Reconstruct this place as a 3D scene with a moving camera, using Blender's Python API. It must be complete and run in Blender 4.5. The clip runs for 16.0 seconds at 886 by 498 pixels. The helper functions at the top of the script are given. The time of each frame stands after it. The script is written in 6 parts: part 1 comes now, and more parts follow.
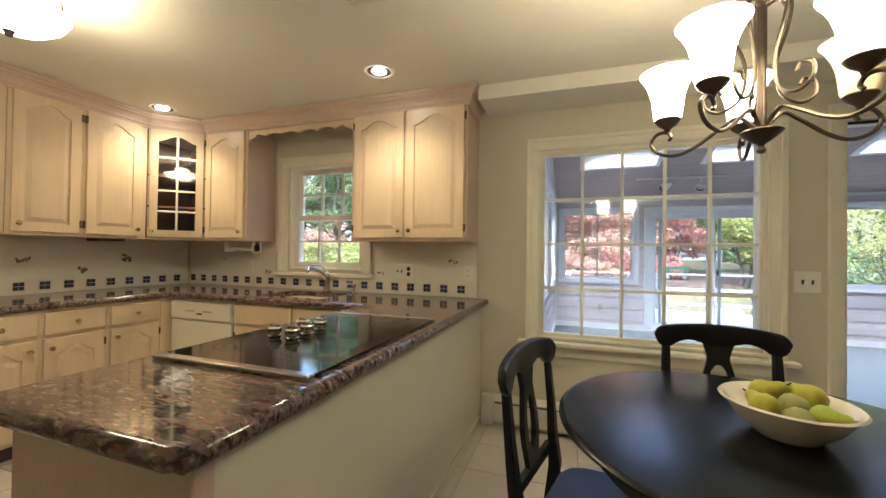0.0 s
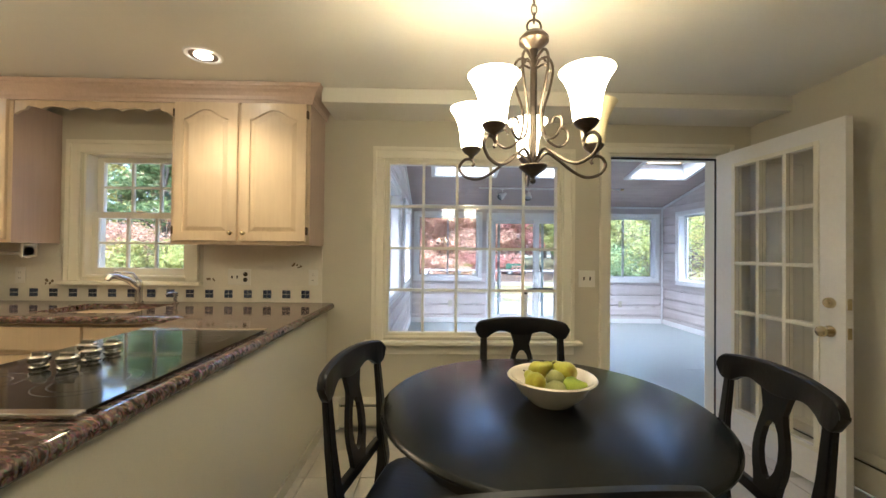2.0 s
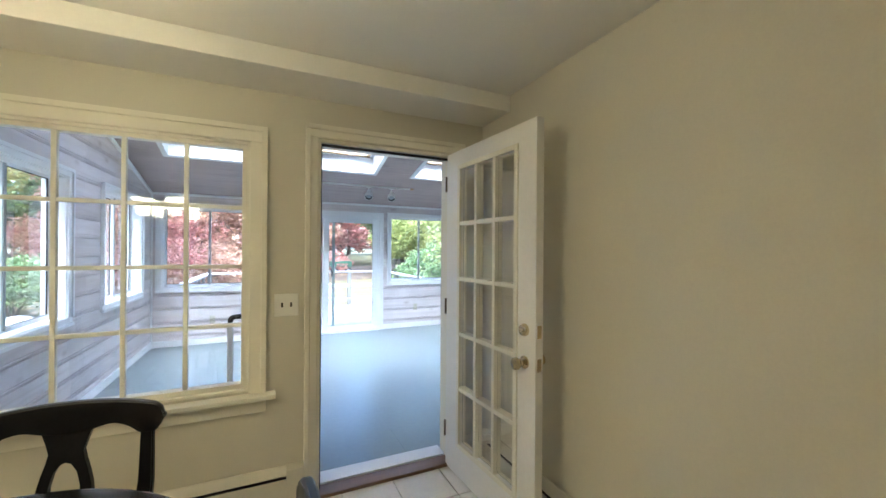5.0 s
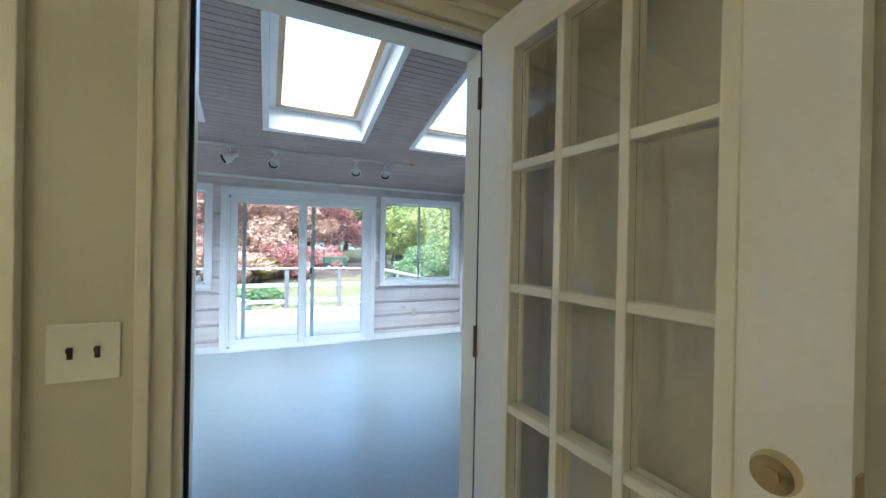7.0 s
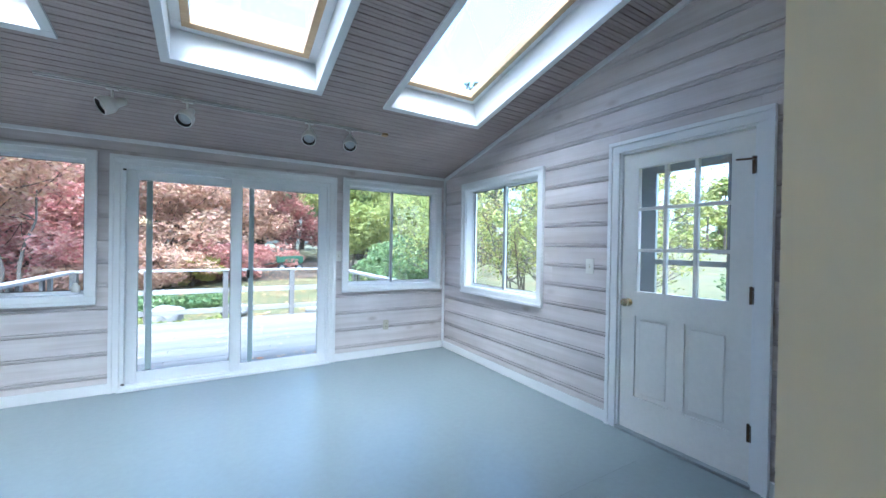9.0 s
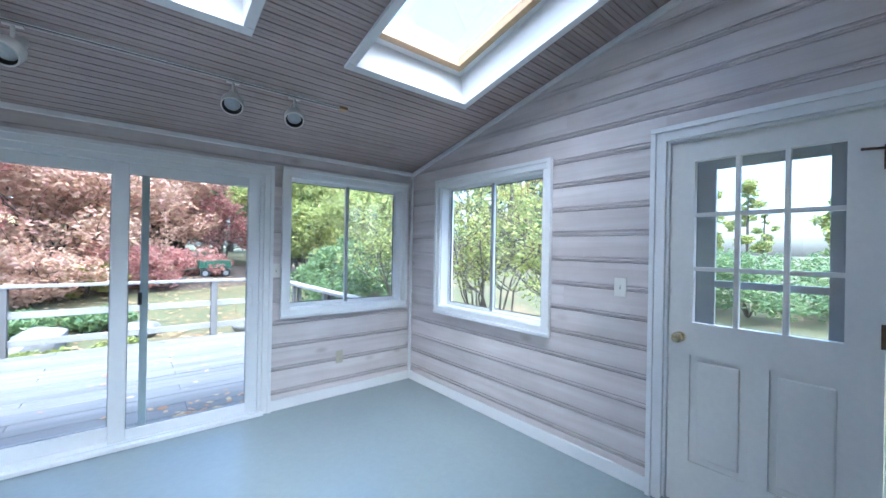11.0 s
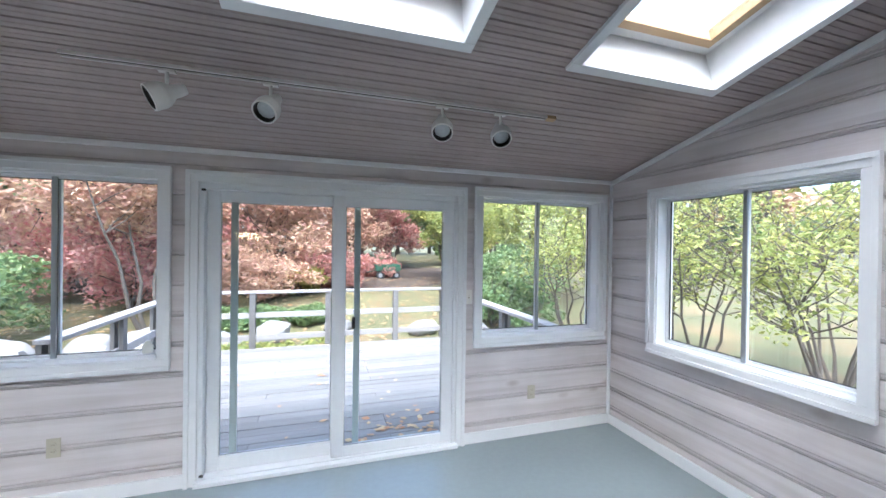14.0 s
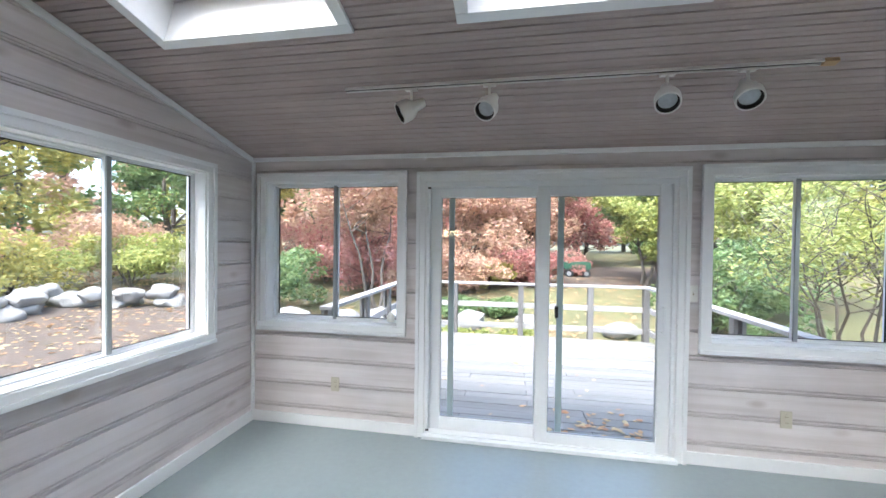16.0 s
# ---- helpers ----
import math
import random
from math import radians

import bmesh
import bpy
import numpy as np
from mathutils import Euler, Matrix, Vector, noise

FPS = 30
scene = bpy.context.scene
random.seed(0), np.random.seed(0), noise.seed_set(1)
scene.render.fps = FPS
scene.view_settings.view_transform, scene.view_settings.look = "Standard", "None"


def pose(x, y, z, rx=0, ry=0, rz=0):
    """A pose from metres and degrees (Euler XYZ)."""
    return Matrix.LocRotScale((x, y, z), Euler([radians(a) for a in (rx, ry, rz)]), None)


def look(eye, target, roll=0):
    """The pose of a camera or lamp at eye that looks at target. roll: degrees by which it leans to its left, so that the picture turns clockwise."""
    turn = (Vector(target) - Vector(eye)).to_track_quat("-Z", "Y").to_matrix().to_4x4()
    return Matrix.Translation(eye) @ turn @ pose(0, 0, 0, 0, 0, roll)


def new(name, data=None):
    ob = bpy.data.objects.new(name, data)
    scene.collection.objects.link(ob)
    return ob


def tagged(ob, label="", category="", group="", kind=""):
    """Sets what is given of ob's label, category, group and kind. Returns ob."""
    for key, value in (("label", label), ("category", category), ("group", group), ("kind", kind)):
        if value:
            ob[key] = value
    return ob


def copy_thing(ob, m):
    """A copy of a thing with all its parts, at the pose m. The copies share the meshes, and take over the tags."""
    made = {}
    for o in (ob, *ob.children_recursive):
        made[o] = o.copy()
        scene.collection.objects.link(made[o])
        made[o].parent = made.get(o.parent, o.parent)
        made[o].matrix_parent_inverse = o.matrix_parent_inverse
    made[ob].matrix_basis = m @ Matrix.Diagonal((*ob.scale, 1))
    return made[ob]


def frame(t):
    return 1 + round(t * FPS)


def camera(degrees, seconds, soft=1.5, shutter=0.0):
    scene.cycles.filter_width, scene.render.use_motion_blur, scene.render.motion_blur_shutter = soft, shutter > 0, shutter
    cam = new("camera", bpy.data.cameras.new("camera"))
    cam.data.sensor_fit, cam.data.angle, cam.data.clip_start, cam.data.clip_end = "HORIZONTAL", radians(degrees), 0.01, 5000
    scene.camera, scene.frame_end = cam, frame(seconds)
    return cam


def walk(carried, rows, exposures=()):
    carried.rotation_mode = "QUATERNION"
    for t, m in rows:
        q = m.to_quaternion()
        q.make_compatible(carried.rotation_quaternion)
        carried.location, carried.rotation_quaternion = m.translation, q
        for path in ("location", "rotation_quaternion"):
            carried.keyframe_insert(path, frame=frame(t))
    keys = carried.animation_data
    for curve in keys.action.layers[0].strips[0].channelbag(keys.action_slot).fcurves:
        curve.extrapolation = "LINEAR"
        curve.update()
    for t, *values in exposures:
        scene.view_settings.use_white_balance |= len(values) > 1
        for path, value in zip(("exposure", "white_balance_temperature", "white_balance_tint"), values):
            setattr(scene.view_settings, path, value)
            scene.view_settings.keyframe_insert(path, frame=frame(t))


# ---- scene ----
cam = camera(99.1, 16.0)
PATH = [
    (0, (-1.449, -2.762, 1.248), (-2.105, -0.872, 1.271), 0.8),
    (0.5, (-1.406, -2.779, 1.271), (-1.909, -0.843, 1.293), 0.9),
    (1, (-1.378, -2.791, 1.274), (-1.707, -0.819, 1.297), 0.8),
    (1.5, (-1.355, -2.799, 1.275), (-1.498, -0.805, 1.299), 0.7),
    (2, (-1.306, -2.804, 1.288), (-1.265, -0.804, 1.311), 0.6),
    (2.5, (-1.196, -2.814, 1.321), (-0.966, -0.828, 1.341), 0.4),
    (3, (-1.025, -2.801, 1.356), (-0.621, -0.842, 1.375), 0.3),
    (3.5, (-0.854, -2.739, 1.369), (-0.304, -0.816, 1.385), 0.3),
    (4, (-0.689, -2.615, 1.378), (-0.009, -0.734, 1.394), 0.4),
    (4.5, (-0.49, -2.459, 1.407), (0.304, -0.624, 1.421), 0.3),
    (5, (-0.266, -2.26, 1.421), (0.574, -0.444, 1.424), 0.4),
    (5.2, (-0.213, -2.17, 1.4), (0.639, -0.36, 1.418), 0.3),
    (7.3, (0.226, -0.879, 1.343), (1.069, 0.935, 1.333), 1.2),
    (7.5, (0.248, -0.756, 1.337), (1.109, 1.048, 1.331), 1.1),
    (8, (0.318, -0.449, 1.337), (1.232, 1.329, 1.326), 1.0),
    (8.5, (0.386, -0.199, 1.329), (1.352, 1.552, 1.316), 1.1),
    (9, (0.452, 0.037, 1.314), (1.477, 1.754, 1.301), 1.0),
    (9.2, (0.499, 0.139, 1.315), (1.543, 1.845, 1.303), 1.3),
    (11.3, (0.674, 1.038, 1.419), (1.96, 2.57, 1.421), 1.0),
    (11.5, (0.678, 1.108, 1.44), (1.949, 2.652, 1.447), 1.1),
    (12, (0.621, 1.258, 1.501), (1.833, 2.849, 1.513), 1.1),
    (12.5, (0.586, 1.382, 1.543), (1.701, 3.042, 1.55), 1.0),
    (13, (0.539, 1.466, 1.567), (1.517, 3.21, 1.565), 0.8),
    (13.5, (0.518, 1.47, 1.567), (1.326, 3.3, 1.568), 0.8),
    (14, (0.5, 1.456, 1.583), (1.105, 3.363, 1.573), 0.8),
    (14.5, (0.481, 1.452, 1.575), (0.856, 3.416, 1.563), 0.8),
    (15, (0.453, 1.453, 1.557), (0.587, 3.449, 1.541), 0.8),
    (15.5, (0.418, 1.446, 1.535), (0.313, 3.443, 1.516), 0.8),
    (16, (0.358, 1.423, 1.513), (0.017, 3.393, 1.482), 0.7),
]
EXPOSURES = [
    (0, 3.22, 5200, 10),
    (3.5, 3.43, 5180, 8),
    (5.2, 3.52, 5000, 4),
    (7.5, 3.0, 4950, 0),
    (9.2, 2.9, 4900, 0),
    (11.5, 2.75, 5000, 5),
    (13, 2.68, 5350, 8),
    (15.5, 2.9, 5800, 6),
    (16, 2.9, 5850, 6),
]
walk(cam, [(t, look(eye, target, roll)) for t, eye, target, roll in PATH], EXPOSURES)
SKY, SHADE = 0.15, 3.0
CHAND, BOWL, DOWN = 0.23, 1.15, 4.4

# ---- world, sun, exposure ----
world = bpy.data.worlds.new("sky_world")
scene.world = world
world.use_nodes = True
wn = world.node_tree.nodes
sky = wn.new("ShaderNodeTexSky")
sky.sky_type = "NISHITA"
sky.sun_disc = False
sky.sun_elevation = radians(67)
sky.sun_rotation = radians(200)
sky.air_density = 1.0
sky.dust_density = 4.0
wn["Background"].inputs["Strength"].default_value = SKY
world.node_tree.links.new(sky.outputs["Color"], wn["Background"].inputs["Color"])
sun = new("sun", bpy.data.lights.new("sun", "SUN"))
sun.data.energy, sun.data.angle, sun.data.color = 1.5, radians(60), (1.0, 0.96, 0.9)
sun.matrix_world = look((0, 0, 0), (0.14, 0.36, -0.92))


def lamp(name, kind, place, watts, color, radius=0.04, aim=None, spread=120):
    ob = new(name, bpy.data.lights.new(name, kind))
    ob.data.energy, ob.data.color, ob.data.shadow_soft_size = watts, color, radius
    ob.location = place
    if kind == "SPOT":
        ob.data.spot_size, ob.data.spot_blend = radians(spread), 0.8
    return ob


WARM = (1.0, 0.725, 0.37)

# ---- materials ----


def nodes_of(name):
    m = bpy.data.materials.new(name)
    m.use_nodes = True
    t = m.node_tree
    return m, t, t.nodes["Principled BSDF"]


def surface(name, color, rough=0.5, metal=0.0, vary=0.1, size=3.0, fine=60.0, bump=0.05, stretch=(1, 1, 1), spec=0.5, coat=0.0, rand=0.0, stain=None, amount=0.3):
    """A procedural surface: two scales of noise on colour and roughness, fine bump; stain: a second colour in patches."""
    m, t, p = nodes_of(name)
    n, l = t.nodes, t.links
    co = n.new("ShaderNodeTexCoord")
    mp = n.new("ShaderNodeMapping")
    mp.inputs["Scale"].default_value = stretch
    l.new(co.outputs["Object"], mp.inputs["Vector"])
    big, small = n.new("ShaderNodeTexNoise"), n.new("ShaderNodeTexNoise")
    big.inputs["Scale"].default_value, big.inputs["Detail"].default_value = size, 5
    small.inputs["Scale"].default_value, small.inputs["Detail"].default_value = fine, 4
    for x in (big, small):
        l.new(mp.outputs["Vector"], x.inputs["Vector"])
    add = n.new("ShaderNodeMath")
    add.operation = "ADD"
    l.new(big.outputs["Fac"], add.inputs[0])
    l.new(small.outputs["Fac"], add.inputs[1])
    val = n.new("ShaderNodeMapRange")
    val.inputs["From Min"].default_value, val.inputs["From Max"].default_value = 0.6, 1.4
    val.inputs["To Min"].default_value, val.inputs["To Max"].default_value = 1 - vary, 1 + vary
    l.new(add.outputs[0], val.inputs["Value"])
    last = val.outputs["Result"]
    if rand:
        info = n.new("ShaderNodeObjectInfo")
        rr = n.new("ShaderNodeMapRange")
        rr.inputs["To Min"].default_value, rr.inputs["To Max"].default_value = 1 - rand, 1 + rand
        l.new(info.outputs["Random"], rr.inputs["Value"])
        mul = n.new("ShaderNodeMath")
        mul.operation = "MULTIPLY"
        l.new(last, mul.inputs[0])
        l.new(rr.outputs["Result"], mul.inputs[1])
        last = mul.outputs[0]
    hsv = n.new("ShaderNodeHueSaturation")
    hsv.inputs["Color"].default_value = (*color, 1)
    if stain:
        mix = n.new("ShaderNodeMix")
        mix.data_type = "RGBA"
        mix.inputs["A"].default_value, mix.inputs["B"].default_value = (*color, 1), (*stain, 1)
        patch = n.new("ShaderNodeTexNoise")
        patch.inputs["Scale"].default_value, patch.inputs["Detail"].default_value = size * 1.7, 6
        l.new(mp.outputs["Vector"], patch.inputs["Vector"])
        mr = n.new("ShaderNodeMapRange")
        mr.inputs["From Min"].default_value, mr.inputs["From Max"].default_value = 0.5, 0.75
        mr.inputs["To Max"].default_value = amount
        l.new(patch.outputs["Fac"], mr.inputs["Value"])
        l.new(mr.outputs["Result"], mix.inputs["Factor"])
        l.new(mix.outputs["Result"], hsv.inputs["Color"])
    l.new(last, hsv.inputs["Value"])
    l.new(hsv.outputs["Color"], p.inputs["Base Color"])
    rg = n.new("ShaderNodeMapRange")
    span = min(0.08, abs(rough - 0.275) * 0.8)
    rg.inputs["To Min"].default_value, rg.inputs["To Max"].default_value = max(0.02, rough - span), min(1, rough + span)
    l.new(big.outputs["Fac"], rg.inputs["Value"])
    l.new(rg.outputs["Result"], p.inputs["Roughness"])
    p.inputs["Metallic"].default_value = metal
    p.inputs["Specular IOR Level"].default_value = spec
    p.inputs["Coat Weight"].default_value = coat
    if bump:
        b = n.new("ShaderNodeBump")
        b.inputs["Strength"].default_value, b.inputs["Distance"].default_value = bump, 0.01
        l.new(small.outputs["Fac"], b.inputs["Height"])
        l.new(b.outputs["Normal"], p.inputs["Normal"])
    return m


def wood(name, color, dark, along="X", rough=0.5, grain=26.0, knots=0.0, rand=0.12, spec=0.4, coat=0.0):
    """Sawn wood: grain drawn out along one axis, with knots and a tone of its own for each piece."""
    m, t, p = nodes_of(name)
    n, l = t.nodes, t.links
    co = n.new("ShaderNodeTexCoord")
    info = n.new("ShaderNodeObjectInfo")
    off = n.new("ShaderNodeVectorMath")
    off.operation = "MULTIPLY_ADD"
    comb = n.new("ShaderNodeCombineXYZ")
    for k in range(3):
        l.new(info.outputs["Random"], comb.inputs[k])
    l.new(comb.outputs[0], off.inputs[0])
    off.inputs[1].default_value = (37, 53, 71)
    l.new(co.outputs["Object"], off.inputs[2])
    mp = n.new("ShaderNodeMapping")
    k = {"X": (0.05, 1, 1), "Y": (1, 0.05, 1), "Z": (1, 1, 0.05)}[along]
    mp.inputs["Scale"].default_value = k
    l.new(off.outputs[0], mp.inputs["Vector"])
    g = n.new("ShaderNodeTexNoise")
    g.inputs["Scale"].default_value, g.inputs["Detail"].default_value, g.inputs["Distortion"].default_value = grain, 6, 0.6
    l.new(mp.outputs["Vector"], g.inputs["Vector"])
    soft = n.new("ShaderNodeTexNoise")
    soft.inputs["Scale"].default_value, soft.inputs["Detail"].default_value = 2.2, 3
    l.new(off.outputs[0], soft.inputs["Vector"])
    ramp = n.new("ShaderNodeMapRange")
    ramp.inputs["From Min"].default_value, ramp.inputs["From Max"].default_value = 0.35, 0.72
    l.new(g.outputs["Fac"], ramp.inputs["Value"])
    mix = n.new("ShaderNodeMix")
    mix.data_type = "RGBA"
    mix.inputs["A"].default_value, mix.inputs["B"].default_value = (*color, 1), (*dark, 1)
    fac = n.new("ShaderNodeMath")
    fac.operation = "MULTIPLY"
    l.new(ramp.outputs["Result"], fac.inputs[0])
    fac.inputs[1].default_value = 0.52
    last = fac.outputs[0]
    if knots:
        kp = n.new("ShaderNodeMapping")
        kp.inputs["Scale"].default_value = {"X": (2.4, 5.0, 5.0), "Y": (5.0, 2.4, 5.0), "Z": (5.0, 5.0, 2.4)}[along]
        l.new(off.outputs[0], kp.inputs["Vector"])
        vo = n.new("ShaderNodeTexVoronoi")
        vo.inputs["Scale"].default_value = 1.0
        l.new(kp.outputs["Vector"], vo.inputs["Vector"])
        kr = n.new("ShaderNodeMapRange")
        kr.inputs["From Min"].default_value, kr.inputs["From Max"].default_value = 0.05, 0.2
        kr.inputs["To Min"].default_value, kr.inputs["To Max"].default_value = knots, 0
        l.new(vo.outputs["Distance"], kr.inputs["Value"])
        mx = n.new("ShaderNodeMath")
        mx.operation = "MAXIMUM"
        l.new(last, mx.inputs[0])
        l.new(kr.outputs["Result"], mx.inputs[1])
        last = mx.outputs[0]
    l.new(last, mix.inputs["Factor"])
    hsv = n.new("ShaderNodeHueSaturation")
    l.new(mix.outputs["Result"], hsv.inputs["Color"])
    rr = n.new("ShaderNodeMapRange")
    rr.inputs["To Min"].default_value, rr.inputs["To Max"].default_value = 1 - rand, 1 + rand
    l.new(info.outputs["Random"], rr.inputs["Value"])
    so = n.new("ShaderNodeMapRange")
    so.inputs["To Min"].default_value, so.inputs["To Max"].default_value = 0.8, 1.2
    l.new(soft.outputs["Fac"], so.inputs["Value"])
    mu = n.new("ShaderNodeMath")
    mu.operation = "MULTIPLY"
    l.new(rr.outputs["Result"], mu.inputs[0])
    l.new(so.outputs["Result"], mu.inputs[1])
    l.new(mu.outputs[0], hsv.inputs["Value"])
    l.new(hsv.outputs["Color"], p.inputs["Base Color"])
    p.inputs["Roughness"].default_value = rough
    p.inputs["Specular IOR Level"].default_value = spec
    p.inputs["Coat Weight"].default_value = coat
    b = n.new("ShaderNodeBump")
    b.inputs["Strength"].default_value, b.inputs["Distance"].default_value = 0.12, 0.004
    l.new(g.outputs["Fac"], b.inputs["Height"])
    l.new(b.outputs["Normal"], p.inputs["Normal"])
    return m


def clear_glass(name, tint=(1, 1, 1)):
    m, t, p = nodes_of(name)
    p.inputs["Base Color"].default_value = (*tint, 1)
    p.inputs["Roughness"].default_value = 0.0
    p.inputs["IOR"].default_value = 1.45
    p.inputs["Transmission Weight"].default_value = 1.0
    return m


def glowing(name, color, strength, base=(0.9, 0.85, 0.75)):
    m, t, p = nodes_of(name)
    p.inputs["Base Color"].default_value = (*base, 1)
    p.inputs["Roughness"].default_value = 0.4
    p.inputs["Emission Color"].default_value = (*color, 1)
    p.inputs["Emission Strength"].default_value = strength
    return m


def granite(name):
    m, t, p = nodes_of(name)
    n, l = t.nodes, t.links
    co = n.new("ShaderNodeTexCoord")
    mp = n.new("ShaderNodeMapping")
    mp.inputs["Scale"].default_value = (0.55, 1.5, 1.0)
    mp.inputs["Rotation"].default_value = (0, 0, 0.35)
    l.new(co.outputs["Object"], mp.inputs["Vector"])
    a, b = n.new("ShaderNodeTexNoise"), n.new("ShaderNodeTexVoronoi")
    a.inputs["Scale"].default_value, a.inputs["Detail"].default_value, a.inputs["Distortion"].default_value = 38, 9, 1.2
    b.inputs["Scale"].default_value = 130
    for x in (a, b):
        l.new(mp.outputs["Vector"], x.inputs["Vector"])
    r = n.new("ShaderNodeValToRGB")
    e = r.color_ramp.elements
    e[0].position, e[0].color = 0.34, (0.018, 0.012, 0.012, 1)
    e[1].position, e[1].color = 0.68, (0.42, 0.33, 0.28, 1)
    for pos, c in ((0.45, (0.09, 0.055, 0.048, 1)), (0.53, (0.22, 0.145, 0.12, 1)), (0.6, (0.16, 0.12, 0.12, 1))):
        x = e.new(pos)
        x.color = c
    l.new(a.outputs["Fac"], r.inputs["Fac"])
    mix = n.new("ShaderNodeMix")
    mix.data_type, mix.blend_type = "RGBA", "MULTIPLY"
    mix.inputs["Factor"].default_value = 0.45
    l.new(r.outputs["Color"], mix.inputs["A"])
    l.new(b.outputs["Color"], mix.inputs["B"])
    l.new(mix.outputs["Result"], p.inputs["Base Color"])
    p.inputs["Roughness"].default_value = 0.07
    p.inputs["Specular IOR Level"].default_value = 0.6
    return m


M = {}
M["wall_paint"] = surface("wall_paint", (0.62, 0.58, 0.47), 0.6, vary=0.04, size=1.5, fine=140, bump=0.04)
M["ceiling_paint"] = surface("ceiling_paint", (0.76, 0.73, 0.67), 0.8, vary=0.03, size=1.2, fine=120, bump=0.04)
M["trim_paint"] = surface("trim_paint", (0.78, 0.74, 0.62), 0.36, vary=0.015, size=2, fine=40, bump=0.01)
M["white_paint"] = surface("white_paint", (0.80, 0.80, 0.80), 0.38, vary=0.02, size=2.5, fine=50, bump=0.02, stain=(0.74, 0.735, 0.73), amount=0.08)
M["door_white"] = surface("door_white", (0.80, 0.78, 0.74), 0.35, vary=0.04, size=2, fine=40, bump=0.03)
M["vinyl"] = surface("vinyl", (0.80, 0.81, 0.82), 0.35, vary=0.03, size=3, fine=30, bump=0.0)
M["floor_paint"] = surface("floor_paint", (0.245, 0.285, 0.29), 0.3, vary=0.06, size=1.3, fine=24, bump=0.03)
M["siding"] = wood("siding", (0.68, 0.625, 0.615), (0.47, 0.40, 0.375), "X", 0.5, 22, knots=0.85, rand=0.06)
M["siding_y"] = wood("siding_y", (0.68, 0.625, 0.615), (0.47, 0.40, 0.375), "Y", 0.5, 22, knots=0.85, rand=0.06)
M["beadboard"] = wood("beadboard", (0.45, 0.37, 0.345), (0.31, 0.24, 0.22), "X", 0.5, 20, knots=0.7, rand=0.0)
M["cabinet"] = wood("cabinet", (0.66, 0.525, 0.36), (0.58, 0.44, 0.295), "Z", 0.34, 60, rand=0.03, coat=0.1)
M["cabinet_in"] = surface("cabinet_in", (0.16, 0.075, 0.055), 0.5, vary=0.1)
M["cabinet_side"] = wood("cabinet_side", (0.56, 0.425, 0.345), (0.48, 0.36, 0.29), "Z", 0.4, 50, rand=0.02)
M["granite"] = granite("granite")
M["black_wood"] = surface("black_wood", (0.007, 0.007, 0.008), 0.32, vary=0.35, size=4, fine=90, bump=0.05, stretch=(1, 0.1, 1), spec=0.4, stain=(0.022, 0.015, 0.012), amount=0.4)
M["table_black"] = surface("table_black", (0.006, 0.007, 0.008), 0.24, vary=0.3, size=3, fine=120, bump=0.03, stretch=(0.1, 1, 1), spec=0.35)
M["iron"] = surface("iron", (0.11, 0.085, 0.065), 0.33, metal=0.9, vary=0.25, size=8, fine=120, bump=0.05)
M["brass"] = surface("brass", (0.62, 0.52, 0.33), 0.22, metal=1.0, vary=0.1, size=10, fine=90, bump=0.0)
M["steel"] = surface("steel", (0.62, 0.60, 0.56), 0.22, metal=1.0, vary=0.06, size=10, fine=200, bump=0.02)
M["bronze"] = surface("bronze", (0.13, 0.09, 0.06), 0.4, metal=0.8, vary=0.2)
M["glass"] = clear_glass("glass")
M["cook_glass"] = surface("cook_glass", (0.006, 0.006, 0.007), 0.04, vary=0.1, bump=0.0, spec=0.6)
M["cook_ring"] = surface("cook_ring", (0.16, 0.16, 0.16), 0.2, vary=0.1, bump=0)
M["black_gap"] = surface("black_gap", (0.012, 0.012, 0.012), 0.7, vary=0.1, bump=0)
M["tile_floor"] = surface("tile_floor", (0.62, 0.58, 0.51), 0.28, vary=0.07, size=6, fine=50, bump=0.03, rand=0.05, stain=(0.5, 0.46, 0.41), amount=0.4)
M["grout"] = surface("grout", (0.42, 0.39, 0.34), 0.8, vary=0.1, fine=120)
M["backsplash"] = surface("backsplash", (0.76, 0.72, 0.62), 0.3, vary=0.04, size=3, fine=60, bump=0.02)
M["tile_blue"] = surface("tile_blue", (0.05, 0.062, 0.10), 0.2, vary=0.5, size=40, fine=160, bump=0.02, rand=0.25)
M["bisque"] = surface("bisque", (0.82, 0.79, 0.69), 0.3, vary=0.03, bump=0.01)
M["ceramic"] = surface("ceramic", (0.80, 0.74, 0.64), 0.14, vary=0.04, size=6, fine=40, bump=0.02, coat=0.3)
M["pear"] = surface("pear", (0.43, 0.42, 0.025), 0.36, vary=0.15, size=9, fine=160, bump=0.04, stain=(0.20, 0.085, 0.02), amount=0.85)
M["pear_green"] = surface("pear_green", (0.32, 0.42, 0.03), 0.36, vary=0.15, size=9, fine=160, bump=0.04, stain=(0.40, 0.42, 0.08), amount=0.5)
M["kiwi"] = surface("kiwi", (0.33, 0.33, 0.11), 0.6, vary=0.15, size=12, fine=200, bump=0.08)
M["stem"] = surface("stem", (0.07, 0.04, 0.02), 0.8)
M["plastic_white"] = surface("plastic_white", (0.80, 0.78, 0.72), 0.35, vary=0.02, bump=0)
M["almond"] = surface("almond", (0.50, 0.455, 0.35), 0.4, vary=0.03, bump=0)
M["slot_dark"] = surface("slot_dark", (0.03, 0.025, 0.02), 0.5, bump=0)
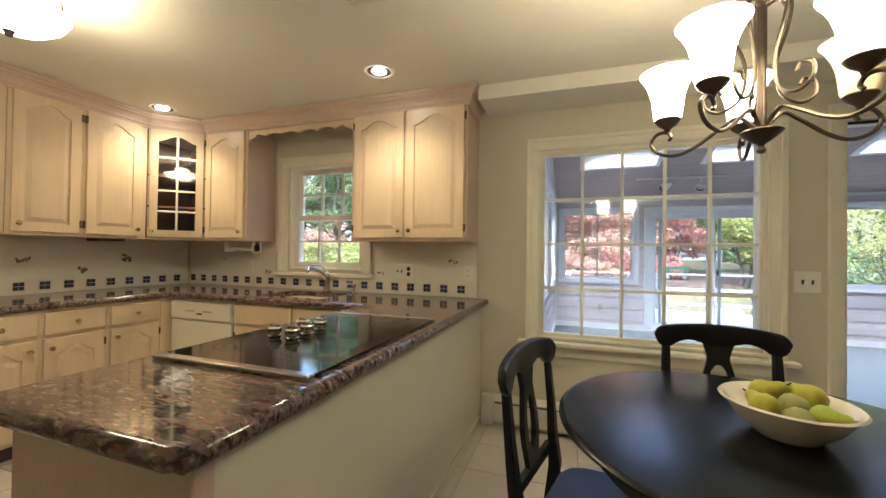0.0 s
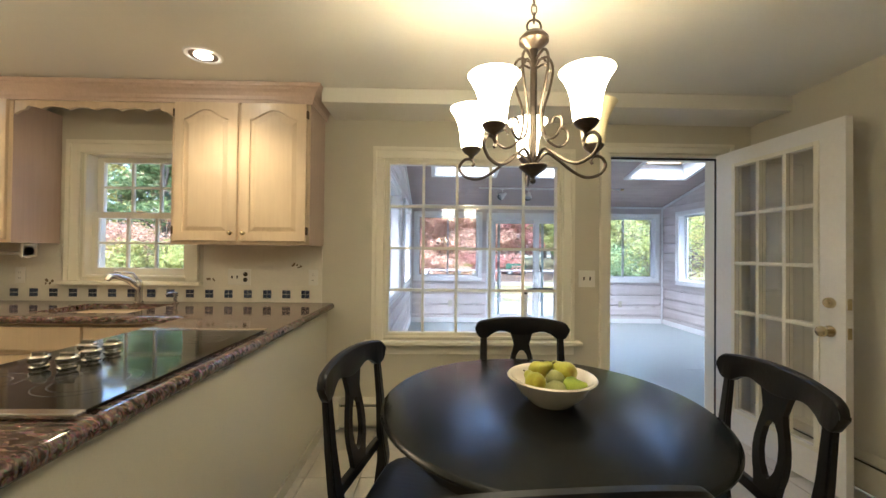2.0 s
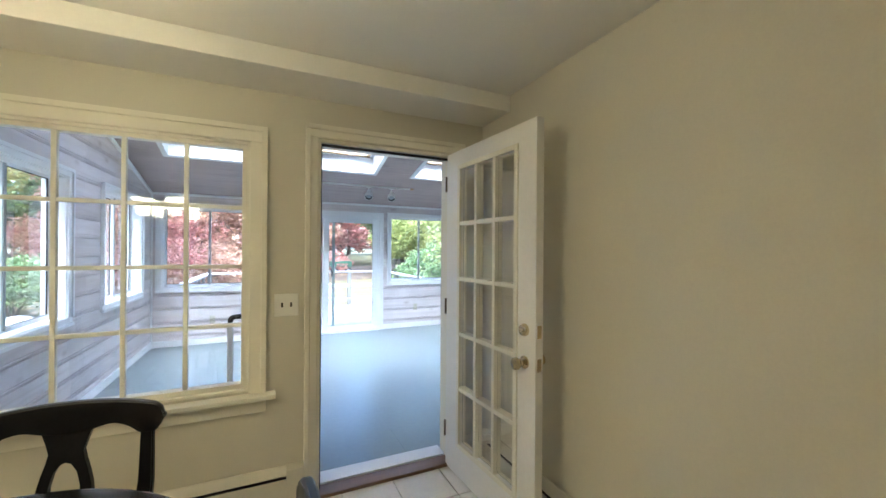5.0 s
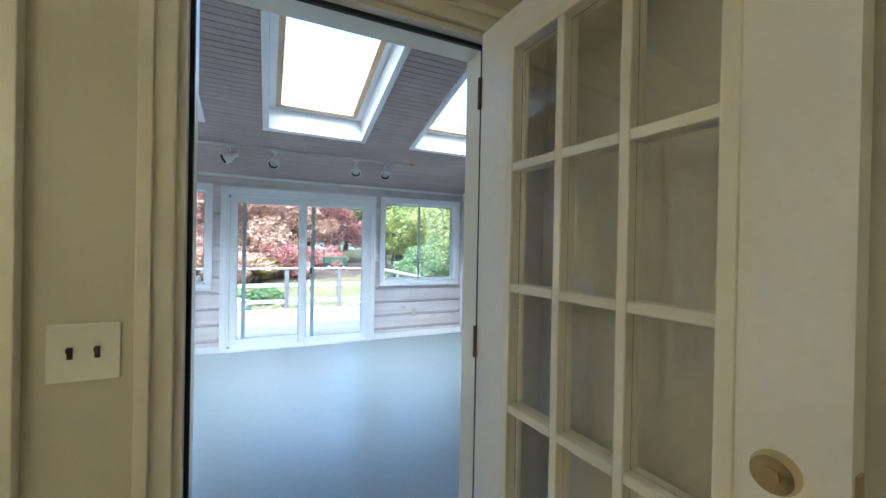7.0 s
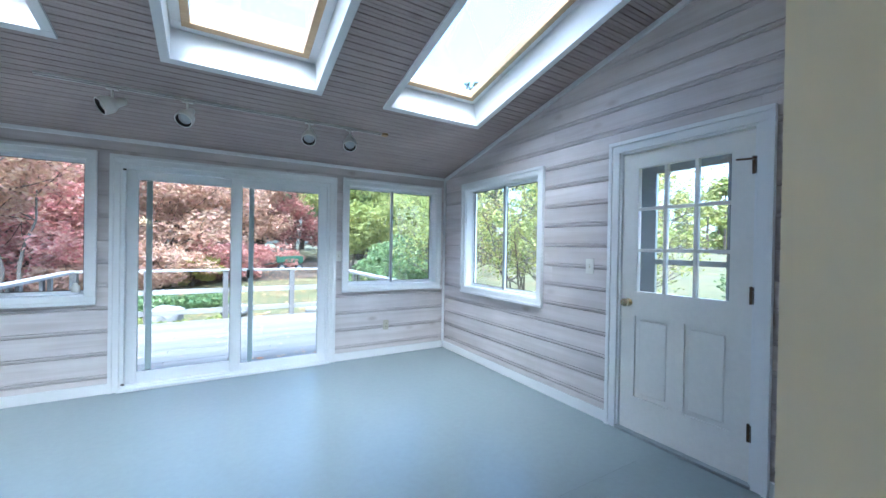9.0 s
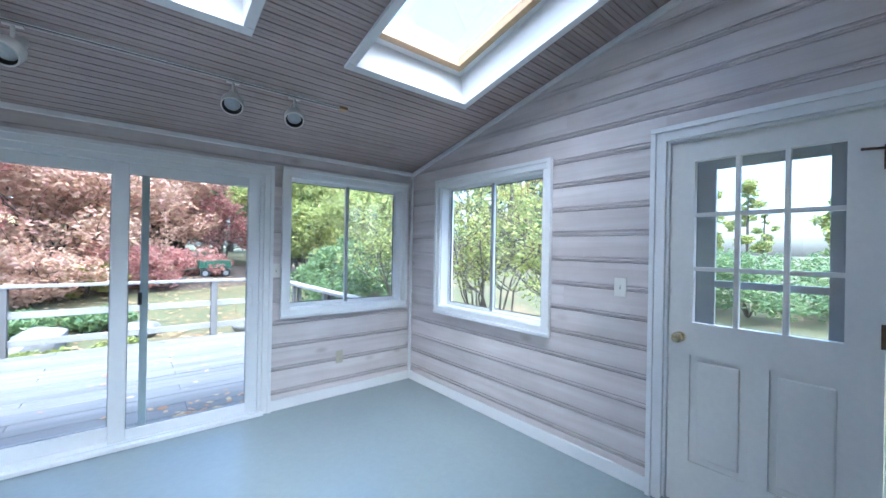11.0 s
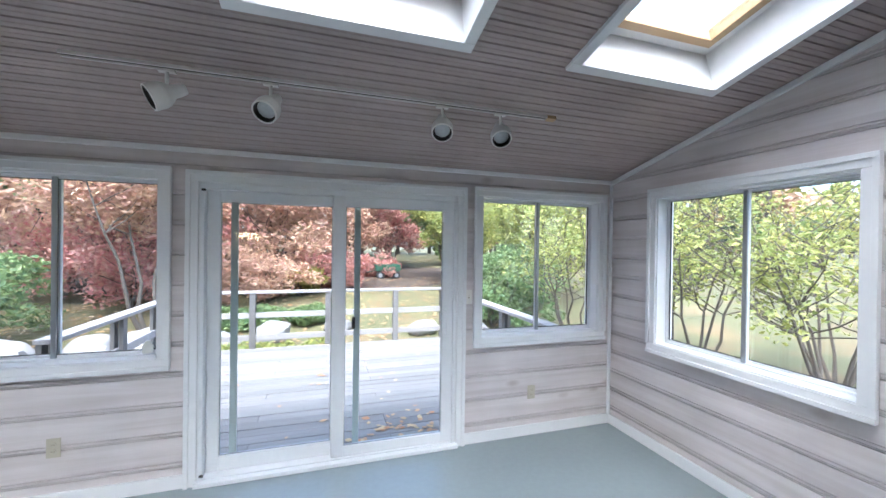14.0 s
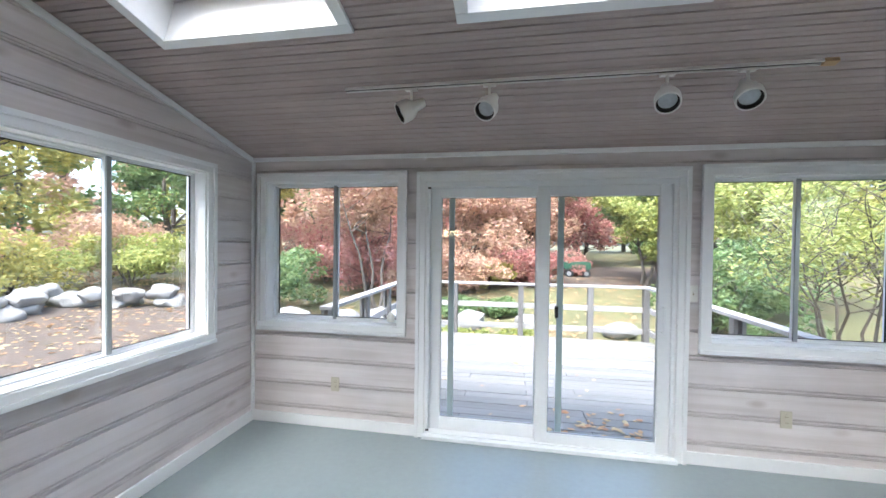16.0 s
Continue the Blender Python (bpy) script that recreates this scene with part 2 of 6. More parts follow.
M["track_white"] = surface("track_white", (0.74, 0.72, 0.68), 0.4, vary=0.03, bump=0)
M["heater"] = surface("heater", (0.66, 0.62, 0.52), 0.42, vary=0.04, size=3, fine=40, bump=0.02, stain=(0.42, 0.36, 0.27), amount=0.25)
M["threshold"] = wood("threshold", (0.20, 0.12, 0.075), (0.12, 0.07, 0.045), "X", 0.45, 30, rand=0.0)
M["pine_frame"] = wood("pine_frame", (0.52, 0.36, 0.20), (0.36, 0.22, 0.11), "X", 0.4, 30, rand=0.05)
M["adhesive"] = surface("adhesive", (0.20, 0.15, 0.09), 0.8, vary=0.4, size=30, fine=120, bump=0.1)
M["deck_wood"] = wood("deck_wood", (0.175, 0.172, 0.168), (0.075, 0.07, 0.065), "X", 0.55, 18, knots=0.4, rand=0.16)
M["rail_wood"] = wood("rail_wood", (0.30, 0.29, 0.28), (0.17, 0.165, 0.155), "X", 0.7, 18, knots=0.3, rand=0.08)
M["post_wood"] = wood("post_wood", (0.15, 0.145, 0.138), (0.08, 0.075, 0.07), "Z", 0.7, 18, rand=0.1)
M["screen_metal"] = surface("screen_metal", (0.42, 0.50, 0.49), 0.4, metal=0.0, vary=0.05, bump=0)
M["alu"] = surface("alu", (0.36, 0.38, 0.39), 0.4, metal=0.7, vary=0.05, bump=0)
M["shade_lit"] = glowing("shade_lit", (1.0, 0.78, 0.42), SHADE, (0.9, 0.8, 0.6))
M["shade_off"] = surface("shade_off", (0.78, 0.66, 0.40), 0.35, vary=0.06, bump=0)
M["bulb"] = glowing("bulb", (1.0, 0.82, 0.55), 9.0)
M["lens"] = surface("lens", (0.5, 0.52, 0.54), 0.3, vary=0.15, bump=0)
M["grass"] = surface("grass", (0.085, 0.085, 0.036), 0.9, vary=0.35, size=0.6, fine=30, bump=0.6, stain=(0.17, 0.115, 0.06), amount=0.85)
M["mulch"] = surface("mulch", (0.06, 0.046, 0.036), 0.95, vary=0.4, size=2, fine=40, bump=0.8, stain=(0.10, 0.065, 0.045), amount=0.7)
M["rock"] = surface("rock", (0.19, 0.187, 0.18), 0.85, vary=0.2, size=5, fine=40, bump=0.4, rand=0.15, stain=(0.16, 0.155, 0.14), amount=0.5)
M["bark"] = surface("bark", (0.09, 0.075, 0.06), 0.95, vary=0.35, size=4, fine=30, bump=0.7, stretch=(1, 1, 0.2))
M["cart_green"] = surface("cart_green", (0.03, 0.10, 0.06), 0.4, vary=0.1)
M["rubber"] = surface("rubber", (0.02, 0.02, 0.02), 0.7)
M["house_siding"] = surface("house_siding", (0.40, 0.36, 0.33), 0.6, vary=0.08)


def leafy(name, color, other, bright=1.0):
    """Leaves: each leaf has its own tone between two colours, and lets light through."""
    m, t, p = nodes_of(name)
    n, l = t.nodes, t.links
    g = n.new("ShaderNodeNewGeometry")
    mix = n.new("ShaderNodeMix")
    mix.data_type = "RGBA"
    mix.inputs["A"].default_value, mix.inputs["B"].default_value = (*color, 1), (*other, 1)
    l.new(g.outputs["Random Per Island"], mix.inputs["Factor"])
    l.new(mix.outputs["Result"], p.inputs["Base Color"])
    p.inputs["Roughness"].default_value = 0.55
    tr = n.new("ShaderNodeBsdfTranslucent")
    l.new(mix.outputs["Result"], tr.inputs["Color"])
    ms = n.new("ShaderNodeMixShader")
    ms.inputs["Fac"].default_value = 0.4
    out = n["Material Output"]
    l.new(p.outputs[0], ms.inputs[1])
    l.new(tr.outputs[0], ms.inputs[2])
    l.new(ms.outputs[0], out.inputs["Surface"])
    return m


M["seam_grey"] = surface("seam_grey", (0.20, 0.23, 0.24), 0.5)
M["leaf_red"] = leafy("leaf_red", (0.45, 0.16, 0.16), (0.52, 0.33, 0.25))
M["leaf_rust"] = leafy("leaf_rust", (0.45, 0.26, 0.21), (0.54, 0.39, 0.25))
M["leaf_yellow"] = leafy("leaf_yellow", (0.486, 0.419, 0.121), (0.297, 0.311, 0.108))
M["leaf_green"] = leafy("leaf_green", (0.095, 0.176, 0.074), (0.230, 0.297, 0.115))
M["leaf_lime"] = leafy("leaf_lime", (0.203, 0.257, 0.074), (0.405, 0.405, 0.121))
M["leaf_pine"] = leafy("leaf_pine", (0.025, 0.045, 0.03), (0.05, 0.08, 0.045))
M["leaf_fallen"] = leafy("leaf_fallen", (0.52, 0.42, 0.24), (0.38, 0.18, 0.08))

# ---- building helpers ----


def world_of(ob):
    m = ob.matrix_basis.copy()
    while ob.parent:
        ob = ob.parent
        m = ob.matrix_basis @ m
    return m


def thing(name, place=(0, 0, 0), label="", category="", group="", kind="", turn=0.0):
    ob = new(name)
    ob.empty_display_size = 0.1
    ob.matrix_basis = pose(*place, 0, 0, turn)
    return tagged(ob, label, category, group, kind)


def part(name, bm, material, parent=None, label="", local=False, smooth=False):
    """Links a bmesh, drawn in the world's metres (or its parent's, local=True), as one mesh object."""
    me = bpy.data.meshes.new(name)
    bmesh.ops.recalc_face_normals(bm, faces=bm.faces)
    if smooth:
        for f in bm.faces:
            f.smooth = True
        for e in bm.edges:
            if len(e.link_faces) == 2 and e.calc_face_angle(0) > 0.7:
                e.smooth = False
    bm.to_mesh(me)
    bm.free()
    me.materials.append(M[material])
    ob = new(name, me)
    if parent is not None:
        ob.parent = parent
        if not local:
            me.transform(world_of(parent).inverted())
    if label:
        tagged(ob, label)
    return ob


def box(bm, x0, x1, y0, y1, z0, z1, bevel=0.0, m=None):
    """A box between two corners, with its edges rounded by bevel metres."""
    vs = [bm.verts.new((x, y, z)) for x in (x0, x1) for y in (y0, y1) for z in (z0, z1)]
    fs = [bm.faces.new([vs[i] for i in q]) for q in ((0, 1, 3, 2), (4, 6, 7, 5), (0, 4, 5, 1), (2, 3, 7, 6), (0, 2, 6, 4), (1, 5, 7, 3))]
    if bevel:
        r = bmesh.ops.bevel(bm, geom=list({e for f in fs for e in f.edges}), offset=bevel, segments=2, profile=0.6, affect="EDGES")
        vs = list({v for f in r["faces"] for v in f.verts} | {v for v in vs if v.is_valid})
    if m is not None:
        bmesh.ops.transform(bm, matrix=m, verts=vs)
    return bm


def boxes(rows, bevel=0.0):
    bm = bmesh.new()
    for r in rows:
        box(bm, *r, bevel=bevel)
    return bm


def lathe(profile, steps=32, center=(0, 0, 0), bm=None, cap=True):
    """A turned body: rows of (radius, height) turned round the upright axis through center."""
    bm = bm or bmesh.new()
    cx, cy, cz = center
    rings = []
    for r, z in profile:
        rings.append([bm.verts.new((cx + r * math.cos(2 * math.pi * i / steps), cy + r * math.sin(2 * math.pi * i / steps), cz + z)) for i in range(steps)])
    for a, b in zip(rings, rings[1:]):
        for i in range(steps):
            j = (i + 1) % steps
            bm.faces.new((a[i], a[j], b[j], b[i]))
    if cap:
        for ring in (rings[0], rings[-1]):
            bm.faces.new(ring)
    return bm


def tube(points, radius, sides=8, bm=None, close=True):
    """A round bar along points; radius may be one number or one for each point."""
    bm = bm or bmesh.new()
    pts = [Vector(p) for p in points]
    rad = radius if isinstance(radius, (list, tuple)) else [radius] * len(pts)
    rings, side = [], None
    for i, p in enumerate(pts):
        d = (pts[min(i + 1, len(pts) - 1)] - pts[max(i - 1, 0)]).normalized()
        if side is None:
            side = d.cross(Vector((0, 0, 1)) if abs(d.z) < 0.9 else Vector((1, 0, 0))).normalized()
        side = (side - d * side.dot(d)).normalized()
        up = d.cross(side)
        rings.append([bm.verts.new(p + (side * math.cos(2 * math.pi * k / sides) + up * math.sin(2 * math.pi * k / sides)) * rad[i]) for k in range(sides)])
    for a, b in zip(rings, rings[1:]):
        for k in range(sides):
            j = (k + 1) % sides
            bm.faces.new((a[k], a[j], b[j], b[k]))
    if close:
        bm.faces.new(rings[0])
        bm.faces.new(rings[-1])
    return bm


def prism(outline, m, depth):
    """A flat outline of (u, v), drawn out by depth along w, laid into place by the matrix m."""
    bm = bmesh.new()
    a = [bm.verts.new(m @ Vector((u, v, 0))) for u, v in outline]
    b = [bm.verts.new(m @ Vector((u, v, depth))) for u, v in outline]
    bm.faces.new(a)
    bm.faces.new(b)
    for i in range(len(a)):
        j = (i + 1) % len(a)
        bm.faces.new((a[i], a[j], b[j], b[i]))
    return bm


def cut_rects(u0, u1, v0, v1, holes):
    """The rectangle u0..u1, v0..v1 less rectangular holes, as rectangles."""
    us = sorted({u0, u1, *(min(max(h[k], u0), u1) for h in holes for k in (0, 1))})
    out = []
    for a, b in zip(us, us[1:]):
        mid = (a + b) / 2
        vs = sorted((max(h[2], v0), min(h[3], v1)) for h in holes if h[0] < mid < h[1] and h[3] > v0 and h[2] < v1)
        low = v0
        for c, d in vs:
            if c > low + 1e-4:
                out.append((a, b, low, c))
            low = max(low, d)
        if v1 > low + 1e-4:
            out.append((a, b, low, v1))
    joined = []
    for r in out:
        last = next((j for j in joined if abs(j[1] - r[0]) < 1e-6 and j[2:] == r[2:]), None)
        if last:
            joined.remove(last)
            r = (last[0], r[1], r[2], r[3])
        joined.append(r)
    return joined

# ---- structure ----
XL, XR, YS, ZC = -5.12, 1.075, -4.3, 2.37
SX0, SX1, SY0, SY1 = -1.765, 3.01, 0.115, 4.29
SLOPE, EAVE = 0.245, 2.2
INCL = math.atan(SLOPE)


def roof_z(y):
    return EAVE + SLOPE * (SY1 - y)


# wall frames: u runs along the wall, v up, w out of the room
FAR = Matrix(((1, 0, 0, 0), (0, 0, 1, SY1), (0, 1, 0, 0), (0, 0, 0, 1)))
EAST = Matrix(((0, 0, 1, SX1), (1, 0, 0, 0), (0, 1, 0, 0), (0, 0, 0, 1)))
WEST = Matrix(((0, 0, -1, SX0), (1, 0, 0, 0), (0, 1, 0, 0), (0, 0, 0, 1)))
HOUSE = Matrix(((1, 0, 0, 0), (0, 0, 1, 0), (0, 1, 0, 0), (0, 0, 0, 1)))
ROOF = Matrix(((1, 0, 0, 0), (0, -math.cos(INCL), math.sin(INCL), SY1), (0, math.sin(INCL), math.cos(INCL), EAVE), (0, 0, 0, 1)))


def slab(name, m, w0, w1, u0, u1, v0, v1, holes, material, label, kind="structure"):
    bm = bmesh.new()
    for a, b, c, d in cut_rects(u0, u1, v0, v1, holes):
        box(bm, a, b, c, d, w0, w1, m=m)
    bmesh.ops.remove_doubles(bm, verts=bm.verts, dist=1e-5)
    return tagged(part(name, bm, material), label, "wall", kind=kind)


KW = (-3.87, -3.12, 1.09, 2.0)
IW = (-1.685, -0.357, 0.66, 1.985)
DW = (-0.012, 0.856, 0.0, 2.05)
wall_house = slab("wall_north", HOUSE, 0, 0.155, XL - 0.15, SX1 + 0.15, 0, 3.4, [KW, IW, DW], "wall_paint", "beige painted kitchen wall with window and door openings")
tagged(part("wall_west", boxes([(XL - 0.15, XL, YS, 0, 0, 2.6)]), "wall_paint"), "beige painted kitchen side wall", "wall", kind="structure")
tagged(part("wall_east", boxes([(XR, XR + 0.12, YS, 0, 0, 2.6)]), "wall_paint"), "plain greyish beige painted wall beside the open door", "wall", kind="structure")
tagged(part("wall_south", boxes([(XL, XR, YS - 0.12, YS, 0, 2.6)]), "wall_paint"), "plain beige painted wall behind the dining area", "wall", kind="structure")
tagged(part("ceiling", boxes([(XL, XR, YS, 0, ZC, ZC + 0.15)]), "ceiling_paint"), "smooth off-white painted kitchen ceiling", "ceiling", kind="structure")
tagged(part("soffit", boxes([(-2.06, XR, -0.33, 0, 2.27, ZC - 0.002)], 0.004), "ceiling_paint"), "cream boxed soffit along the window wall", "soffit", kind="structure")
kitchen_floor = tagged(part("floor", boxes([(XL, XR, YS, 0.0, -0.12, -0.008)]), "grout"), "off-white ceramic tiled kitchen floor with grey grout", "floor", kind="structure")

# sunroom shell
FW = {"left": (-1.709, -0.425, 0.775, 2.072), "slider": (-0.345, 1.59, 0.0, 2.06), "right": (1.66, 2.94, 0.775, 2.072)}
EW = {"window": (2.525, 3.857, 0.77, 2.066), "door": (0.86, 1.85, 0.0, 2.105)}
WW = {"far": (2.525, 3.857, 0.77, 2.066), "near": (0.55, 1.90, 0.77, 2.066)}
CASE = 0.072


def hole(c, floor=False):
    return (c[0] + CASE, c[1] - CASE, 0.0 if floor else c[2] + CASE, c[3] - CASE)


far_holes = [hole(FW["left"]), hole(FW["slider"], True), hole(FW["right"])]
east_holes = [hole(EW["window"]), hole(EW["door"], True)]
west_holes = [hole(WW["far"]), hole(WW["near"])]
wall_far = slab("wall_far", FAR, 0.02, 0.15, SX0 - 0.15, SX1 + 0.15, -0.6, EAVE + 0.02, far_holes, "house_siding", "sunroom end wall in whitewashed pine boards")
wall_right = slab("wall_right", EAST, 0.02, 0.15, SY0, SY1 + 0.02, -0.6, EAVE, east_holes, "house_siding", "sunroom side wall in whitewashed pine boards")
wall_left = slab("wall_left", WEST, 0.02, 0.15, SY0, SY1 + 0.02, -0.6, EAVE, west_holes, "house_siding", "sunroom side wall in whitewashed pine boards")
for m, nm, own in ((EAST, "gable", wall_right), (WEST, "gable", wall_left)):
    top = roof_z(SY0)
    bm = prism([(SY0, EAVE), (SY1 + 0.02, EAVE), (SY0, top)], m @ Matrix.Translation((0, 0, 0.02)), 0.13)
    part(nm, bm, "house_siding", own)
sun_floor = tagged(part("floor_sunroom", boxes([(SX0 - 0.02, SX1 + 0.02, SY0 - 0.03, SY1 + 0.02, -0.1, 0.0)]), "floor_paint"), "grey-blue painted plywood floor of the sunroom", "floor", kind="structure")

# skylights: x ranges of the trim
V0, V1 = (SY1 - 3.09) / math.cos(INCL), (SY1 - 1.37) / math.cos(INCL)
SKY_X = ((-1.38, -0.36), (0.12, 1.14), (1.65, 2.65))
sky_holes = [(a + 0.036, b - 0.036, V0 + 0.036, V1 - 0.036) for a, b in SKY_X]
VTOP = (SY1 - SY0) / math.cos(INCL)
roof = slab("roof", ROOF, 0.1, 0.24, SX0 - 0.4, SX1 + 0.4, -0.5, VTOP, sky_holes, "house_siding", "roof of the sunroom with three skylights")
tagged(roof, category="roof")

# beadboard ceiling, one mesh: narrow slats with grooves between them
bm = bmesh.new()
pitch, v = 0.062, 0.0
while v < VTOP:
    for a, b, c, d in cut_rects(SX0, SX1, v, min(v + pitch - 0.004, VTOP), sky_holes):
        q = [bm.verts.new(ROOF @ Vector(p)) for p in ((a, c, 0.008), (b, c, 0.008), (b, c + 0.003, 0.0), (a, c + 0.003, 0.0), (b, d - 0.003, 0.0), (a, d - 0.003, 0.0), (b, d, 0.008), (a, d, 0.008))]
        if d - c > 0.01:
            mid = (c + d) / 2
            g = [bm.verts.new(ROOF @ Vector(p)) for p in ((b, mid - 0.0015, 0.0), (a, mid - 0.0015, 0.0), (b, mid, 0.003), (a, mid, 0.003), (b, mid + 0.0015, 0.0), (a, mid + 0.0015, 0.0))]
            for f in ((q[0], q[1], q[2], q[3]), (q[3], q[2], g[0], g[1]), (g[1], g[0], g[2], g[3]), (g[3], g[2], g[4], g[5]), (g[5], g[4], q[4], q[5]), (q[5], q[4], q[6], q[7])):
                bm.faces.new(f)
    v += pitch
for a, b, c, d in cut_rects(SX0 - 0.02, SX1 + 0.02, -0.02, VTOP, sky_holes):
    box(bm, a, b, c, d, 0.008, 0.1, m=ROOF)
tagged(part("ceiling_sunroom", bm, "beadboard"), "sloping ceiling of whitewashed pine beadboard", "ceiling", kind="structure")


def skylight(n, x0, x1):
    s = thing(f"skylight_{n}", (x0, 3.09, roof_z(3.09)), "roof window in a white-painted well with bare pine frame", "skylight", "skylights", "structure")
    for r in ((x0, x1, V0, V0 + 0.055), (x0, x1, V1 - 0.055, V1), (x0, x0 + 0.055, V0 + 0.055, V1 - 0.055), (x1 - 0.055, x1, V0 + 0.055, V1 - 0.055)):
        bm = bmesh.new()
        box(bm, r[0], r[1], r[2], r[3], -0.018, 0.012, 0.004, m=ROOF)
        part("trim_board", bm, "white_paint", s)
    a, b, c, d = x0 + 0.05, x1 - 0.05, V0 + 0.05, V1 - 0.05
    for r in ((a - 0.012, b + 0.012, c - 0.012, c), (a - 0.012, b + 0.012, d, d + 0.012), (a - 0.012, a, c, d), (b, b + 0.012, c, d)):
        bm = bmesh.new()
        box(bm, *r, 0.0125, 0.235, m=ROOF)
        part("well_side", bm, "white_paint", s)
    i = 0.075
    for k, r in enumerate(((a, b, c, c + i), (a, b, d - i, d), (a, a + i, c + i, d - i), (b - i, b, c + i, d - i))):
        bm = bmesh.new()
        box(bm, *r, 0.215, 0.26, 0.006, m=ROOF)
        part("window_frame", bm, "white_paint", s)
    a, b, c, d = a + i - 0.012, b - i + 0.012, c + i - 0.012, d - i + 0.012
    for r in ((a, b, c, c + 0.05), (a, b, d - 0.05, d), (a, a + 0.05, c + 0.05, d - 0.05), (b - 0.05, b, c + 0.05, d - 0.05)):
        bm = bmesh.new()
        box(bm, *r, 0.195, 0.27, 0.006, m=ROOF)
        part("sash", bm, "pine_frame", s, "bare varnished pine sash")
    bm = bmesh.new()
    box(bm, a + 0.05, b - 0.05, c + 0.05, d - 0.05, 0.243, 0.251, m=ROOF)
    part("pane", bm, "glass", s).visible_shadow = False


for n, (a, b) in enumerate(SKY_X):
    skylight(n + 1, a, b)

# trims of the sunroom
bm = boxes([(SX0, SX1, SY1 - 0.03, SY1, EAVE - 0.03, EAVE + 0.004)], 0.006)
tagged(part("trim_eave", bm, "white_paint"), "white painted strip under the ceiling", "trim", kind="structure")
for x0, x1, nm in ((SX1 - 0.022, SX1, "trim_rake_right"), (SX0, SX0 + 0.022, "trim_rake_left")):
    bm = bmesh.new()
    box(bm, x0, x1, 0.0, VTOP, -0.04, -0.002, 0.004, m=ROOF)
    tagged(part(nm, bm, "white_paint"), "white painted strip along the sloping ceiling", "trim", kind="structure")
for x, nm in ((SX1 - 0.024, "trim_corner_right"), (SX0, "trim_corner_left")):
    bm = boxes([(x, x + 0.024, SY1 - 0.024, SY1, 0.09, EAVE - 0.03)], 0.004)
    tagged(part(nm, bm, "white_paint"), "white painted corner strip", "trim", kind="structure")


def base_runs(nm, m, runs):
    bm = bmesh.new()
    for a, b in runs:
        box(bm, a, b, 0.0, 0.088, -0.016, 0.0, 0.004, m=m)
    tagged(part(nm, bm, "white_paint"), "white painted baseboard", "baseboard", kind="structure")


base_runs("baseboard_far", FAR, [(SX0 + 0.016, FW["slider"][0]), (FW["slider"][1], SX1 - 0.016)])
base_runs("baseboard_right", EAST, [(SY0, EW["door"][0]), (EW["door"][1], SY1)])
base_runs("baseboard_left", WEST, [(SY0, SY1)])


def bx(m, u0, u1, v0, v1, w0, w1, bevel=0.0):
    bm = bmesh.new()
    return box(bm, u0, u1, v0, v1, w0, w1, bevel, m)


def casing(parent, m, c, width, mat, floor=False, proud=0.022, stool=0.0):
    """Moulded casing boards round an opening: flat board with a raised back band; the sides stand between head and sill."""
    u0, u1, v0, v1 = c
    lo = v0 if floor else v0 + width

    def board(r, band, nm):
        bm = bx(m, *r, -proud, 0.0, 0.005)
        box(bm, *band, -proud - 0.012, -proud + 0.004, 0.003, m)
        return part(nm, bm, mat, parent)

    board((u0, u1, v1 - width, v1), (u0, u1, v1 - 0.028, v1), "head_casing")
    board((u0, u0 + width, lo, v1 - width), (u0, u0 + 0.028, lo, v1 - 0.028), "side_casing")
    board((u1 - width, u1, lo, v1 - width), (u1 - 0.028, u1, lo, v1 - 0.028), "side_casing")
    if not floor and not stool:
        board((u0, u1, v0, v0 + width), (u0, u1, v0, v0 + 0.028), "bottom_casing")


def reveal(parent, m, h, depth, mat, floor=False, t=0.015):
    """The lining of an opening, from the room's face to the outside."""
    u0, u1, v0, v1 = h
    part("jamb", bx(m, u0, u0 + t, v0, v1, -0.004, depth), mat, parent)
    part("jamb", bx(m, u1 - t, u1, v0, v1, -0.004, depth), mat, parent)
    part("head_jamb", bx(m, u0 + t, u1 - t, v1 - t, v1, -0.004, depth), mat, parent)
    if not floor:
        part("window_sill", bx(m, u0 + t, u1 - t, v0, v0 + t, -0.012, depth, 0.004), mat, parent)


def frame_of(m, u0, u1, v0, v1, w0, w1, side, top, bottom, bevel=0.003):
    bm = bmesh.new()
    box(bm, u0, u0 + side, v0, v1, w0, w1, bevel, m)
    box(bm, u1 - side, u1, v0, v1, w0, w1, bevel, m)
    box(bm, u0 + side, u1 - side, v1 - top, v1, w0, w1, bevel, m)
    box(bm, u0 + side, u1 - side, v0, v0 + bottom, w0, w1, bevel, m)
    return bm


def pane(parent, m, u0, u1, v0, v1, w, t=0.004):
    ob = part("pane", bx(m, u0, u1, v0, v1, w, w + t), "glass", parent)
    ob.visible_shadow = False
    return ob


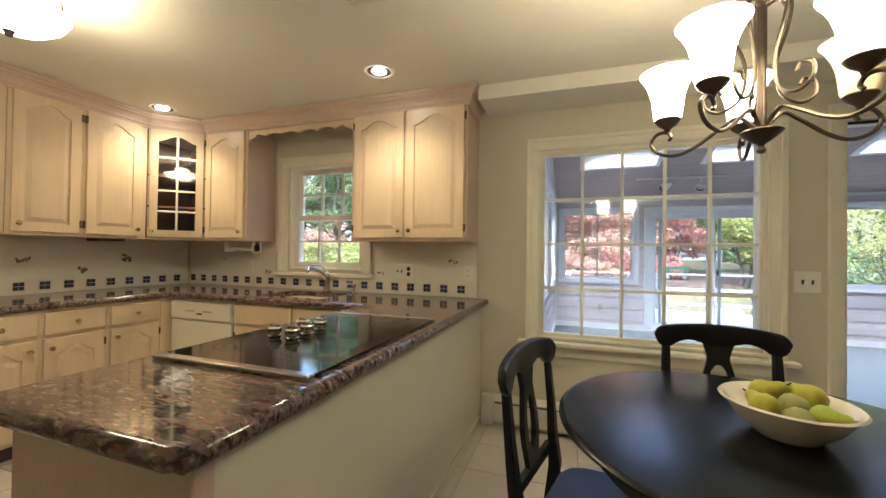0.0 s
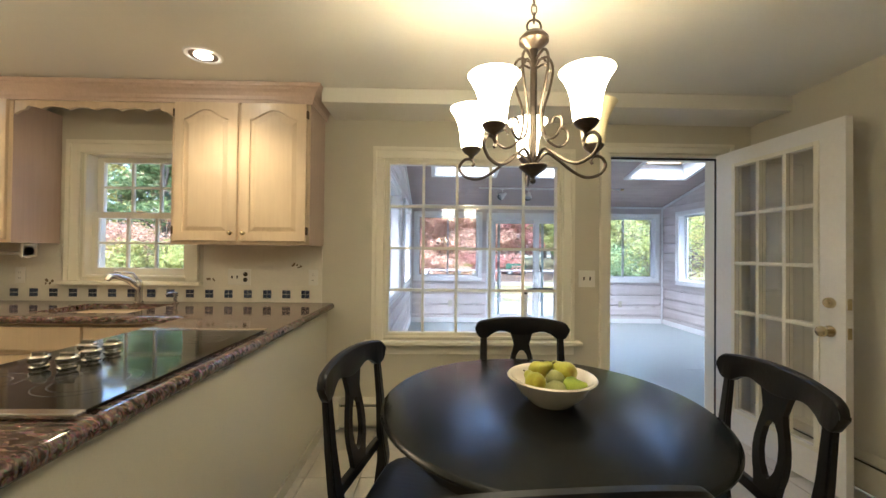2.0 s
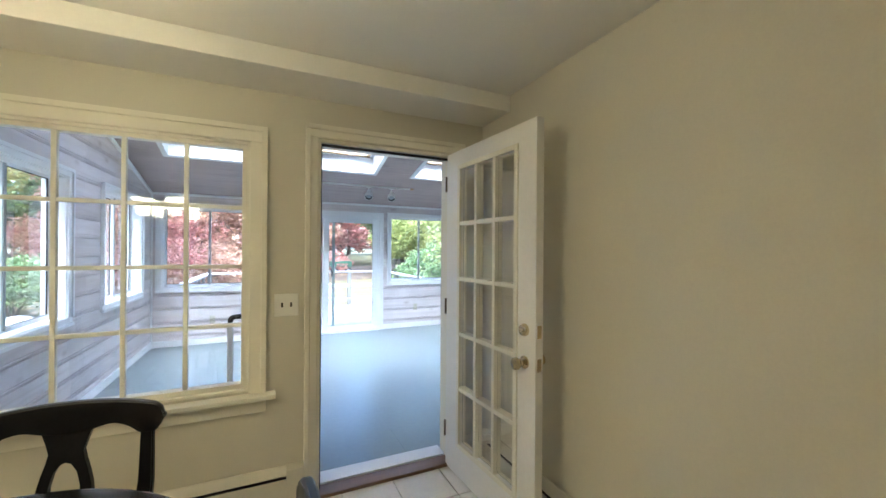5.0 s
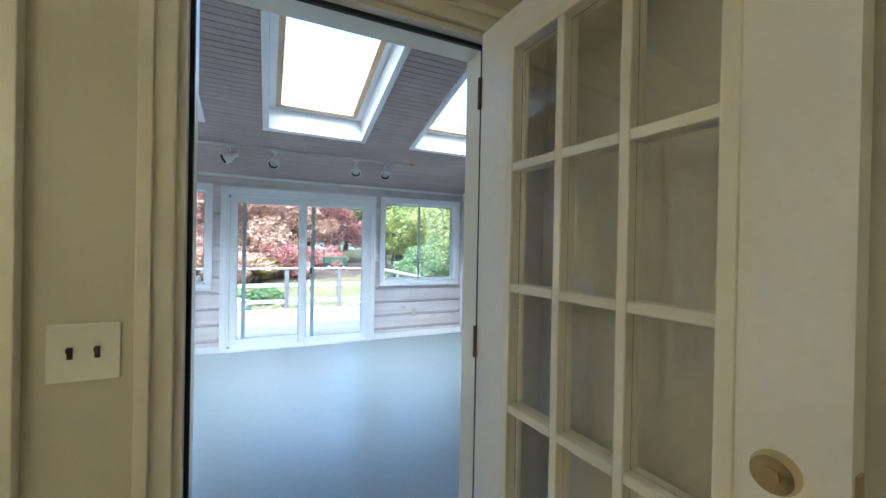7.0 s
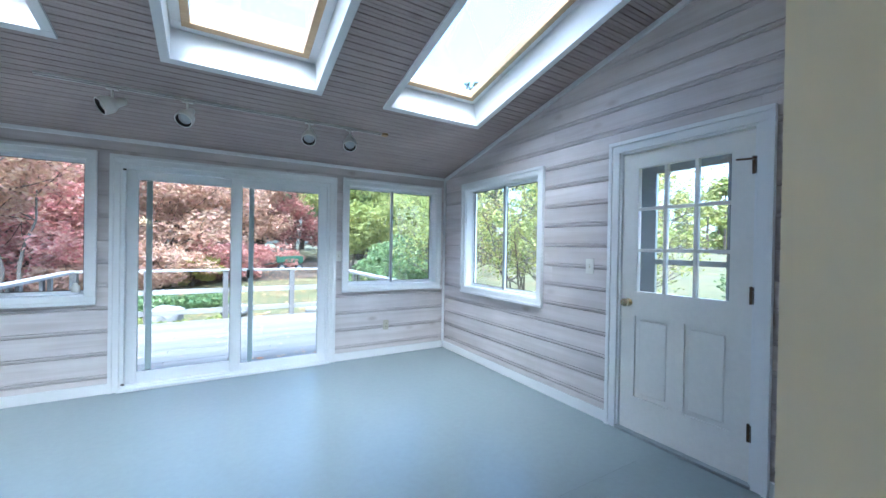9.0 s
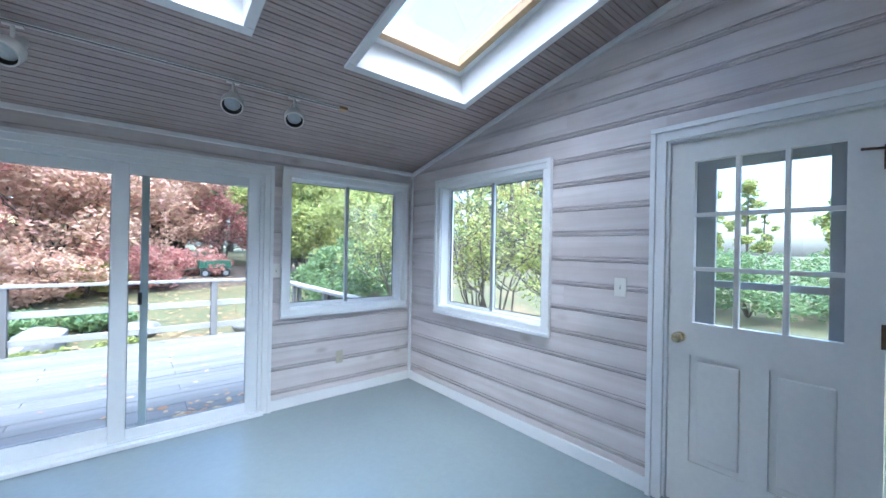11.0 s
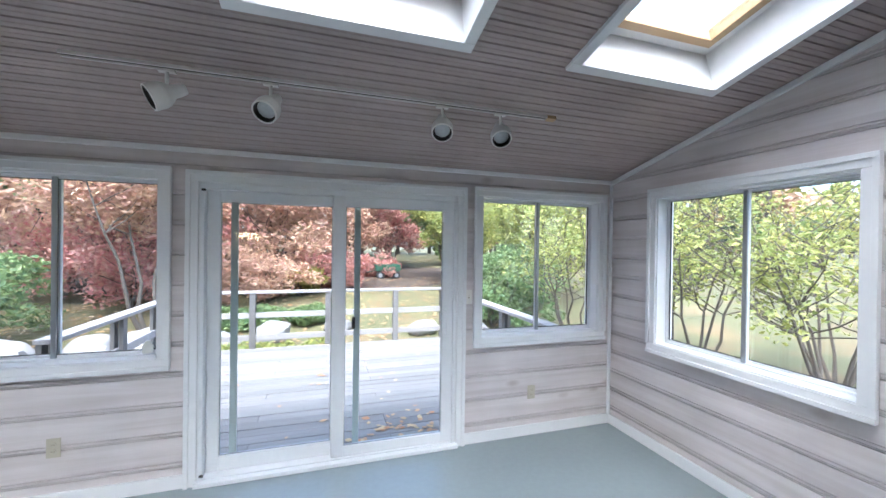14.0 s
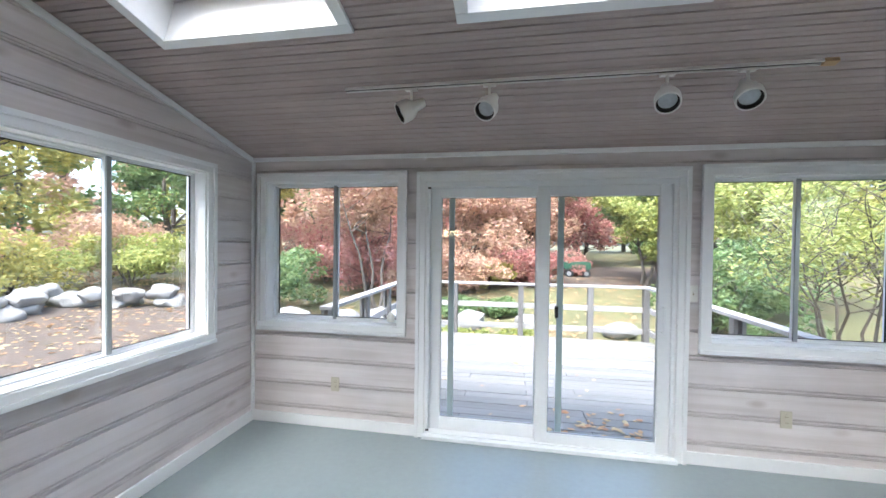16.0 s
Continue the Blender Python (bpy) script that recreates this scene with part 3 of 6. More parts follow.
def sliding_window(n, m, c, label):
    w = thing(f"window_{n}", m @ Vector(((c[0] + c[1]) / 2, c[2], 0)), label, "window", "sunroom windows", "structure")
    casing(w, m, c, CASE, "white_paint")
    h = hole(c)
    reveal(w, m, h, 0.15, "white_paint", t=0.008)
    u0, u1, v0, v1 = h[0] + 0.008, h[1] - 0.008, h[2] + 0.008, h[3] - 0.008
    part("window_frame", frame_of(m, u0, u1, v0, v1, 0.085, 0.145, 0.01, 0.01, 0.014), "vinyl", w)
    mid = (u0 + u1) / 2
    for a, b, d in ((u0 + 0.01, mid + 0.016, 0.118), (mid - 0.016, u1 - 0.01, 0.092)):
        s = part("sash", frame_of(m, a, b, v0 + 0.014, v1 - 0.01, d, d + 0.022, 0.014, 0.012, 0.016), "vinyl", w)
        part("gasket", frame_of(m, a + 0.014, b - 0.014, v0 + 0.03, v1 - 0.022, d + 0.004, d + 0.018, 0.004, 0.004, 0.004, 0), "black_gap", s)
        pane(w, m, a + 0.013, b - 0.013, v0 + 0.029, v1 - 0.021, d + 0.009)
    part("meeting_rail", bx(m, mid - 0.014, mid + 0.014, v0 + 0.012, v1 - 0.01, 0.082, 0.0915, 0.002), "alu", w, "grey aluminium meeting stile")
    return w


sliding_window(1, FAR, FW["left"], "white two-pane sliding window in the sunroom end wall")
sliding_window(2, FAR, FW["right"], "white two-pane sliding window in the sunroom end wall")
sliding_window(3, EAST, EW["window"], "white two-pane sliding window with a broad sill")
sliding_window(4, WEST, WW["far"], "white two-pane sliding window with a broad sill")
sliding_window(5, WEST, WW["near"], "white two-pane sliding window near the house wall")

# sliding glass door
c = FW["slider"]
sd = thing("door_slider", FAR @ Vector(((c[0] + c[1]) / 2, 0, 0)), "white sliding glass patio door, closed, towards the deck", "door", kind="structure")
casing(sd, FAR, c, CASE, "white_paint", True)
h = hole(c, True)
reveal(sd, FAR, h, 0.15, "white_paint", True, 0.008)
u0, u1, v1 = h[0] + 0.008, h[1] - 0.008, h[3] - 0.008
part("door_frame", frame_of(FAR, u0, u1, 0.0, v1, -0.002, 0.14, 0.02, 0.035, 0.035), "vinyl", sd)
part("door_track", bx(FAR, u0 - 0.02, u1 + 0.02, 0.0, 0.028, -0.05, -0.004, 0.004), "vinyl", sd)
for a, b, w0, left, right, foot in ((u0 + 0.02, 0.64, 0.065, 0.08, 0.075, 0.1), (0.568, u1 - 0.02, 0.012, 0.09, 0.085, 0.075)):
    top = v1 - 0.035
    bm = boxes([])
    for r in ((a, a + left, 0.035, top), (b - right, b, 0.035, top), (a + left, b - right, top - 0.075, top), (a + left, b - right, 0.035, 0.035 + foot)):
        box(bm, *r, w0, w0 + 0.045, 0.006, FAR)
    leaf = part("door_panel", bm, "vinyl", sd)
    part("gasket", frame_of(FAR, a + left, b - right, 0.035 + foot, top - 0.075, w0 + 0.015, w0 + 0.03, 0.005, 0.005, 0.005, 0), "alu", leaf)
    pane(sd, FAR, a + left - 0.002, b - right + 0.002, 0.033 + foot, top - 0.073, w0 + 0.02)
part("pull_handle", tube([FAR @ Vector(p) for p in ((1.43, 0.9, 0.012), (1.43, 0.9, -0.03), (1.43, 1.08, -0.03), (1.43, 1.08, 0.012))], 0.008), "vinyl", sd, "white pull handle", smooth=True)
part("latch", bx(FAR, 0.715, 0.74, 0.95, 1.04, 0.118, 0.15, 0.004), "black_gap", sd, "black outer latch")
for a, b in ((-0.112, 0.66), (0.728, 1.49)):
    part("screen_frame", frame_of(FAR, a, b, 0.04, v1 - 0.035, 0.122, 0.138, 0.046, 0.03, 0.03), "screen_metal", sd, "grey-green screen door frame")
for v in (0.05, v1 - 0.05):
    part("bumper", bx(FAR, u0 + 0.005, u0 + 0.03, v, v + 0.014, -0.012, -0.002, 0.002), "slot_dark", sd)

# sunroom side door with nine lights and two panels
c = EW["door"]
d2 = thing("door_2", EAST @ Vector(((c[0] + c[1]) / 2, 0, 0)), "white half-glazed wooden door, closed, nine panes over two panels", "door", kind="structure")
casing(d2, EAST, c, 0.08, "white_paint", True, 0.024)
reveal(d2, EAST, hole(c, True), 0.15, "white_paint", True, 0.022)
u0, u1, v0, v1 = 0.957, 1.753, 0.02, 2.003
w0, w1 = 0.012, 0.05
L0, L1, LV0, LV1 = u0 + 0.115, u1 - 0.115, 1.02, 1.895
leaf = bmesh.new()
for r in cut_rects(u0, u1, v0, v1, [(L0, L1, LV0, LV1), (u0 + 0.105, 1.315, 0.265, 0.845), (1.40, u1 - 0.105, 0.265, 0.845)]):
    box(leaf, r[0], r[1], r[2], r[3], w0, w1, m=EAST)
part("door_leaf", leaf, "door_white", d2)
for a, b in ((u0 + 0.105, 1.315), (1.40, u1 - 0.105)):
    bm = bx(EAST, a, b, 0.265, 0.845, w0 + 0.014, w1 - 0.008)
    box(bm, a + 0.03, b - 0.03, 0.295, 0.815, w0 + 0.004, w0 + 0.02, 0.008, EAST)
    part("panel", bm, "door_white", d2)
for k in (1, 2):
    u = L0 + (L1 - L0) * k / 3
    part("muntin", bx(EAST, u - 0.011, u + 0.011, LV0, LV1, w0 + 0.002, w1 - 0.004, 0.003), "door_white", d2)
    v = LV0 + (LV1 - LV0) * k / 3
    for j in range(3):
        a, b = L0 + (L1 - L0) * j / 3, L0 + (L1 - L0) * (j + 1) / 3
        part("muntin", bx(EAST, a + (0.011 if j else 0), b - (0.011 if j < 2 else 0), v - 0.011, v + 0.011, w0 + 0.002, w1 - 0.004, 0.003), "door_white", d2)
for i in range(3):
    for j in range(3):
        pane(d2, EAST, L0 + (L1 - L0) * i / 3 + 0.011, L0 + (L1 - L0) * (i + 1) / 3 - 0.011, LV0 + (LV1 - LV0) * j / 3 + 0.011, LV0 + (LV1 - LV0) * (j + 1) / 3 - 0.011, w0 + 0.02, 0.004)
storm = boxes([])
for r in ((u0 + 0.03, u0 + 0.17, 0.95, 1.96), (u1 - 0.19, u1 - 0.03, 0.95, 1.96), (u0 + 0.17, u1 - 0.19, 1.855, 1.96), (u0 + 0.17, u1 - 0.19, 0.95, 1.0)):
    box(storm, *r, 0.105, 0.13, 0.003, EAST)
part("storm_window", storm, "alu", d2, "grey aluminium storm frame outside the door")
part("storm_rail", bx(EAST, u0 + 0.17, u1 - 0.19, 1.215, 1.25, 0.105, 0.13), "alu", d2)
part("storm_base", bx(EAST, u0 + 0.03, u1 - 0.03, 0.03, 0.95, 0.105, 0.13), "white_paint", d2)
for v in (0.25, 1.02, 1.75):
    part("hinge", bx(EAST, u0 - 0.02, u0 + 0.012, v, v + 0.1, -0.004, 0.012, 0.002), "bronze", d2, "dark metal hinge")
part("door_stop", tube([EAST @ Vector(p) for p in ((u0 + 0.004, 1.83, 0.0), (u0 + 0.004, 1.83, -0.03), (u0 + 0.075, 1.835, -0.034))], 0.006), "bronze", d2, "dark hook at the top hinge")
bm = lathe([(0.028, 0), (0.028, 0.008), (0.012, 0.012), (0.012, 0.03), (0.024, 0.038), (0.029, 0.05), (0.026, 0.062), (0.014, 0.068)], 20)
bmesh.ops.transform(bm, matrix=EAST @ Matrix.Translation((1.695, 0.935, w0)) @ Matrix.Rotation(math.pi, 4, "Y"), verts=bm.verts)
part("door_knob", bm, "brass", d2, "polished brass knob", smooth=True)
part("door_sill", bx(EAST, 0.94, 1.77, 0.0, 0.02, -0.03, 0.15, 0.004), "alu", d2)

# kitchen side: doorway
dway = thing("doorway", (0.4, 0, 0), "cream painted door frame between kitchen and sunroom", "door frame", kind="structure")
casing(dway, HOUSE, (-0.08, 0.926, 0.0, 2.125), 0.07, "trim_paint", True, 0.02)
reveal(dway, HOUSE, DW, 0.158, "trim_paint", True, 0.018)
part("weatherstrip", frame_of(HOUSE, 0.004, 0.84, 0.0, 2.034, 0.03, 0.042, 0.012, 0.016, 0.0, 0), "black_gap", dway, "black rubber weatherstrip")
part("threshold", boxes([(0.006, 0.838, -0.03, 0.075, 0.0, 0.022)], 0.005), "threshold", dway, "worn brown wooden threshold")
part("sill_strip", boxes([(0.006, 0.838, 0.078, 0.2, 0.002, 0.03)], 0.004), "white_paint", dway, "white painted step edge")

# open glazed door leaf
d1 = thing("door_1", (0.802, -0.012, 0.0), "white fifteen-pane door standing open into the kitchen", "door", kind="structure", turn=-86.3)
DL, DT = 0.848, 0.044
G0, G1, GV0, GV1 = 0.163, 0.698, 0.215, 1.925
bm = bmesh.new()
for r in cut_rects(0.0, DL, 0.012, 2.04, [(G0, G1, GV0, GV1)]):
    box(bm, r[0], r[1], 0, DT, r[2], r[3])
part("door_leaf", bm, "door_white", d1, local=True)
for y0, y1 in ((-0.008, 0.006), (DT - 0.006, DT + 0.008)):
    part("glazing_bead", boxes([(G0 - 0.022, G0 + 0.006, y0, y1, GV0 - 0.022, GV1 + 0.022), (G1 - 0.006, G1 + 0.022, y0, y1, GV0 - 0.022, GV1 + 0.022), (G0 + 0.006, G1 - 0.006, y0, y1, GV0 - 0.022, GV0 + 0.006), (G0 + 0.006, G1 - 0.006, y0, y1, GV1 - 0.006, GV1 + 0.022)], 0.004), "trim_paint", d1, local=True)
for i in (1, 2):
    u = G0 + (G1 - G0) * i / 3
    part("muntin", boxes([(u - 0.012, u + 0.012, -0.004, DT + 0.004, GV0, GV1)], 0.004), "trim_paint", d1, local=True)
for j in range(1, 5):
    v = GV0 + (GV1 - GV0) * j / 5
    for i in range(3):
        a, b = G0 + (G1 - G0) * i / 3 + (0.012 if i else 0), G0 + (G1 - G0) * (i + 1) / 3 - (0.012 if i < 2 else 0)
        part("muntin", boxes([(a, b, -0.004, DT + 0.004, v - 0.012, v + 0.012)], 0.004), "trim_paint", d1, local=True)
for i in range(3):
    for j in range(5):
        bm = boxes([(G0 + (G1 - G0) * i / 3 + 0.012, G0 + (G1 - G0) * (i + 1) / 3 - 0.012, DT / 2 - 0.002, DT / 2 + 0.002, GV0 + (GV1 - GV0) * j / 5 + 0.012, GV0 + (GV1 - GV0) * (j + 1) / 5 - 0.012)])
        part("pane", bm, "glass", d1, local=True).visible_shadow = False
for side, y0 in ((-1, 0.0), (1, DT)):
    for z, prof, nm, lab in ((0.885, [(0.031, 0), (0.031, 0.006), (0.013, 0.012), (0.013, 0.03), (0.022, 0.038), (0.03, 0.05), (0.027, 0.064), (0.012, 0.07)], "door_knob", "polished brass knob"), (1.04, [(0.03, 0), (0.03, 0.008), (0.026, 0.018), (0.012, 0.02), (0.012, 0.026)], "deadbolt", "brass deadbolt")):
        bm = lathe(prof, 20)
        bmesh.ops.transform(bm, matrix=Matrix.Translation((DL - 0.075, y0, z)) @ Matrix.Rotation(math.pi / 2 * (1 if side < 0 else -1), 4, "X"), verts=bm.verts)
        part(nm, bm, "brass", d1, lab, local=True, smooth=True)
for z in (0.885, 1.04):
    part("latch_plate", boxes([(DL, DL + 0.003, 0.01, DT - 0.01, z - 0.03, z + 0.03)]), "brass", d1, local=True)
for z in (0.2, 1.0, 1.8):
    part("hinge", tube([(-0.004, -0.004, z), (-0.004, -0.004, z + 0.1)], 0.007), "bronze", d1, local=True)

# window between kitchen and sunroom: twenty panes
w6 = thing("window_6", (-1.04, 0, 0.63), "cream fixed window of twenty small panes", "window", kind="structure")
casing(w6, HOUSE, (-1.77, -0.272, 0.648, 2.07), 0.085, "trim_paint", True, 0.02)
reveal(w6, HOUSE, IW, 0.157, "trim_paint")
part("window_stool", boxes([(-1.82, -0.225, -0.075, 0.0, 0.622, 0.648)], 0.006), "trim_paint", w6)
part("apron", boxes([(-1.77, -0.272, -0.022, 0.0, 0.545, 0.62)], 0.005), "trim_paint", w6)
a, b, c0, c1 = IW[0] + 0.015, IW[1] - 0.015, IW[2] + 0.015, IW[3] - 0.015
part("window_frame", frame_of(HOUSE, a, b, c0, c1, 0.01, 0.06, 0.022, 0.022, 0.025), "trim_paint", w6)
a, b, c0, c1 = a + 0.022, b - 0.022, c0 + 0.025, c1 - 0.022
for i in range(1, 5):
    u = a + (b - a) * i / 5
    part("muntin", bx(HOUSE, u - 0.01, u + 0.01, c0, c1, 0.018, 0.046, 0.003), "trim_paint", w6)
for j in range(1, 4):
    v = c0 + (c1 - c0) * j / 4
    for i in range(5):
        p, q = a + (b - a) * i / 5 + (0.01 if i else 0), a + (b - a) * (i + 1) / 5 - (0.01 if i < 4 else 0)
        part("muntin", bx(HOUSE, p, q, v - 0.01, v + 0.01, 0.018, 0.046, 0.003), "trim_paint", w6)
for i in range(5):
    for j in range(4):
        pane(w6, HOUSE, a + (b - a) * i / 5 + 0.01, a + (b - a) * (i + 1) / 5 - 0.01, c0 + (c1 - c0) * j / 4 + 0.01, c0 + (c1 - c0) * (j + 1) / 4 - 0.01, 0.03, 0.003)

# double-hung kitchen window over the sink
w7 = thing("window_7", (-3.5, 0, 1.04), "cream double-hung window over the sink", "window", kind="structure")
casing(w7, HOUSE, (-3.98, -3.03, 1.065, 2.085), 0.09, "trim_paint", True, 0.02)
reveal(w7, HOUSE, KW, 0.17, "trim_paint")
part("window_stool", boxes([(-4.01, -3.0, -0.05, 0.0, 1.035, 1.062)], 0.005), "trim_paint", w7)
a, b, c0, c1 = KW[0] + 0.015, KW[1] - 0.015, KW[2] + 0.015, KW[3] - 0.015
mid = (c0 + c1) / 2
for v0, v1, d in ((c0, mid + 0.02, 0.05), (mid - 0.02, c1, 0.09)):
    s = part("sash", frame_of(HOUSE, a, b, v0, v1, d, d + 0.035, 0.045, 0.04, 0.05), "trim_paint", w7)
    p, q, e, f = a + 0.045, b - 0.045, v0 + 0.05, v1 - 0.04
    for i in (1, 2):
        u = p + (q - p) * i / 3
        part("muntin", bx(HOUSE, u - 0.008, u + 0.008, e, f, d + 0.005, d + 0.03, 0.002), "trim_paint", s)
    for i in range(3):
        part("muntin", bx(HOUSE, p + (q - p) * i / 3 + (0.008 if i else 0), p + (q - p) * (i + 1) / 3 - (0.008 if i < 2 else 0), (e + f) / 2 - 0.008, (e + f) / 2 + 0.008, d + 0.005, d + 0.03, 0.002), "trim_paint", s)
        for j in range(2):
            x = bx(HOUSE, p + (q - p) * i / 3 + 0.008, p + (q - p) * (i + 1) / 3 - 0.008, e + (f - e) * j / 2 + 0.008, e + (f - e) * (j + 1) / 2 - 0.008, d + 0.015, d + 0.018)
            part("pane", x, "glass", s).visible_shadow = False
part("sash_lock", boxes([(-3.515, -3.475, 0.03, 0.06, mid + 0.02, mid + 0.034)], 0.003), "brass", w7)

# ---- kitchen cabinets ----
BACKC = Matrix(((1, 0, 0, 0), (0, 0, -1, -0.32), (0, 1, 0, 0), (0, 0, 0, 1)))
LEFTC = Matrix(((0, 0, 1, -4.80), (1, 0, 0, 0), (0, 1, 0, 0), (0, 0, 0, 1)))
q = math.sqrt(0.5)
DIAG = Matrix(((q, 0, q, -4.80), (q, 0, -q, -0.61), (0, 1, 0, 0), (0, 0, 0, 1)))
LEFTB = Matrix(((0, 0, 1, -4.50), (1, 0, 0, 0), (0, 1, 0, 0), (0, 0, 0, 1)))
BACKB = Matrix(((1, 0, 0, 0), (0, 0, -1, -0.60), (0, 1, 0, 0), (0, 0, 0, 1)))


def arch_loop(u0, u1, v0, v1, rise, k=18):
    """An arched outline: straight sides, shouldered curve on top; and its shadow on the full rectangle."""
    vs, inner = v1 - rise, [(u0, v0), (u1, v0), (u1, v1 - rise)]
    for i in range(k + 1):
        s = 1 - 2 * i / k
        f = (0.5 + 0.5 * math.cos(math.pi * min(1, abs(s) * 1.05))) ** 0.75
        inner.append(((u0 + u1) / 2 + s * (u1 - u0) / 2, vs + rise * f))
    inner.append((u0, vs))
    return inner


def door_ring(m, u0, u1, v0, v1, stile, rise, depth, k=18):
    inner = arch_loop(u0 + stile, u1 - stile, v0 + stile, v1 - stile * 0.8, rise, k)
    vs = inner[2][1]
    outer = [(u0, v0), (u1, v0), (u1, vs)] + [(u1 + (u0 - u1) * i / k, v1) for i in range(k + 1)] + [(u0, vs)]
    bm = bmesh.new()
    rows = [[bm.verts.new(m @ Vector((a, b, w))) for a, b in loop] for loop, w in ((outer, 0.002), (outer, depth - 0.003), ([(a + (0.003 if a < (u0 + u1) / 2 else -0.003), b + (0.003 if b < (v0 + v1) / 2 else -0.003)) for a, b in outer], depth), (inner, depth), (inner, depth - 0.009))]
    for a, b in zip(rows, rows[1:]):
        for i in range(len(a)):
            j = (i + 1) % len(a)
            bm.faces.new((a[i], a[j], b[j], b[i]))
    return bm, inner


def shrink(loop, d):
    cu = sum(p[0] for p in loop) / len(loop)
    lo = min(p[1] for p in loop)
    return [(u + (d if u < cu else -d) * (1 if abs(u - cu) > d else 0), v + d if v < lo + 1e-6 else v - d) for u, v in loop]


def raised_panel(m, inner, depth):
    bm = bmesh.new()
    rows = [[bm.verts.new(m @ Vector((a, b, w))) for a, b in loop] for loop, w in ((inner, depth - 0.009), (shrink(inner, 0.008), depth - 0.009), (shrink(inner, 0.035), depth - 0.001), (shrink(inner, 0.038), depth - 0.001))]
    for a, b in zip(rows, rows[1:]):
        for i in range(len(a)):
            j = (i + 1) % len(a)
            bm.faces.new((a[i], a[j], b[j], b[i]))
    bm.faces.new(rows[-1])
    return bm


def knob(parent, m, u, v, w):
    bm = lathe([(0.009, 0), (0.006, 0.006), (0.006, 0.014), (0.013, 0.019), (0.016, 0.025), (0.012, 0.031), (0.004, 0.033)], 14)
    bmesh.ops.transform(bm, matrix=m @ Matrix.Translation((u, v, w)), verts=bm.verts)
    return part("knob", bm, "brass", parent, "small brass knob", smooth=True)


def cab_door(cab, m, u0, u1, v0, v1, knob_at, hinge, rise=0.06, glazed=False):
    bm, inner = door_ring(m, u0, u1, v0, v1, 0.058, rise, 0.021)
    d = part("door", bm, "cabinet", cab, "glazed door with white glazing bars" if glazed else "")
    if glazed:
        lo, hi, c = v0 + 0.058, v1 - 0.046, (u0 + u1) / 2
        part("muntin", bx(m, c - 0.008, c + 0.008, lo, hi, 0.006, 0.02, 0.002), "trim_paint", d)
        for v in (lo + (hi - lo) * 0.2, lo + (hi - lo) * 0.42, lo + (hi - lo) * 0.77):
            for a, b in ((u0 + 0.058, c - 0.008), (c + 0.008, u1 - 0.058)):
                part("muntin", bx(m, a, b, v - 0.008, v + 0.008, 0.006, 0.02, 0.002), "trim_paint", d)
        part("pane", bx(m, u0 + 0.05, u1 - 0.05, v0 + 0.05, v1 - 0.04, 0.008, 0.011), "glass", d).visible_shadow = False
    else:
        part("panel", raised_panel(m, inner, 0.021), "cabinet", d)
    knob(d, m, knob_at[0], knob_at[1], 0.021)
    for v in (v0 + 0.07, v1 - 0.07):
        part("hinge", bx(m, hinge - 0.006, hinge + 0.006, v - 0.025, v + 0.025, 0.0, 0.024, 0.002), "bronze", d, "dark bronze hinge")
    return d


def upper(m, u0, u1, depth, doors, label, z0=1.33, z1=2.262):
    cab = thing("wall_cabinet", m @ Vector(((u0 + u1) / 2, z0, 0)), label, "cabinet", "wall cabinets")
    part("body", bx(m, u0, u1, z0, z1, -depth, -0.001, 0.002), "cabinet_side", cab)
    part("face_frame", bx(m, u0, u1, z0, z1, -0.001, 0.002), "cabinet", cab)
    for a, b, side in doors:
        cab_door(cab, m, a, b, z0 + 0.022, z1 - 0.012, ((b - 0.03) if side == "R" else (a + 0.03), z0 + 0.075), a - 0.004 if side == "R" else b + 0.004)
    return cab


LAB = "pickled maple wall cabinet with arched raised-panel doors"
upper(BACKC, -3.022, -2.13, 0.319, [(-2.998, -2.594, "R"), (-2.572, -2.15, "L")], LAB + ", beside the sink window")
upper(BACKC, -4.505, -4.035, 0.319, [(-4.49, -4.06, "R")], "narrow pickled maple wall cabinet with one arched door")
upper(LEFTC, -1.44, -0.622, 0.319, [(-1.42, -1.07, "L"), (-1.035, -0.672, "R")], LAB)
upper(LEFTC, -2.22, -1.445, 0.319, [(-2.2, -1.86, "L"), (-1.83, -1.47, "R")], LAB)
# diagonal corner cabinet with a glazed door
corner = thing("corner_cabinet", (-4.80, -0.32, 1.33), "diagonal corner wall cabinet with glazed door and dark empty shelves", "cabinet")
foot = [(-5.119, -0.615), (-4.803, -0.615), (-4.51, -0.322), (-4.51, -0.001), (-5.119, -0.001)]
lift = Matrix.Translation((0, 0, 1.33))
for z, nm in ((0.0, "bottom"), (0.915, "top"), (0.27, "shelf"), (0.53, "shelf")):
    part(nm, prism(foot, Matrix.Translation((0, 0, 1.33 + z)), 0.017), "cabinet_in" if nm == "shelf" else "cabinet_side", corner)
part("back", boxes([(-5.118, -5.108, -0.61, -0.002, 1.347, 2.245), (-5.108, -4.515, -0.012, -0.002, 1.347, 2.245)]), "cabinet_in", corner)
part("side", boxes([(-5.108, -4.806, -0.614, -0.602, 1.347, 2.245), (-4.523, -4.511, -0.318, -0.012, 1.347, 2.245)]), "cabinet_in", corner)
W = math.hypot(0.29, 0.29)
part("face_frame", frame_of(DIAG, 0.0, W, 1.33, 2.262, -0.016, 0.0, 0.03, 0.03, 0.03, 0), "cabinet", corner)
cab_door(corner, DIAG, 0.014, W - 0.014, 1.352, 2.25, (0.04, 1.405), W - 0.008, 0.05, True)


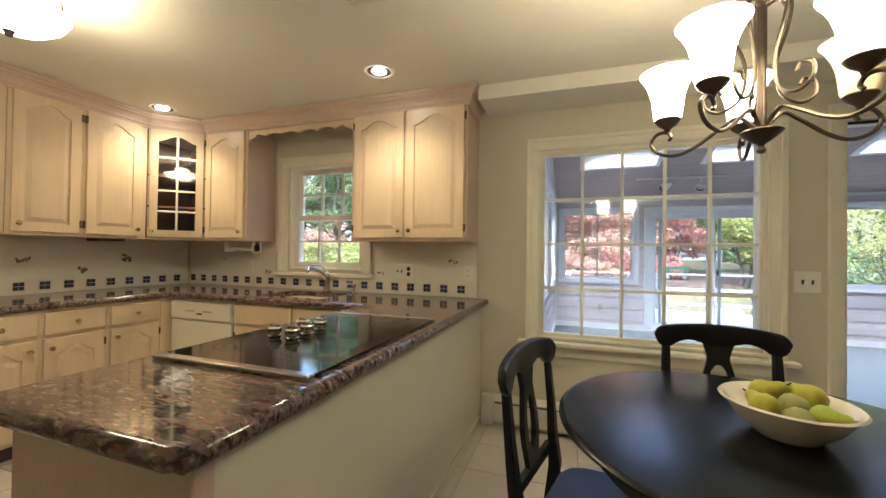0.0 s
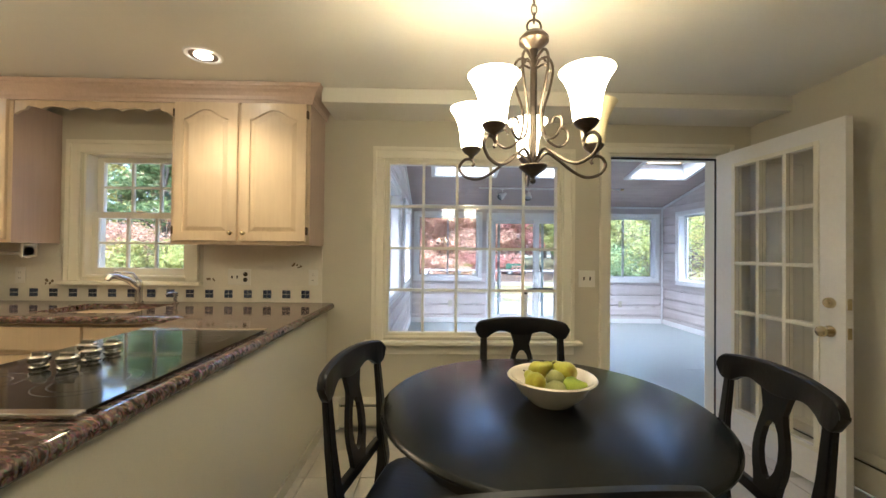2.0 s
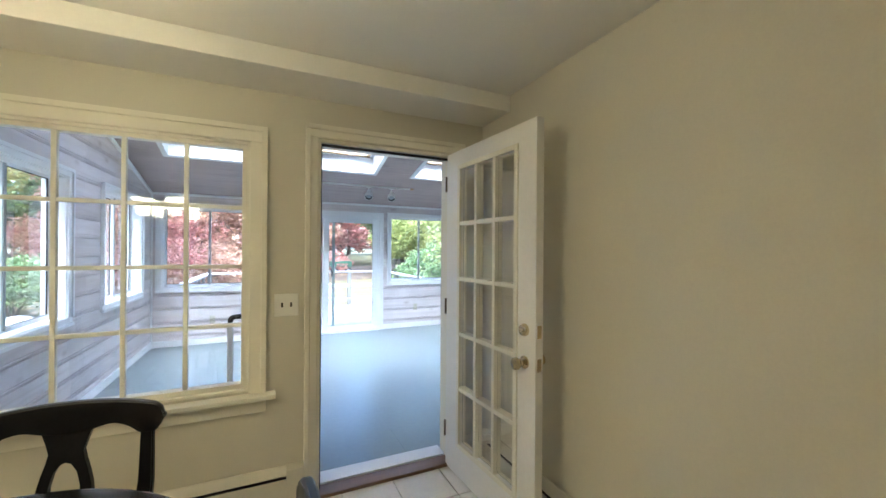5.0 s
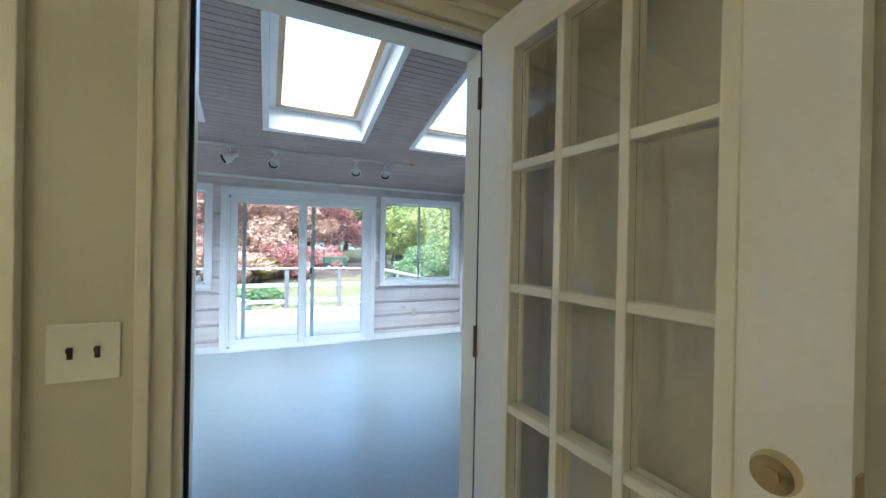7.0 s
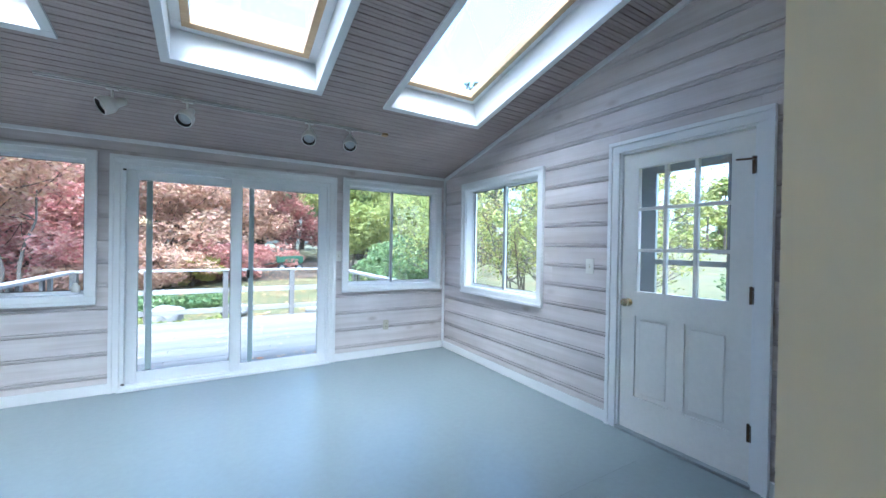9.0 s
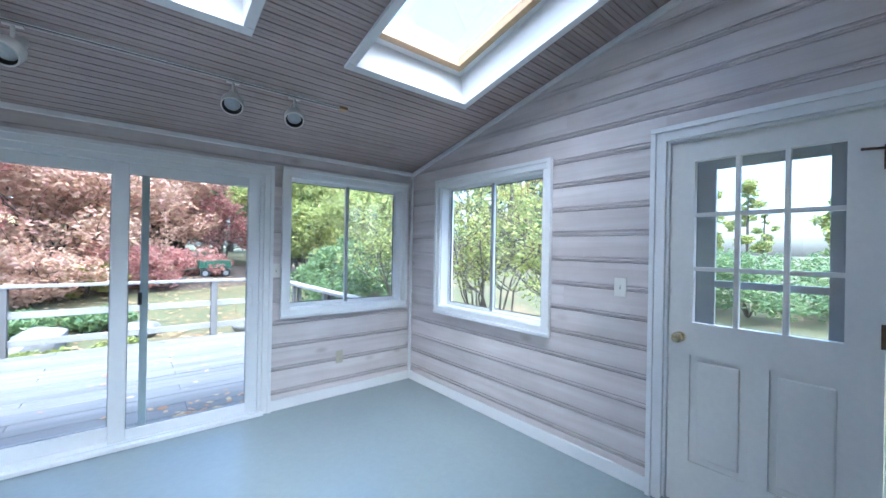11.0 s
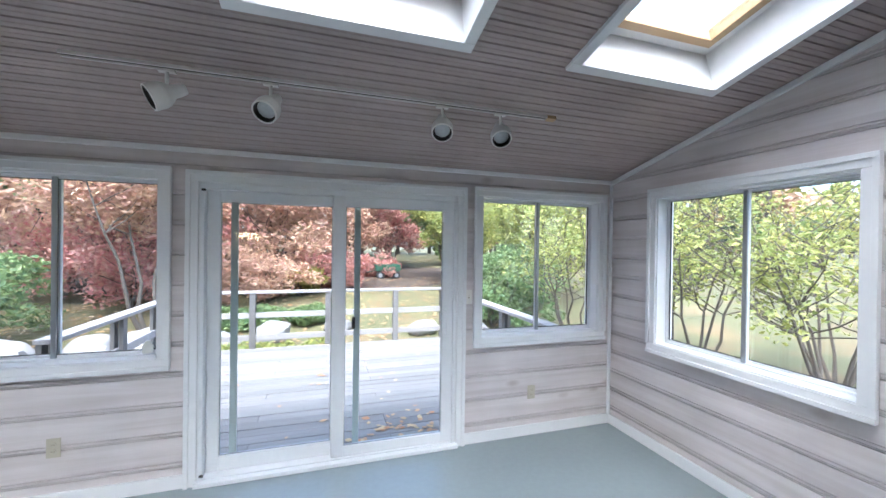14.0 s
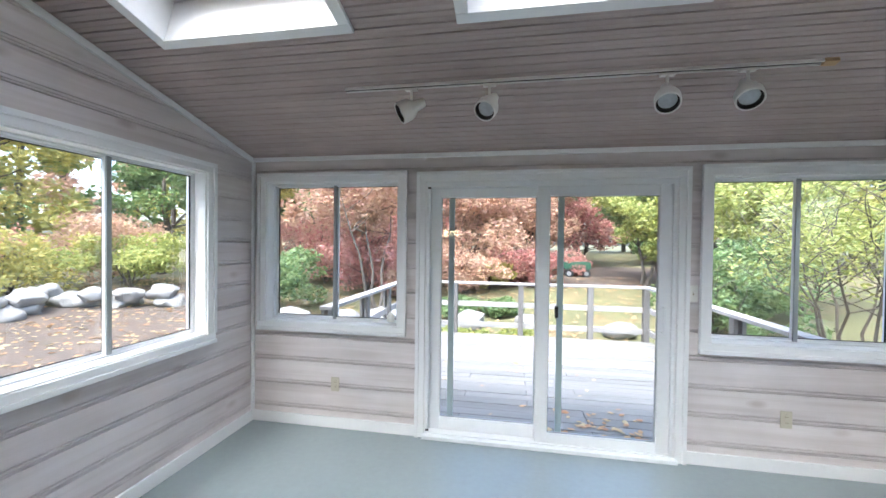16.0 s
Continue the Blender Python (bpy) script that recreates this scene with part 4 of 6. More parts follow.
def sweep(points, profile, closed_ends=True):
    """A moulding: profile rows of (out, up) run along points in plan, mitred at the corners."""
    bm = bmesh.new()
    pts = [Vector(p) for p in points]
    rows = []
    for i, p in enumerate(pts):
        a = (p - pts[i - 1]).normalized() if i else None
        b = (pts[i + 1] - p).normalized() if i + 1 < len(pts) else None
        na = Vector((a.y, -a.x)) if a else None
        nb = Vector((b.y, -b.x)) if b else None
        n = (na + nb) / (1 + na.dot(nb)) if a and b else (na or nb)
        rows.append([bm.verts.new((p.x + n.x * o, p.y + n.y * o, z)) for o, z in profile])
    for a, b in zip(rows, rows[1:]):
        for i in range(len(profile)):
            j = (i + 1) % len(profile)
            bm.faces.new((a[i], a[j], b[j], b[i]))
    if closed_ends:
        bm.faces.new(rows[0])
        bm.faces.new(rows[-1])
    return bm


CROWN = [(0, 2.25), (0.012, 2.25), (0.016, 2.268), (0.022, 2.275), (0.026, 2.295), (0.04, 2.315), (0.058, 2.328), (0.064, 2.34), (0.074, 2.345), (0.078, 2.366), (0, 2.366)]
line = [(-4.80, -2.22), (-4.80, -0.615), (-4.508, -0.322), (-2.128, -0.322), (-2.128, -0.003)]
tagged(part("crown_moulding", sweep(line, CROWN), "cabinet_side"), "stepped pinkish maple crown moulding over the wall cabinets", "moulding", kind="structure")
# scalloped valance over the sink window
out = [(-4.033, 2.25), (-3.024, 2.25)]
n = 60
for i in range(n + 1):
    s = i / n
    u = -3.024 + (-4.033 + 3.024) * s
    e = min(s, 1 - s)
    v = 2.196 + (0.02 * abs(math.sin(math.pi * 6 * s)) if e > 0.083 else -0.035 * (1 - e / 0.083) ** 2)
    out.append((u, v))
val = tagged(part("valance", prism(out, BACKC @ Matrix.Translation((0, 0, -0.02)), 0.018), "cabinet"), "scalloped pickled maple valance over the sink window", "valance")

# ---- base cabinets ----


def base_unit(m, u0, u1, drawers, doors, label, depth=0.6):
    cab = thing("base_cabinet", m @ Vector(((u0 + u1) / 2, 0, 0)), label, "cabinet", "base cabinets")
    part("body", bx(m, u0, u1, 0.1, 0.867, -depth, 0.0, 0.002), "cabinet", cab)
    part("toe_kick", bx(m, u0, u1, 0.0, 0.1, -depth, -0.07), "slot_dark", cab)
    for a, b in drawers:
        d = part("drawer_front", bx(m, a, b, 0.715, 0.85, 0.002, 0.021, 0.005), "cabinet", cab)
        if label.startswith("pickled"):
            knob(d, m, (a + b) / 2, 0.78, 0.021)
    for a, b, side in doors:
        cab_door(cab, m, a, b, 0.125, 0.69, ((b - 0.03) if side == "R" else (a + 0.03), 0.63), a - 0.004 if side == "R" else b + 0.004)
    return cab


BL = "pickled maple base cabinet with a drawer over an arched door"
for a, b, s in ((-1.05, -0.69, "L"), (-1.40, -1.05, "L"), (-1.75, -1.40, "R"), (-2.10, -1.75, "L"), (-2.45, -2.10, "R")):
    base_unit(LEFTB, a, b, [(a + 0.02, b - 0.02)], [(a + 0.02, b - 0.02, s)], BL)
part_corner = thing("base_cabinet", (-4.8, -0.35, 0), "plain maple filler cabinet in the counter corner", "cabinet", "base cabinets")
part("body", boxes([(-5.1, -4.5, -0.688, -0.02, 0.1, 0.867), (-4.5, -4.478, -0.6, -0.02, 0.1, 0.867)]), "cabinet", part_corner)
sink_base = base_unit(BACKB, -3.835, -2.75, [(-3.815, -3.31), (-3.29, -2.79)], [(-3.815, -3.31, "R"), (-3.29, -2.79, "L")], "maple sink base cabinet with two plain false fronts", 0.58)
# dishwasher
dw = thing("dishwasher", (-4.16, -0.6, 0), "bisque built-in dishwasher with a curved control panel", "dishwasher")
part("body", boxes([(-4.475, -3.84, -0.595, -0.03, 0.02, 0.868)]), "bisque", dw)
part("door", boxes([(-4.468, -3.847, -0.622, -0.597, 0.11, 0.70)], 0.006), "bisque", dw)
part("control_panel", boxes([(-4.468, -3.847, -0.632, -0.597, 0.712, 0.85)], 0.01), "bisque", dw)
part("handle", boxes([(-4.42, -3.895, -0.645, -0.632, 0.828, 0.842)], 0.005), "bisque", dw)
for u in (-4.26, -4.08):
    part("button_row", boxes([(u - 0.045, u + 0.045, -0.6345, -0.6325, 0.77, 0.782)]), "almond", dw)
part("badge", boxes([(-4.185, -4.13, -0.6345, -0.6325, 0.752, 0.762)]), "slot_dark", dw)
part("kick_plate", boxes([(-4.468, -3.847, -0.56, -0.54, 0.0, 0.1)]), "bisque", dw)

# worktop: one continuous slab with a round nose
top = thing("worktop", (-3.4, -0.6, 0.875), "polished brown and black granite worktop with a rounded edge", "worktop")
bm = bmesh.new()
SINK = (-3.70, -3.12, -0.53, -0.13)
for a, b, c, d in cut_rects(-5.118, -2.066, -0.63, -0.009, [SINK]):
    box(bm, a, b, c, d, 0.868, 0.915)
box(bm, -5.118, -4.49, -2.45, -0.63, 0.868, 0.915)
box(bm, -2.70, -2.066, -2.30, -0.63, 0.868, 0.915)
bmesh.ops.remove_doubles(bm, verts=bm.verts, dist=1e-5)
part("slab", bm, "granite", top)
r, z = 0.0235, 0.8915
bm = tube([(-4.49, -2.45, z), (-4.49, -0.66, z), (-4.46, -0.63, z), (-2.73, -0.63, z), (-2.70, -0.66, z), (-2.70, -2.26, z), (-2.67, -2.30, z), (-2.096, -2.30, z), (-2.0668, -2.281, z), (-2.066, -2.26, z), (-2.066, -0.01, z)], r, 12)
part("nosing", bm, "granite", top, smooth=True)
# dark fixture under the wall cabinet
uf = thing("under_cabinet_fixture", (-5.0, -0.78, 1.33), "dark bronze fixture under the wall cabinet", "fixture")
part("housing", boxes([(-5.09, -4.93, -0.87, -0.69, 1.308, 1.329)], 0.004), "bronze", uf)
# sink
sk = thing("sink", (-3.4, -0.33, 0.7), "stainless steel undermount sink", "sink")
a, b, c, d = SINK
bm = boxes([(a - 0.01, b + 0.01, c - 0.01, d + 0.01, 0.69, 0.7), (a - 0.012, a, c, d, 0.7, 0.867), (b, b + 0.012, c, d, 0.7, 0.867), (a, b, c - 0.012, c, 0.7, 0.867), (a, b, d, d + 0.012, 0.7, 0.867)])
part("basin", bm, "steel", sk)
part("rim", frame_of(Matrix.Identity(4), a - 0.002, b + 0.002, c - 0.002, d + 0.002, 0.868, 0.88, 0.014, 0.014, 0.014, 0.003), "steel", sk)
part("drain", lathe([(0.04, 0), (0.04, 0.004), (0.02, 0.005)], 20, (-3.41, -0.33, 0.7)), "steel", sk, smooth=True)
# faucet and soap pump
fa = thing("faucet", (-3.40, -0.085, 0.915), "brushed nickel pull-out faucet with a lever on top", "faucet")
part("base", lathe([(0.032, 0), (0.032, 0.008), (0.024, 0.014), (0.021, 0.08), (0.026, 0.12), (0.024, 0.145), (0.012, 0.16)], 20, (-3.40, -0.085, 0.915)), "steel", fa, smooth=True)
part("spout", tube([(-3.40, -0.09, 1.02), (-3.43, -0.14, 1.08), (-3.46, -0.20, 1.11), (-3.475, -0.235, 1.11), (-3.48, -0.25, 1.085)], [0.02, 0.018, 0.017, 0.02, 0.017], 12), "steel", fa, smooth=True)
part("lever", tube([(-3.40, -0.085, 1.07), (-3.42, -0.12, 1.125), (-3.46, -0.16, 1.135), (-3.49, -0.19, 1.14)], [0.012, 0.009, 0.008, 0.011], 10), "steel", fa, smooth=True)
so = thing("soap_pump", (-3.14, -0.09, 0.915), "small nickel soap pump beside the faucet", "soap pump")
part("bottle_neck", lathe([(0.022, 0), (0.022, 0.006), (0.012, 0.012), (0.012, 0.05), (0.017, 0.055), (0.017, 0.075), (0.006, 0.08)], 16, (-3.14, -0.09, 0.915)), "steel", so, smooth=True)
part("spout", tube([(-3.14, -0.09, 0.985), (-3.165, -0.125, 0.99), (-3.175, -0.14, 0.98)], 0.006, 8), "steel", so, smooth=True)

# peninsula base
pen = thing("peninsula", (-2.38, -1.2, 0), "counter base with a beige painted side and a maple end panel", "counter base")
part("side_wall", boxes([(-2.14, -2.095, -2.235, -0.002, 0.0, 0.867)], 0.002), "wall_paint", pen, "beige painted panel facing the dining table")
part("end_panel", boxes([(-2.66, -2.095, -2.262, -2.237, 0.0, 0.867)], 0.003), "cabinet_side", pen, "pinkish maple end panel")
part("corner_bead", boxes([(-2.118, -2.088, -2.268, -2.2625, 0.0, 0.867), (-2.0945, -2.088, -2.262, -2.22, 0.0, 0.867)], 0.002), "cabinet_side", pen)
part("cabinet_body", boxes([(-2.66, -2.142, -2.235, -0.62, 0.1, 0.867)]), "cabinet", pen)
part("baseboard", boxes([(-2.0945, -2.083, -2.2, -0.07, 0.0, 0.07)], 0.002), "wall_paint", pen)
# cooktop
ct = thing("cooktop", (-2.375, -1.49, 0.915), "black glass electric cooktop with steel end strips", "cooktop")
part("glass_top", boxes([(-2.655, -2.092, -1.93, -1.045, 0.9165, 0.926)], 0.002), "cook_glass", ct)
for y0, y1 in ((-1.962, -1.93), (-1.045, -1.013)):
    part("end_strip", boxes([(-2.66, -2.088, y0, y1, 0.9165, 0.929)], 0.004), "steel", ct, "brushed steel end strip")
for x, y, r in ((-2.52, -1.76, 0.085), (-2.25, -1.74, 0.115), (-2.52, -1.2, 0.1), (-2.25, -1.22, 0.085)):
    for rr in (r, r - 0.03):
        bm = lathe([(rr - 0.0012, 0.9262), (rr, 0.9264), (rr + 0.0012, 0.9262)], 48, (x, y, 0), cap=False)
        part("ring_mark", bm, "cook_ring", ct)
for x, y in ((-2.518, -1.615), (-2.429, -1.62), (-2.518, -1.455), (-2.433, -1.535), (-2.44, -1.445)):
    k = part("control_knob", lathe([(0.023, 0), (0.024, 0.004), (0.019, 0.008), (0.019, 0.012), (0.026, 0.018), (0.027, 0.032), (0.022, 0.036)], 24, (x, y, 0.926)), "steel", ct, "chrome control knob", smooth=True)
    part("grip", boxes([(x - 0.02, x + 0.02, y - 0.006, y + 0.006, 0.958, 0.974)], 0.004), "steel", k)

# backsplash with a band of blue tiles
bs = tagged(part("backsplash", boxes([(-5.1, -2.135, -0.008, -0.001, 0.916, 1.034), (-5.1, -4.012, -0.008, -0.001, 1.034, 1.33), (-2.998, -2.135, -0.008, -0.001, 1.034, 1.33), (-5.119, -5.111, -2.45, -0.009, 0.916, 1.33)], 0.001), "backsplash"), "cream tiled backsplash with a row of small blue tiles", "backsplash", kind="structure")
part("tile_band", boxes([(-5.1, -2.136, -0.0105, -0.0085, 0.93, 1.022), (-5.1105, -5.1085, -2.45, -0.012, 0.93, 1.022)], 0.0005), "backsplash", bs)
bm = bmesh.new()
for i in (-1, 1):
    for j in (-1, 1):
        box(bm, i * 0.015 - 0.0135, i * 0.015 + 0.0135, -0.003, 0.0, j * 0.015 - 0.0135, j * 0.015 + 0.0135)
first = part("blue_tile", bm, "tile_blue", bs, local=True)
spots = [(Matrix.Translation((-2.254 - 0.1392 * i, -0.0108, 0.976))) for i in range(21)]
spots += [Matrix.Translation((-5.1082, -0.126 - 0.1392 * i, 0.974)) @ Matrix.Rotation(math.pi / 2, 4, "Z") for i in range(16)]
first.matrix_basis = spots[0]
for s in spots[1:]:
    t = new("blue_tile", first.data)
    t.parent = bs
    t.matrix_basis = s
# old glue marks on the splashback
for n, (x, z, w, h) in enumerate(((-2.945, 1.077, 0.06, 0.02), (-2.315, 1.185, 0.07, 0.035), (-4.63, 1.16, 0.05, 0.02), (-4.10, 1.06, 0.05, 0.04))):
    bm = bmesh.new()
    rnd = random.Random(n)
    for i in range(5):
        c = Vector((x + rnd.uniform(-0.5, 0.5) * w, -0.0095, z + rnd.uniform(-0.5, 0.5) * h))
        box(bm, -1, 1, -1, 1, -1, 1, 0.6, Matrix.Translation(c) @ Matrix.Rotation(rnd.uniform(0, 3), 4, "Y") @ Matrix.Diagonal((w * rnd.uniform(0.1, 0.28), 0.0012, h * rnd.uniform(0.12, 0.3), 1)))
    tagged(part("glue_mark", bm, "adhesive"), "brown glue residue where a tile ornament was removed", "glue mark", "glue marks")
for n, (y, z, w, h) in enumerate(((-1.2, 1.16, 0.1, 0.025), (-0.88, 1.07, 0.07, 0.05), (-0.55, 1.17, 0.08, 0.05))):
    bm = bmesh.new()
    rnd = random.Random(n + 9)
    for i in range(5):
        c = Vector((-5.1105, y + rnd.uniform(-0.5, 0.5) * w, z + rnd.uniform(-0.5, 0.5) * h))
        box(bm, -1, 1, -1, 1, -1, 1, 0.6, Matrix.Translation(c) @ Matrix.Rotation(rnd.uniform(0, 3), 4, "X") @ Matrix.Diagonal((0.0012, w * rnd.uniform(0.12, 0.3), h * rnd.uniform(0.12, 0.3), 1)))
    tagged(part("glue_mark", bm, "adhesive"), "brown glue residue where a tile ornament was removed", "glue mark", "glue marks")


def plate(m, u, v, w, h, kind, label, mat="plastic_white", group="wall plates"):
    """A wall plate lying on a wall; kind: switch, rocker, outlet, mixed; w of the wall frame points into the wall."""
    ob = thing("outlet" if kind in ("outlet", "mixed") else "light_switch", m @ Vector((u, v, 0)), label, "outlet" if kind in ("outlet", "mixed") else "switch", group)
    part("plate", bx(m, u - w / 2, u + w / 2, v - h / 2, v + h / 2, -0.006, -0.0005, 0.003), mat, ob)
    if kind == "switch":
        n = 2 if w > 0.1 else 1
        for i in range(n):
            x = u + (i - (n - 1) / 2) * 0.046
            s = part("toggle_slot", bx(m, x - 0.005, x + 0.005, v - 0.013, v + 0.013, -0.0066, -0.006), "slot_dark" if n == 2 else "almond", ob)
            part("toggle", bx(m, x - 0.004, x + 0.004, v + 0.002, v + 0.012, -0.016, -0.006, 0.001), "slot_dark" if n == 2 else mat, s)
    if kind in ("outlet", "mixed"):
        x = u if kind == "outlet" else u + 0.045
        for dv in (-0.02, 0.02):
            bm = lathe([(0.016, 0), (0.016, 0.002), (0.014, 0.003)], 18)
            bmesh.ops.transform(bm, matrix=m @ Matrix.Translation((x, v + dv, -0.006)) @ Matrix.Rotation(math.pi, 4, "X"), verts=bm.verts)
            s = part("socket", bm, "slot_dark" if kind == "mixed" else mat, ob)
            for du in (-0.006, 0.006):
                part("slot", bx(m, x + du - 0.001, x + du + 0.001, v + dv - 0.005, v + dv + 0.004, -0.0098, -0.009), "slot_dark", s)
    if kind == "mixed":
        for du in (-0.05, -0.012):
            part("toggle", bx(m, u + du - 0.004, u + du + 0.004, v - 0.01, v + 0.01, -0.014, -0.006, 0.001), "slot_dark", ob)
    return ob


BSP = HOUSE @ Matrix.Translation((0, 0, -0.008))
plate(BSP, -2.735, 1.10, 0.165, 0.115, "mixed", "white wall plate with two switches and a dark socket")
plate(BSP, -2.198, 1.10, 0.07, 0.115, "outlet", "white socket plate at the end of the backsplash")
plate(BSP, -4.3, 1.10, 0.07, 0.115, "outlet", "white socket plate on the backsplash")
plate(HOUSE, -0.172, 1.11, 0.125, 0.125, "switch", "white double switch plate with dark toggles by the doorway")
cp = thing("cover_plate", (-1.89, 0, 0.455), "small oval beige cover plate low on the wall", "cover plate")
bm = lathe([(0.03, 0), (0.03, 0.004), (0.024, 0.007)], 24)
bmesh.ops.transform(bm, matrix=HOUSE @ Matrix.Translation((-1.89, 0.455, -0.0005)) @ Matrix.Rotation(math.pi, 4, "X") @ Matrix.Diagonal((1.0, 0.7, 1, 1)), verts=bm.verts)
part("plate", bm, "wall_paint", cp, smooth=True)
# paper towel holder under the wall cabinet
ph = thing("paper_towel_holder", (-4.26, -0.16, 1.27), "white plastic paper towel holder under the wall cabinet", "towel holder")
for x in (-4.42, -4.10):
    part("bracket", boxes([(x - 0.01, x + 0.01, -0.20, -0.10, 1.235, 1.329)], 0.008), "plastic_white", ph)
part("rod", tube([(-4.41, -0.16, 1.26), (-4.11, -0.16, 1.26)], 0.014, 12), "plastic_white", ph, smooth=True)
part("end_disc", tube([(-4.115, -0.16, 1.265), (-4.09, -0.16, 1.265)], 0.04, 20), "plastic_white", ph, smooth=True)

# ---- dining area ----
TC = (-0.912, -1.428)
tb = thing("dining_table", (*TC, 0), "round black-painted pedestal dining table", "table")
part("tabletop", lathe([(0.0, 0.0), (0.535, 0.0), (0.55, 0.004), (0.557, 0.01), (0.57, 0.013), (0.58, 0.02), (0.58, 0.026), (0.572, 0.032), (0.563, 0.034), (0.0, 0.034)], 96, (*TC, 0.716), cap=False), "table_black", tb, smooth=True)
part("apron", lathe([(0.47, 0), (0.485, 0), (0.485, 0.075), (0.47, 0.075)], 64, (*TC, 0.641), cap=False), "black_wood", tb, smooth=True)
part("pedestal", lathe([(0.09, 0.1), (0.1, 0.13), (0.075, 0.17), (0.095, 0.26), (0.1, 0.33), (0.06, 0.42), (0.055, 0.55), (0.085, 0.6), (0.2, 0.625), (0.2, 0.641)], 40, (*TC, 0)), "black_wood", tb, smooth=True)
for k in range(4):
    a = math.radians(45 + 90 * k)
    pts = [(TC[0] + math.cos(a) * r, TC[1] + math.sin(a) * r, z) for r, z in ((0.05, 0.22), (0.16, 0.19), (0.27, 0.11), (0.36, 0.05), (0.42, 0.03))]
    part("foot", tube(pts, [0.045, 0.045, 0.038, 0.032, 0.03], 10), "black_wood", tb, smooth=True)


def dining_chair(label):
    """A black chair with a yoke-shaped crest rail and a keyhole splat, facing +y, on its own origin."""
    ch = thing("dining_chair", (0, 0, 0), label, "chair", "chairs round the table")
    yb = -0.21

    def lean(z):
        return yb - 0.10 * max(0, z - 0.45)

    def bow(u):
        return -0.028 * (1 - (u / 0.26) ** 2)

    # crest rail
    n, bm, rows = 48, bmesh.new(), []
    for i in range(n + 1):
        u = -0.258 + 0.516 * i / n
        e = abs(u) / 0.258
        top = 0.938 - 0.028 * e**2.2
        if e > 0.86:
            k = (e - 0.86) / 0.14
            top -= 0.036 * (1 - math.sqrt(max(0, 1 - k * k)))
        if e > 0.72:
            k = (e - 0.72) / 0.28
            low = 0.826 + 0.05 * max(0, (k - 0.45) / 0.55) ** 2.5
        elif e > 0.36:
            low = 0.826 + 0.036 * math.sin(math.pi * (0.72 - e) / 0.36 * 0.62) ** 0.8
        else:
            low = 0.826 + 0.036 * math.sin(math.pi * 0.62) ** 0.8 - 0.018 * math.sin(math.pi / 2 * (0.36 - e) / 0.36)
        row = []
        for f, z in ((0.004, low), (0.0, low + 0.006), (0.0, top - 0.006), (0.006, top), (0.021, top), (0.027, top - 0.006), (0.027, low + 0.006), (0.023, low)):
            row.append(bm.verts.new((u, lean(z) + bow(u) + f - 0.012, z)))
        rows.append(row)
    for a, b in zip(rows, rows[1:]):
        for i in range(8):
            j = (i + 1) % 8
            bm.faces.new((a[i], a[j], b[j], b[i]))
    bm.faces.new(rows[0])
    bm.faces.new(rows[-1])
    part("crest_rail", bm, "black_wood", ch, local=True, smooth=True)
    # back posts that run on as rear legs
    for s in (-1, 1):
        bm, rows = bmesh.new(), []
        for z, u, w, d in ((0.0, 0.185, 0.03, 0.03), (0.25, 0.188, 0.036, 0.036), (0.45, 0.19, 0.044, 0.042), (0.55, 0.2, 0.05, 0.03), (0.68, 0.21, 0.04, 0.026), (0.85, 0.208, 0.034, 0.022)):
            y = lean(z) + (-0.06 * (0.45 - z) / 0.45 if z < 0.45 else 0) + bow(u) * (1 if z > 0.5 else 0.6)
            rows.append([bm.verts.new((s * u + a * w / 2, y + b * d / 2, z)) for a, b in ((-1, -1), (1, -1), (1, 1), (-1, 1))])
        for a, b in zip(rows, rows[1:]):
            for i in range(4):
                j = (i + 1) % 4
                bm.faces.new((a[i], a[j], b[j], b[i]))
        bm.faces.new(rows[0])
        bm.faces.new(rows[-1])
        bmesh.ops.bevel(bm, geom=bm.edges[:], offset=0.005, segments=2, affect="EDGES")
        part("back_post", bm, "black_wood", ch, local=True, smooth=True)
    # keyhole splat
    keys = ((0.515, 0.045, 0.0), (0.54, 0.05, 0.0), (0.575, 0.056, 0.0), (0.58, 0.058, 0.012), (0.61, 0.066, 0.03), (0.65, 0.07, 0.039), (0.69, 0.066, 0.038), (0.73, 0.057, 0.029), (0.755, 0.05, 0.014), (0.76, 0.048, 0.0), (0.79, 0.042, 0.0), (0.82, 0.05, 0.0), (0.85, 0.06, 0.0))
    bm = bmesh.new()
    for s in (-1, 1):
        rows = []
        for z, wo, wi in keys:
            y = lean(z) - 0.026
            rows.append([bm.verts.new((s * a, y + b, z)) for a, b in ((wi, -0.009), (wo, -0.009), (wo, 0.009), (wi, 0.009))])
        for a, b in zip(rows, rows[1:]):
            for i in range(4):
                j = (i + 1) % 4
                bm.faces.new((a[i], a[j], b[j], b[i]))
    part("splat", bm, "black_wood", ch, local=True)
    bm = boxes([(-0.19, 0.19, lean(0.5) - 0.042, lean(0.5) - 0.018, 0.49, 0.53)], 0.005)
    part("lower_rail", bm, "black_wood", ch, local=True)
    # seat
    bm = bmesh.new()
    out = []
    for i in range(40):
        a = 2 * math.pi * i / 40
        c, s = math.cos(a), math.sin(a)
        k = (abs(c) ** 5 + abs(s) ** 5) ** -0.2
        out.append((k * c * (0.215 + 0.018 * (k * s)), k * s * 0.205 + 0.02))
    lo = [bm.verts.new((u * 0.96, v * 0.96, 0.425)) for u, v in out]
    m1 = [bm.verts.new((u, v, 0.437)) for u, v in out]
    m2 = [bm.verts.new((u, v, 0.452)) for u, v in out]
    hi = [bm.verts.new((u * 0.95, v * 0.95, 0.463)) for u, v in out]
